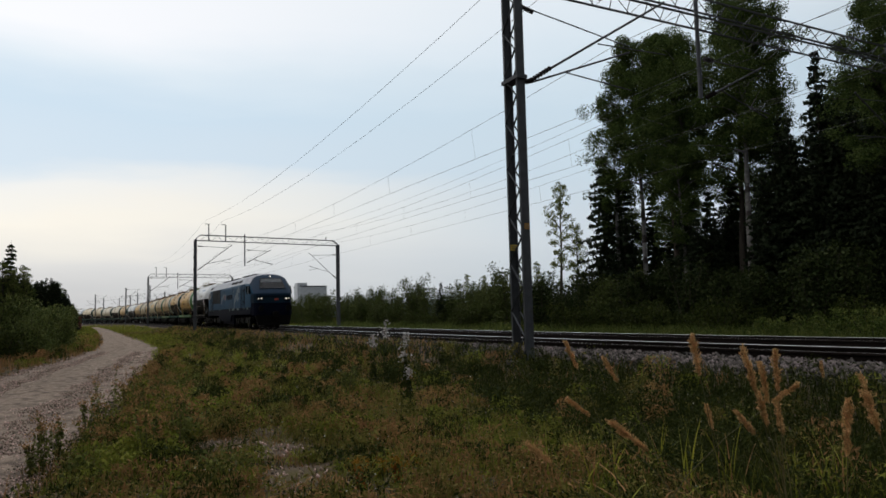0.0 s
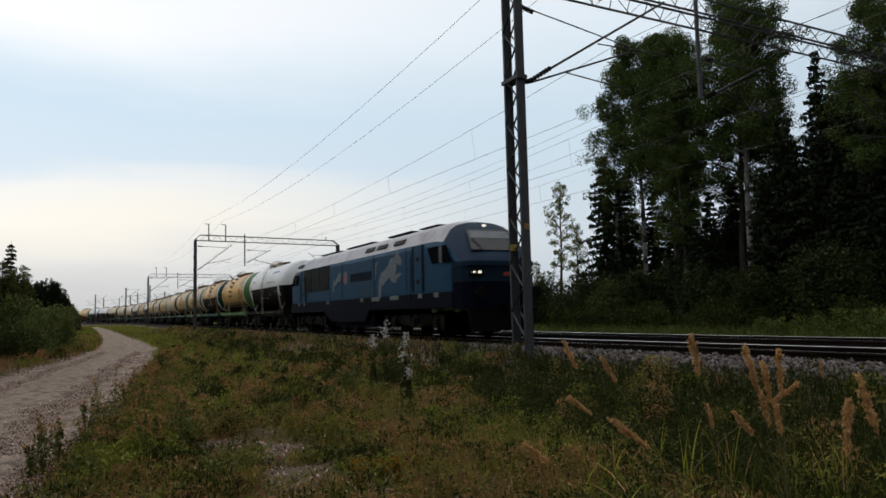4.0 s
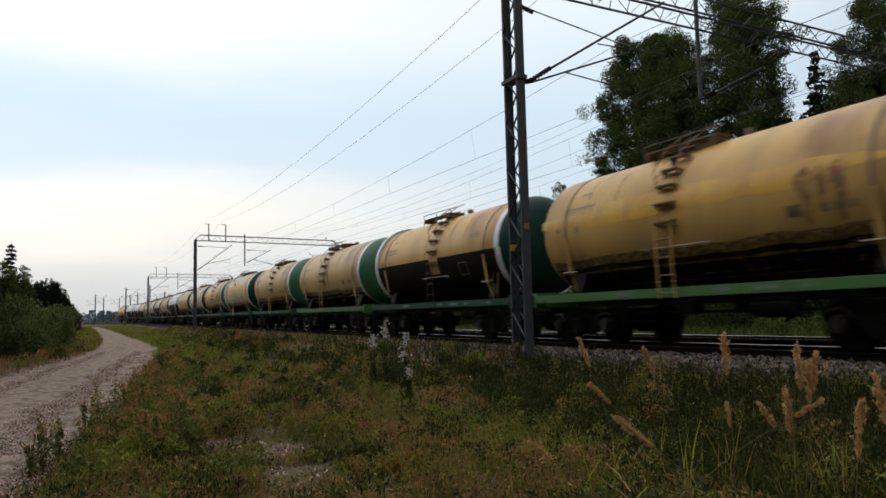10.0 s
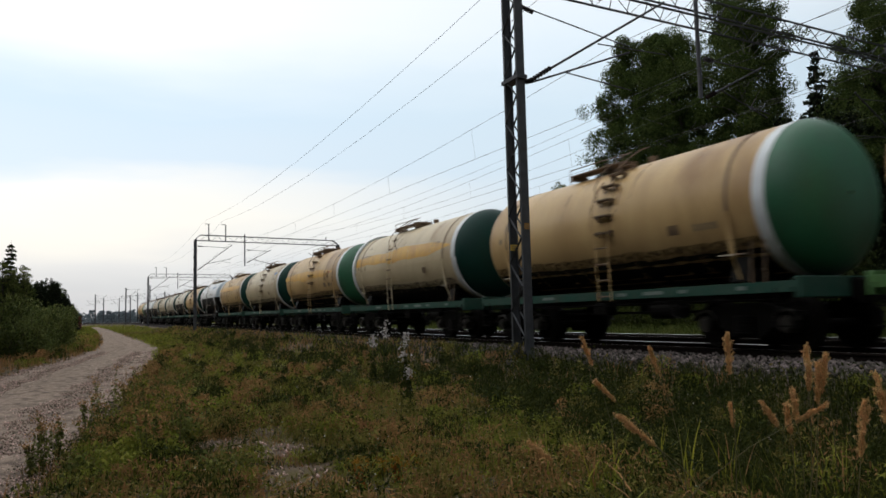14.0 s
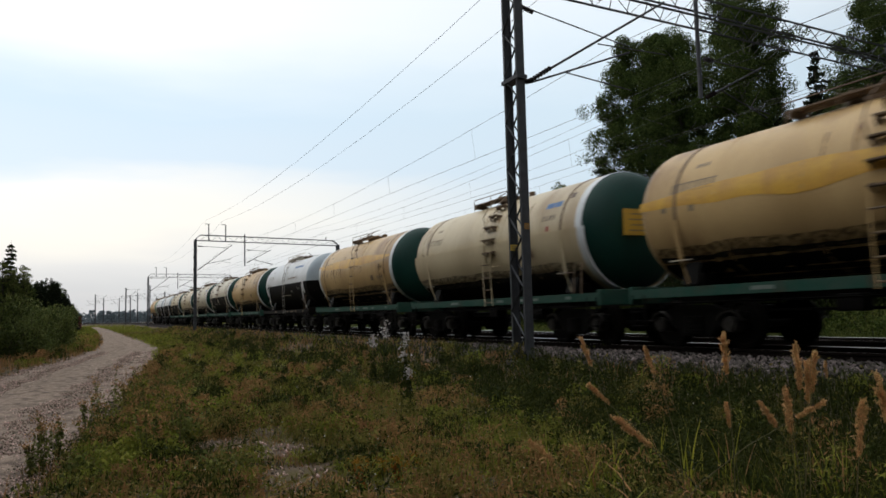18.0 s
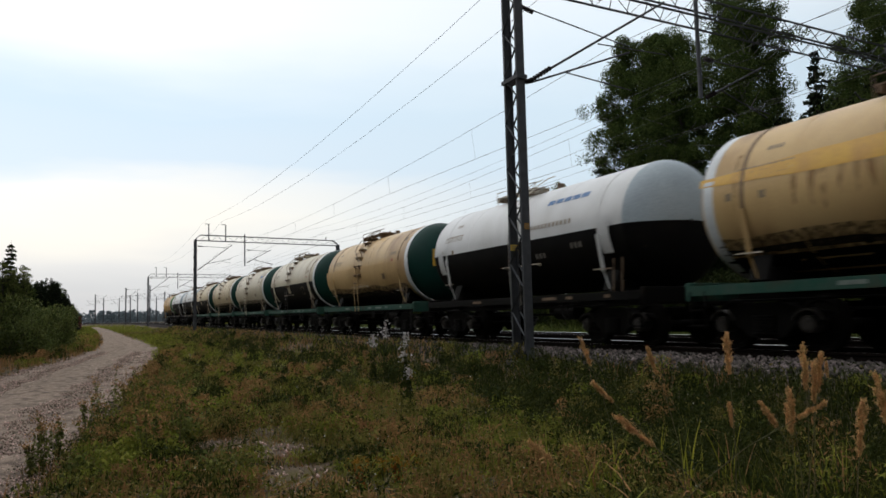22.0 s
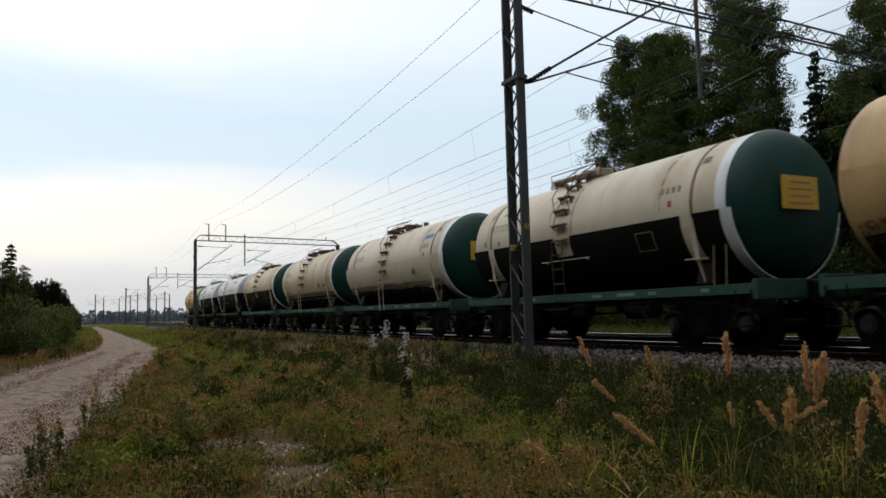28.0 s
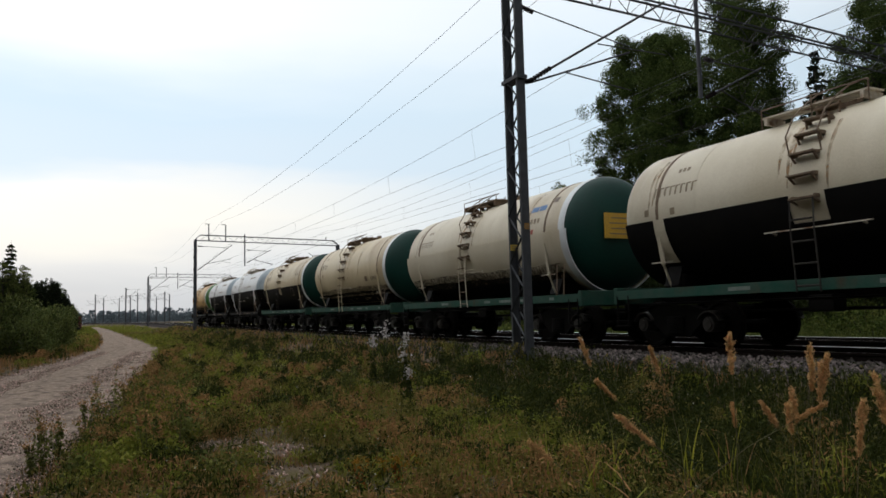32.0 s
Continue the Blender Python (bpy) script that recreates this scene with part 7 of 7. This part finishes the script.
    # tussocks: clumps of leaves with a shape and a colour of their own
    groups = {"weed": [], "grass": [], "freshgrass": [], "drygrass": []}
    m = 2600
    r = 4.5 + 45 * rng.random(m) ** 1.5
    az = np.radians(rng.uniform(-4, 60, m))
    x, y = r * np.sin(az), r * np.cos(az)
    d = x - np.interp(y, LY, LX)
    edge = np.abs(x - np.interp(y, ROAD_Y, ROAD_X)) - np.interp(y, HALF_Y, HALF_W) - 0.2
    worn = stony(x, y)
    for k in range(m):
        if edge[k] < 0.1 or d[k] > -3.3 or worn[k] > 0.25:
            continue
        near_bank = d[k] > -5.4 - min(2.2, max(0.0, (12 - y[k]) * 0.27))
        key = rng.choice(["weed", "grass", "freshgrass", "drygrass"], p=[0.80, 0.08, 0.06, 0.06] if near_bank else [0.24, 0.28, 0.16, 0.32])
        rad, hh = rng.uniform(0.12, 0.46), rng.uniform(0.10, 0.42) * (1.3 if near_bank else 1.0)
        q = int(50 + 420 * rad)
        u = rng.random(q)
        a, rr = rng.uniform(0, 6.283, q), rad * np.sqrt(rng.random(q)) * (1.1 - 0.6 * u)
        groups[key].append((np.stack([x[k] + rr * np.cos(a), y[k] + rr * np.sin(a), np.full(q, fast_ground(x[k:k + 1], y[k:k + 1])[0]) + 0.02 + u * hh], -1), np.full(q, 0.045 + 0.0024 * r[k])))
    for key, label in (("weed", "dark green leafy tussocks"), ("grass", "olive tussocks of meadow weeds"), ("freshgrass", "fresh yellow-green tussocks"), ("drygrass", "withered brown tussocks")):
        v, f = leaf_cards(np.concatenate([g[0] for g in groups[key]]), np.concatenate([g[1] for g in groups[key]]), rng, -0.75, 0.22)
        ob = new("tussocks", raw_mesh("tussocks", v, f, M[key]))
        tagged(ob, label, "weeds", kind="stuff")
    # stones and grit on the bare patch
    n = 5200
    x, y = rng.uniform(0.2, 4.2, n), rng.uniform(5.5, 12.5, n)
    keep = stony(x, y) > 0.3
    keep &= rng.random(n) < 0.5
    x, y = x[keep], y[keep]
    ob = new("field_stones", stones("field_stones", len(x), np.stack([x, y, fast_ground(x, y) + 0.01], -1), 0.019, M["pebble"]))
    tagged(ob, "small grey stones on the bare patch of ground", "gravel", kind="stuff")
    # specks of pale flowers and fallen leaves
    n = 2600
    r = 5 + 30 * rng.random(n) ** 1.4
    az = np.radians(rng.uniform(0, 60, n))
    x, y = r * np.sin(az), r * np.cos(az)
    keep = (x - np.interp(y, LY, LX) < -4.2) & (np.abs(x - np.interp(y, ROAD_Y, ROAD_X)) > 2.3) & (lumps(x, y, 1.1, 51) > 0.45)
    x, y, r = x[keep], y[keep], r[keep]
    v, f = leaf_cards(np.stack([x, y, fast_ground(x, y) + rng.uniform(0.05, 0.3, len(x))], -1), 0.012 + 0.0011 * r, rng)
    ob = new("small_flowers", raw_mesh("small_flowers", v, f, M["flower"]))
    tagged(ob, "tiny pale flowers scattered in the grass", "flowers", kind="stuff")


build_grass()

REEDS = []


def reed(x, y, h, lean, turn, plume=0.30, leaves=3, seed=0):
    """A reed grass: bent stem, feathery plume, long leaves."""
    rng = np.random.default_rng(seed + 100)
    t = thing("reed_grass", pose(x, y, ground_z(x, y) - 0.03, 0, 0, turn), "dry reed grass with a feathery tan plume", "reed", "reeds in the foreground")
    h = h - 0.86 - ground_z(x, y) + 0.03
    pts = [Vector((lean * h * (k / 5) ** 2, 0, h * (k / 5) * (1 - 0.12 * lean * (k / 5)))) for k in range(6)]
    part("stem", tapered(bmesh.new(), pts, 0.0045, 0.002, 5), M["stem"], t)
    d = (pts[5] - pts[4]).normalized()
    sprigs = int(95 * plume / 0.3)
    su = np.sort(rng.random(sprigs))
    q, ax = 16, np.array(d)
    side = rng.normal(0, 1, (sprigs, 3))
    side -= (side @ ax)[:, None] * ax
    side /= np.linalg.norm(side, axis=1, keepdims=True)
    ln = plume * (0.075 + 0.13 * np.sin(np.clip(su * 0.8 + 0.14, 0, 1) * math.pi)) * rng.uniform(0.6, 1.3, sprigs)
    way = ax * 0.9 + side * rng.uniform(0.15, 0.66, (sprigs, 1))
    start = np.array(pts[5]) + ax[None] * ((su * 0.92 - 0.4) * plume)[:, None]
    f = rng.random((sprigs, q, 1))
    c = (start[:, None] + way[:, None] * ln[:, None, None] * f + rng.normal(0, 0.0035, (sprigs, q, 3))).reshape(-1, 3)
    v, f = leaf_cards(c, 0.019, rng, -0.8, 0.26)
    part("plume", raw_mesh("plume", v, f, M["plume"]), None, t, "feathery tan plume")
    for k in range(leaves):
        z0 = h * rng.uniform(0.05, 0.4)
        a = rng.uniform(0, 6.283)
        ln = rng.uniform(0.3, 0.6)
        bm = bmesh.new()
        rings = []
        for q in range(5):
            s = q / 4
            c = Vector((math.cos(a) * ln * s, math.sin(a) * ln * s, z0 + ln * (0.9 * s - 0.75 * s * s)))
            e = Vector((-math.sin(a), math.cos(a), 0)) * 0.007 * (1 - s * 0.9)
            rings.append([c - e, c + e])
        loft(bm, rings, closed=False, cap=False)
        part("leaf", bm, M["freshgrass"] if k % 2 else M["drygrass"], t)
    REEDS.append(t)
    return t


for _k, (_x, _y, _h, _l, _t, _p, _w) in enumerate([
        (3.28, 4.04, 1.34, 0.22, 144, 0.21, 0.5),
        (3.54, 3.83, 1.25, 0.3, 141, 0.2, 1.6),
        (3.31, 3.2, 1.33, 0.09, 136, 0.25, 1),
        (3.37, 2.83, 1.28, 0.11, 132, 0.25, 1.6),
        (3.44, 2.9, 1.24, 0.0, -50, 0.24, 1.2),
        (3.4, 2.8, 1.07, 0.11, 131, 0.21, 0.9),
        (2.85, 3.44, 1.24, 0.62, -50, 0.17, 0.8),
        (3.54, 2.64, 1.03, 0.39, 132, 0.16, 0.9),
        (3.47, 2.87, 0.99, 0.05, 130, 0.18, 0.4),
        (3.49, 3.29, 0.97, 0.12, 135, 0.15, 0.9),
        (3.53, 3.6, 1.07, 0.62, 143, 0.2, 1),
        (3.44, 3.11, 0.95, 0.62, 140, 0.3, 0.2),
        (3.37, 2.51, 0.99, 0.04, -54, 0.29, 0.4),
        (3.54, 2.27, 1.12, 0.12, 125, 0.29, 0.4),
        (3.06, 3.73, 0.79, 0.62, 147, 0.2, 0.2),
        (5.99, 4.51, 1.05, 0.05, 127, 0.15, 0.3),
        (3.42, 2.84, 1.20, 0.08, 130, 0.22, 1.5),
]):
    _o = reed(_x, _y, _h, _l, _t, _p, 4, _k)
    REEDS[-1] = (_o, _x, _y, _t, _w)


def fireweed(x, y, h, seed):
    """A tall stalk gone to seed: narrow leaves below, white fluff above."""
    rng = np.random.default_rng(seed)
    t = thing("fireweed", pose(x, y, ground_z(x, y) - 0.03), "tall fireweed gone to white seed fluff", "wildflower", "fireweeds in the meadow")
    part("stem", tapered(bmesh.new(), [(0, 0, 0), (0.02, 0.01, h * 0.5), (0.0, 0.03, h)], 0.008, 0.003, 5), M["stem"], t)
    n = 105
    u = rng.random(n) ** 0.7
    c = np.stack([rng.normal(0, 1, n) * 0.036 * (1.15 - u), rng.normal(0, 1, n) * 0.042 * (1.15 - u), h * (0.80 + 0.22 * u)], -1)
    c += np.where(rng.random((n, 1)) < 0.3, rng.normal(0, 0.06, (n, 3)), 0)
    v, f = leaf_cards(c, 0.055, rng, 0, 0.5)
    tagged(part("seed_fluff", raw_mesh("seed_fluff", v, f, M["fluff"]), None, t, "white tufts of seed fluff"), kind="stuff")
    n = 170
    u, a = rng.random(n), rng.uniform(0, 6.283, n)
    c = np.stack([np.cos(a) * 0.09 * (1.2 - u), np.sin(a) * 0.09 * (1.2 - u), h * (0.05 + 0.6 * u)], -1)
    v, f = leaf_cards(c, 0.14, rng, 0.2, 0.2)
    tagged(part("foliage", raw_mesh("foliage", v, f, M["weed"]), None, t), kind="stuff")


for _k, (_x, _y, _h) in enumerate([(5.88, 15.0, 1.60), (6.18, 14.6, 1.38), (5.68, 15.2, 1.32), (5.95, 13.9, 0.72), (6.45, 15.3, 0.9)]):
    fireweed(_x, _y, _h, 60 + _k)


def tall_weed(x, y, h, seed, leaf="weed", tip="drygrass"):
    """A branching weed such as tansy or mugwort."""
    rng = np.random.default_rng(seed)
    t = thing("tall_weed", pose(x, y, ground_z(x, y) - 0.03), "branching green weed with brown seed heads", "weed", "tall weeds by the road")
    bm = bmesh.new()
    cs, tips = [], []
    for k in range(4):
        a, l = rng.uniform(0, 6.283), rng.uniform(0.1, 0.3) * h
        hh = h * rng.uniform(0.7, 1.05)
        p2 = Vector((math.cos(a) * l, math.sin(a) * l, hh))
        tapered(bm, [(0, 0, 0), p2 * 0.55, p2], 0.006, 0.002, 4)
        m = 52
        f = rng.uniform(0.08, 0.95, m)[:, None]
        cs.append(np.array(p2) * f + rng.normal(0, 1, (m, 3)) * 0.06 * h * (1.15 - f))
        tips.append(np.array(p2) + rng.normal(0, 1, (40, 3)) * np.array([0.035, 0.035, 0.025]))
    part("stem", bm, M["stem"], t)
    v, f = leaf_cards(np.concatenate(cs), 0.065, rng, 0.2, 0.36)
    tagged(part("foliage", raw_mesh("foliage", v, f, M[leaf]), None, t), kind="stuff")
    v, f = leaf_cards(np.concatenate(tips), 0.022, rng, 0, 0.8)
    tagged(part("seed_head", raw_mesh("seed_head", v, f, M[tip]), None, t), kind="stuff")


_rng = random.Random(12)
for _k in range(30):
    _y = 8.5 + 9 * _rng.random()
    _x = road_x(_y) + 2.5 + 1.0 * _rng.random()
    tall_weed(_x, _y, 0.35 + 0.5 * _rng.random(), 300 + _k, "roadweed" if _k % 3 == 0 else ("grass" if _k % 3 == 1 else "freshgrass"), "drygrass")
for _k, (_x, _y, _h) in enumerate([(0.42, 12.0, 1.0), (0.1, 11.2, 0.85), (0.25, 10.6, 0.8), (-0.35, 9.6, 0.62), (0.95, 12.8, 0.75), (4.75, 14.2, 0.95), (5.0, 14.6, 0.85), (3.9, 12.5, 0.6), (-0.45, 9.4, 0.5), (-0.2, 10.1, 0.55)]):
    tall_weed(_x, _y, _h, 400 + _k, "roadweed")
for _k, (_x, _y) in enumerate([(2.62, 6.9), (2.75, 6.75), (2.5, 7.05), (2.86, 7.0), (2.4, 6.8), (2.98, 6.85)]):
    tall_weed(_x, _y, 0.26, 450 + _k, ("yellowgreen", "redleaf", "yellowgreen")[_k % 3], "yellowleaf")


def low_bush(x, y, w, h, leaf, seed):
    """A rounded clump of broad-leaved weeds with its leaves in tiers."""
    rng = np.random.default_rng(seed)
    t = thing("weed_clump", pose(x, y, ground_z(x, y) - 0.02), {"weed": "dark green clump of broad-leaved weeds", "drygrass": "withered brown clump of weeds", "freshgrass": "fresh green clump of weeds", "grass": "olive clump of meadow weeds", "roadweed": "leafy green clump of weeds by the road"}[leaf], "weed", "weed clumps in the meadow")
    bm = bmesh.new()
    cs = []
    for k in range(9):
        a, r = rng.uniform(0, 6.283), w * rng.uniform(0.2, 0.9)
        hh = h * rng.uniform(0.55, 1.1) * (1.15 - 0.5 * r / w)
        p = Vector((math.cos(a) * r, math.sin(a) * r, hh))
        tapered(bm, [(p.x * 0.2, p.y * 0.2, 0), (p.x * 0.7, p.y * 0.7, hh * 0.6), p], 0.004, 0.0015, 4)
        m = int(55 + 60 * w)
        f = rng.uniform(0.1, 1.05, m)[:, None]
        cs.append(np.array(p) * np.concatenate([f ** 0.7, f ** 0.7, f], 1) + rng.normal(0, 1, (m, 3)) * np.array([0.055, 0.055, 0.03]) * (0.5 + w))
    tagged(part("stem", bm, M["stem"], t), kind="stuff")
    v, f = leaf_cards(np.concatenate(cs), 0.05 + 0.0016 * y, rng, -0.1, 0.42)
    tagged(part("foliage", raw_mesh("foliage", v, f, M[leaf]), None, t), kind="stuff")


for _k, (_x, _y, _w, _h, _m) in enumerate([
        (4.9, 15.5, 0.7, 0.55, "weed"), (4.4, 15.0, 0.45, 0.4, "weed"), (5.3, 15.9, 0.5, 0.5, "grass"), (6.9, 11.6, 0.7, 0.5, "weed"), (7.4, 12.2, 0.6, 0.45, "weed"), (6.4, 10.4, 0.6, 0.42, "weed"),
        (6.0, 9.2, 0.5, 0.35, "weed"), (4.15, 6.6, 0.36, 0.3, "drygrass"), (4.0, 6.9, 0.4, 0.32, "weed"), (5.0, 6.3, 0.45, 0.3, "weed"), (5.6, 6.9, 0.5, 0.38, "weed"), (6.4, 6.6, 0.55, 0.4, "weed"),
        (1.0, 13.0, 0.5, 0.42, "grass"), (1.5, 13.6, 0.55, 0.4, "freshgrass"), (0.9, 11.6, 0.45, 0.42, "grass"), (1.2, 10.4, 0.4, 0.36, "freshgrass"), (0.6, 9.6, 0.4, 0.4, "grass"), (0.9, 8.6, 0.36, 0.34, "weed"),
        (0.4, 8.0, 0.34, 0.36, "freshgrass"), (2.2, 12.9, 0.5, 0.3, "weed"), (2.9, 11.9, 0.4, 0.24, "weed"), (3.5, 10.6, 0.45, 0.26, "drygrass"), (3.2, 8.8, 0.4, 0.24, "grass"), (3.7, 9.3, 0.4, 0.3, "drygrass"),
        (1.4, 7.4, 0.35, 0.26, "drygrass"), (1.0, 7.0, 0.35, 0.28, "grass"), (3.4, 7.4, 0.35, 0.28, "grass"), (4.8, 8.4, 0.4, 0.3, "freshgrass"), (5.3, 11.0, 0.5, 0.3, "freshgrass"), (4.2, 12.6, 0.5, 0.28, "drygrass"),
        (3.6, 17.5, 0.6, 0.35, "drygrass"), (5.0, 20.0, 0.8, 0.4, "drygrass"), (6.4, 22.0, 0.8, 0.4, "drygrass"), (3.0, 20.0, 0.7, 0.35, "grass"), (7.4, 17.0, 0.8, 0.45, "weed"), (8.0, 15.0, 0.7, 0.45, "weed"), (7.6, 26.0, 1.0, 0.4, "weed")]):
    low_bush(_x, _y, _w, _h, _m, 800 + _k)
_rng = random.Random(36)
for _k in range(46):
    _y = 7.5 + 13 * _rng.random()
    low_bush(road_x(_y) + 2.62 + 1.5 * _rng.random() ** 1.5, _y, 0.22 + 0.26 * _rng.random(), 0.25 + 0.35 * _rng.random(), _rng.choice(["roadweed", "roadweed", "freshgrass", "grass", "drygrass"]), 1000 + _k)
_rng = random.Random(31)
for _k in range(70):
    _y = 7 + 16 * _rng.random() ** 1.2
    _x = road_x(_y) + 2.6 + (8.6 - road_x(_y) - 2.6) * _rng.random()
    _c = _rng.choice(["weed", "weed", "drygrass", "freshgrass", "weed"])
    if float(stony(np.array([_x]), np.array([_y]))[0]) < 0.3:
        low_bush(_x, _y, 0.16 + 0.2 * _rng.random(), 0.16 + 0.22 * _rng.random(), _c, 900 + _k)


def grass_clump(x, y, h, n, seed):
    """A clump of long arching reed leaves."""
    rng = np.random.default_rng(seed)
    t = thing("reed_clump", pose(x, y, ground_z(x, y) - 0.02), "clump of long fresh green reed leaves", "reed", "reed clumps in the foreground")
    for k in range(n):
        a, ln, o = rng.uniform(0, 6.283), h * rng.uniform(0.6, 1.1), rng.normal(0, 0.05, 2)
        lean, broad = rng.uniform(0.05, 0.45), rng.uniform(0.007, 0.018)
        bm = bmesh.new()
        rings = []
        for q in range(6):
            s = q / 5
            c = Vector((o[0] + math.cos(a) * ln * lean * s * s, o[1] + math.sin(a) * ln * lean * s * s, ln * (s - 0.3 * lean * s * s)))
            b = a + 1.57 + 0.4 * s
            e = Vector((math.cos(b), math.sin(b), 0)) * broad * (1.1 - s)
            rings.append([c - e, c + e])
        loft(bm, rings, closed=False, cap=False)
        part("leaf", bm, M[("yellowgreen", "freshgrass", "freshgrass", "roadweed", "yellowgreen", "drygrass")[int(rng.integers(6))]], t)


for _k, (_x, _y, _h) in enumerate([(3.75, 5.55, 0.85), (3.9, 5.3, 0.7), (4.75, 5.0, 0.8), (4.95, 4.75, 0.75), (5.25, 4.4, 0.7), (5.65, 4.3, 0.75), (4.4, 5.6, 0.55), (6.1, 4.6, 0.7), (5.0, 5.6, 0.6), (3.2, 6.2, 0.45)]):
    grass_clump(_x, _y, _h, 8, 700 + _k)


# ---- what moves ----
SWAY = [(0, 0.0), (3, 0.2), (5.5, 0.0), (7, 2.5), (9, 6.5), (11, 7.5), (13, 8.5), (16, 8.0), (19, 7.0), (21, 8.2), (23, 7.6), (26, 8.3), (28, 8.0), (30, 8.7), (32, 8.6)]


def motions():
    times = [i * 1.0 for i in range(33)]
    for ob, q, half in TRAIN:
        walk(ob, [(t, on_line(q - travelled(t), half)) for t in times])
    # wheels roll without slipping
    ticks = [i / 15 for i in range(375)] + [25 + i / 5 for i in range(36)]
    rolled = [travelled(t) / WHEEL_R for t in ticks]
    for ob, x, y, z in WHEELS:
        walk(ob, [(t, pose(x, y, z, 0, math.degrees(a), 0)) for t, a in zip(ticks, rolled)])
    # the reeds are pushed over by the train's draught and the wind
    for k, (ob, x, y, turn, w) in enumerate(REEDS):
        rest = pose(x, y, ground_z(x, y) - 0.03, 0, 0, turn)
        rows = []
        for t, a in SWAY:
            push = Matrix.Rotation(radians(w * a + 0.5 * math.sin(1.7 * t + k)), 4, Vector((0.44, 0.90, 0)))
            rows.append((t, Matrix.Translation(rest.translation) @ push @ rest.to_3x3().to_4x4()))
        walk(ob, rows)


motions()
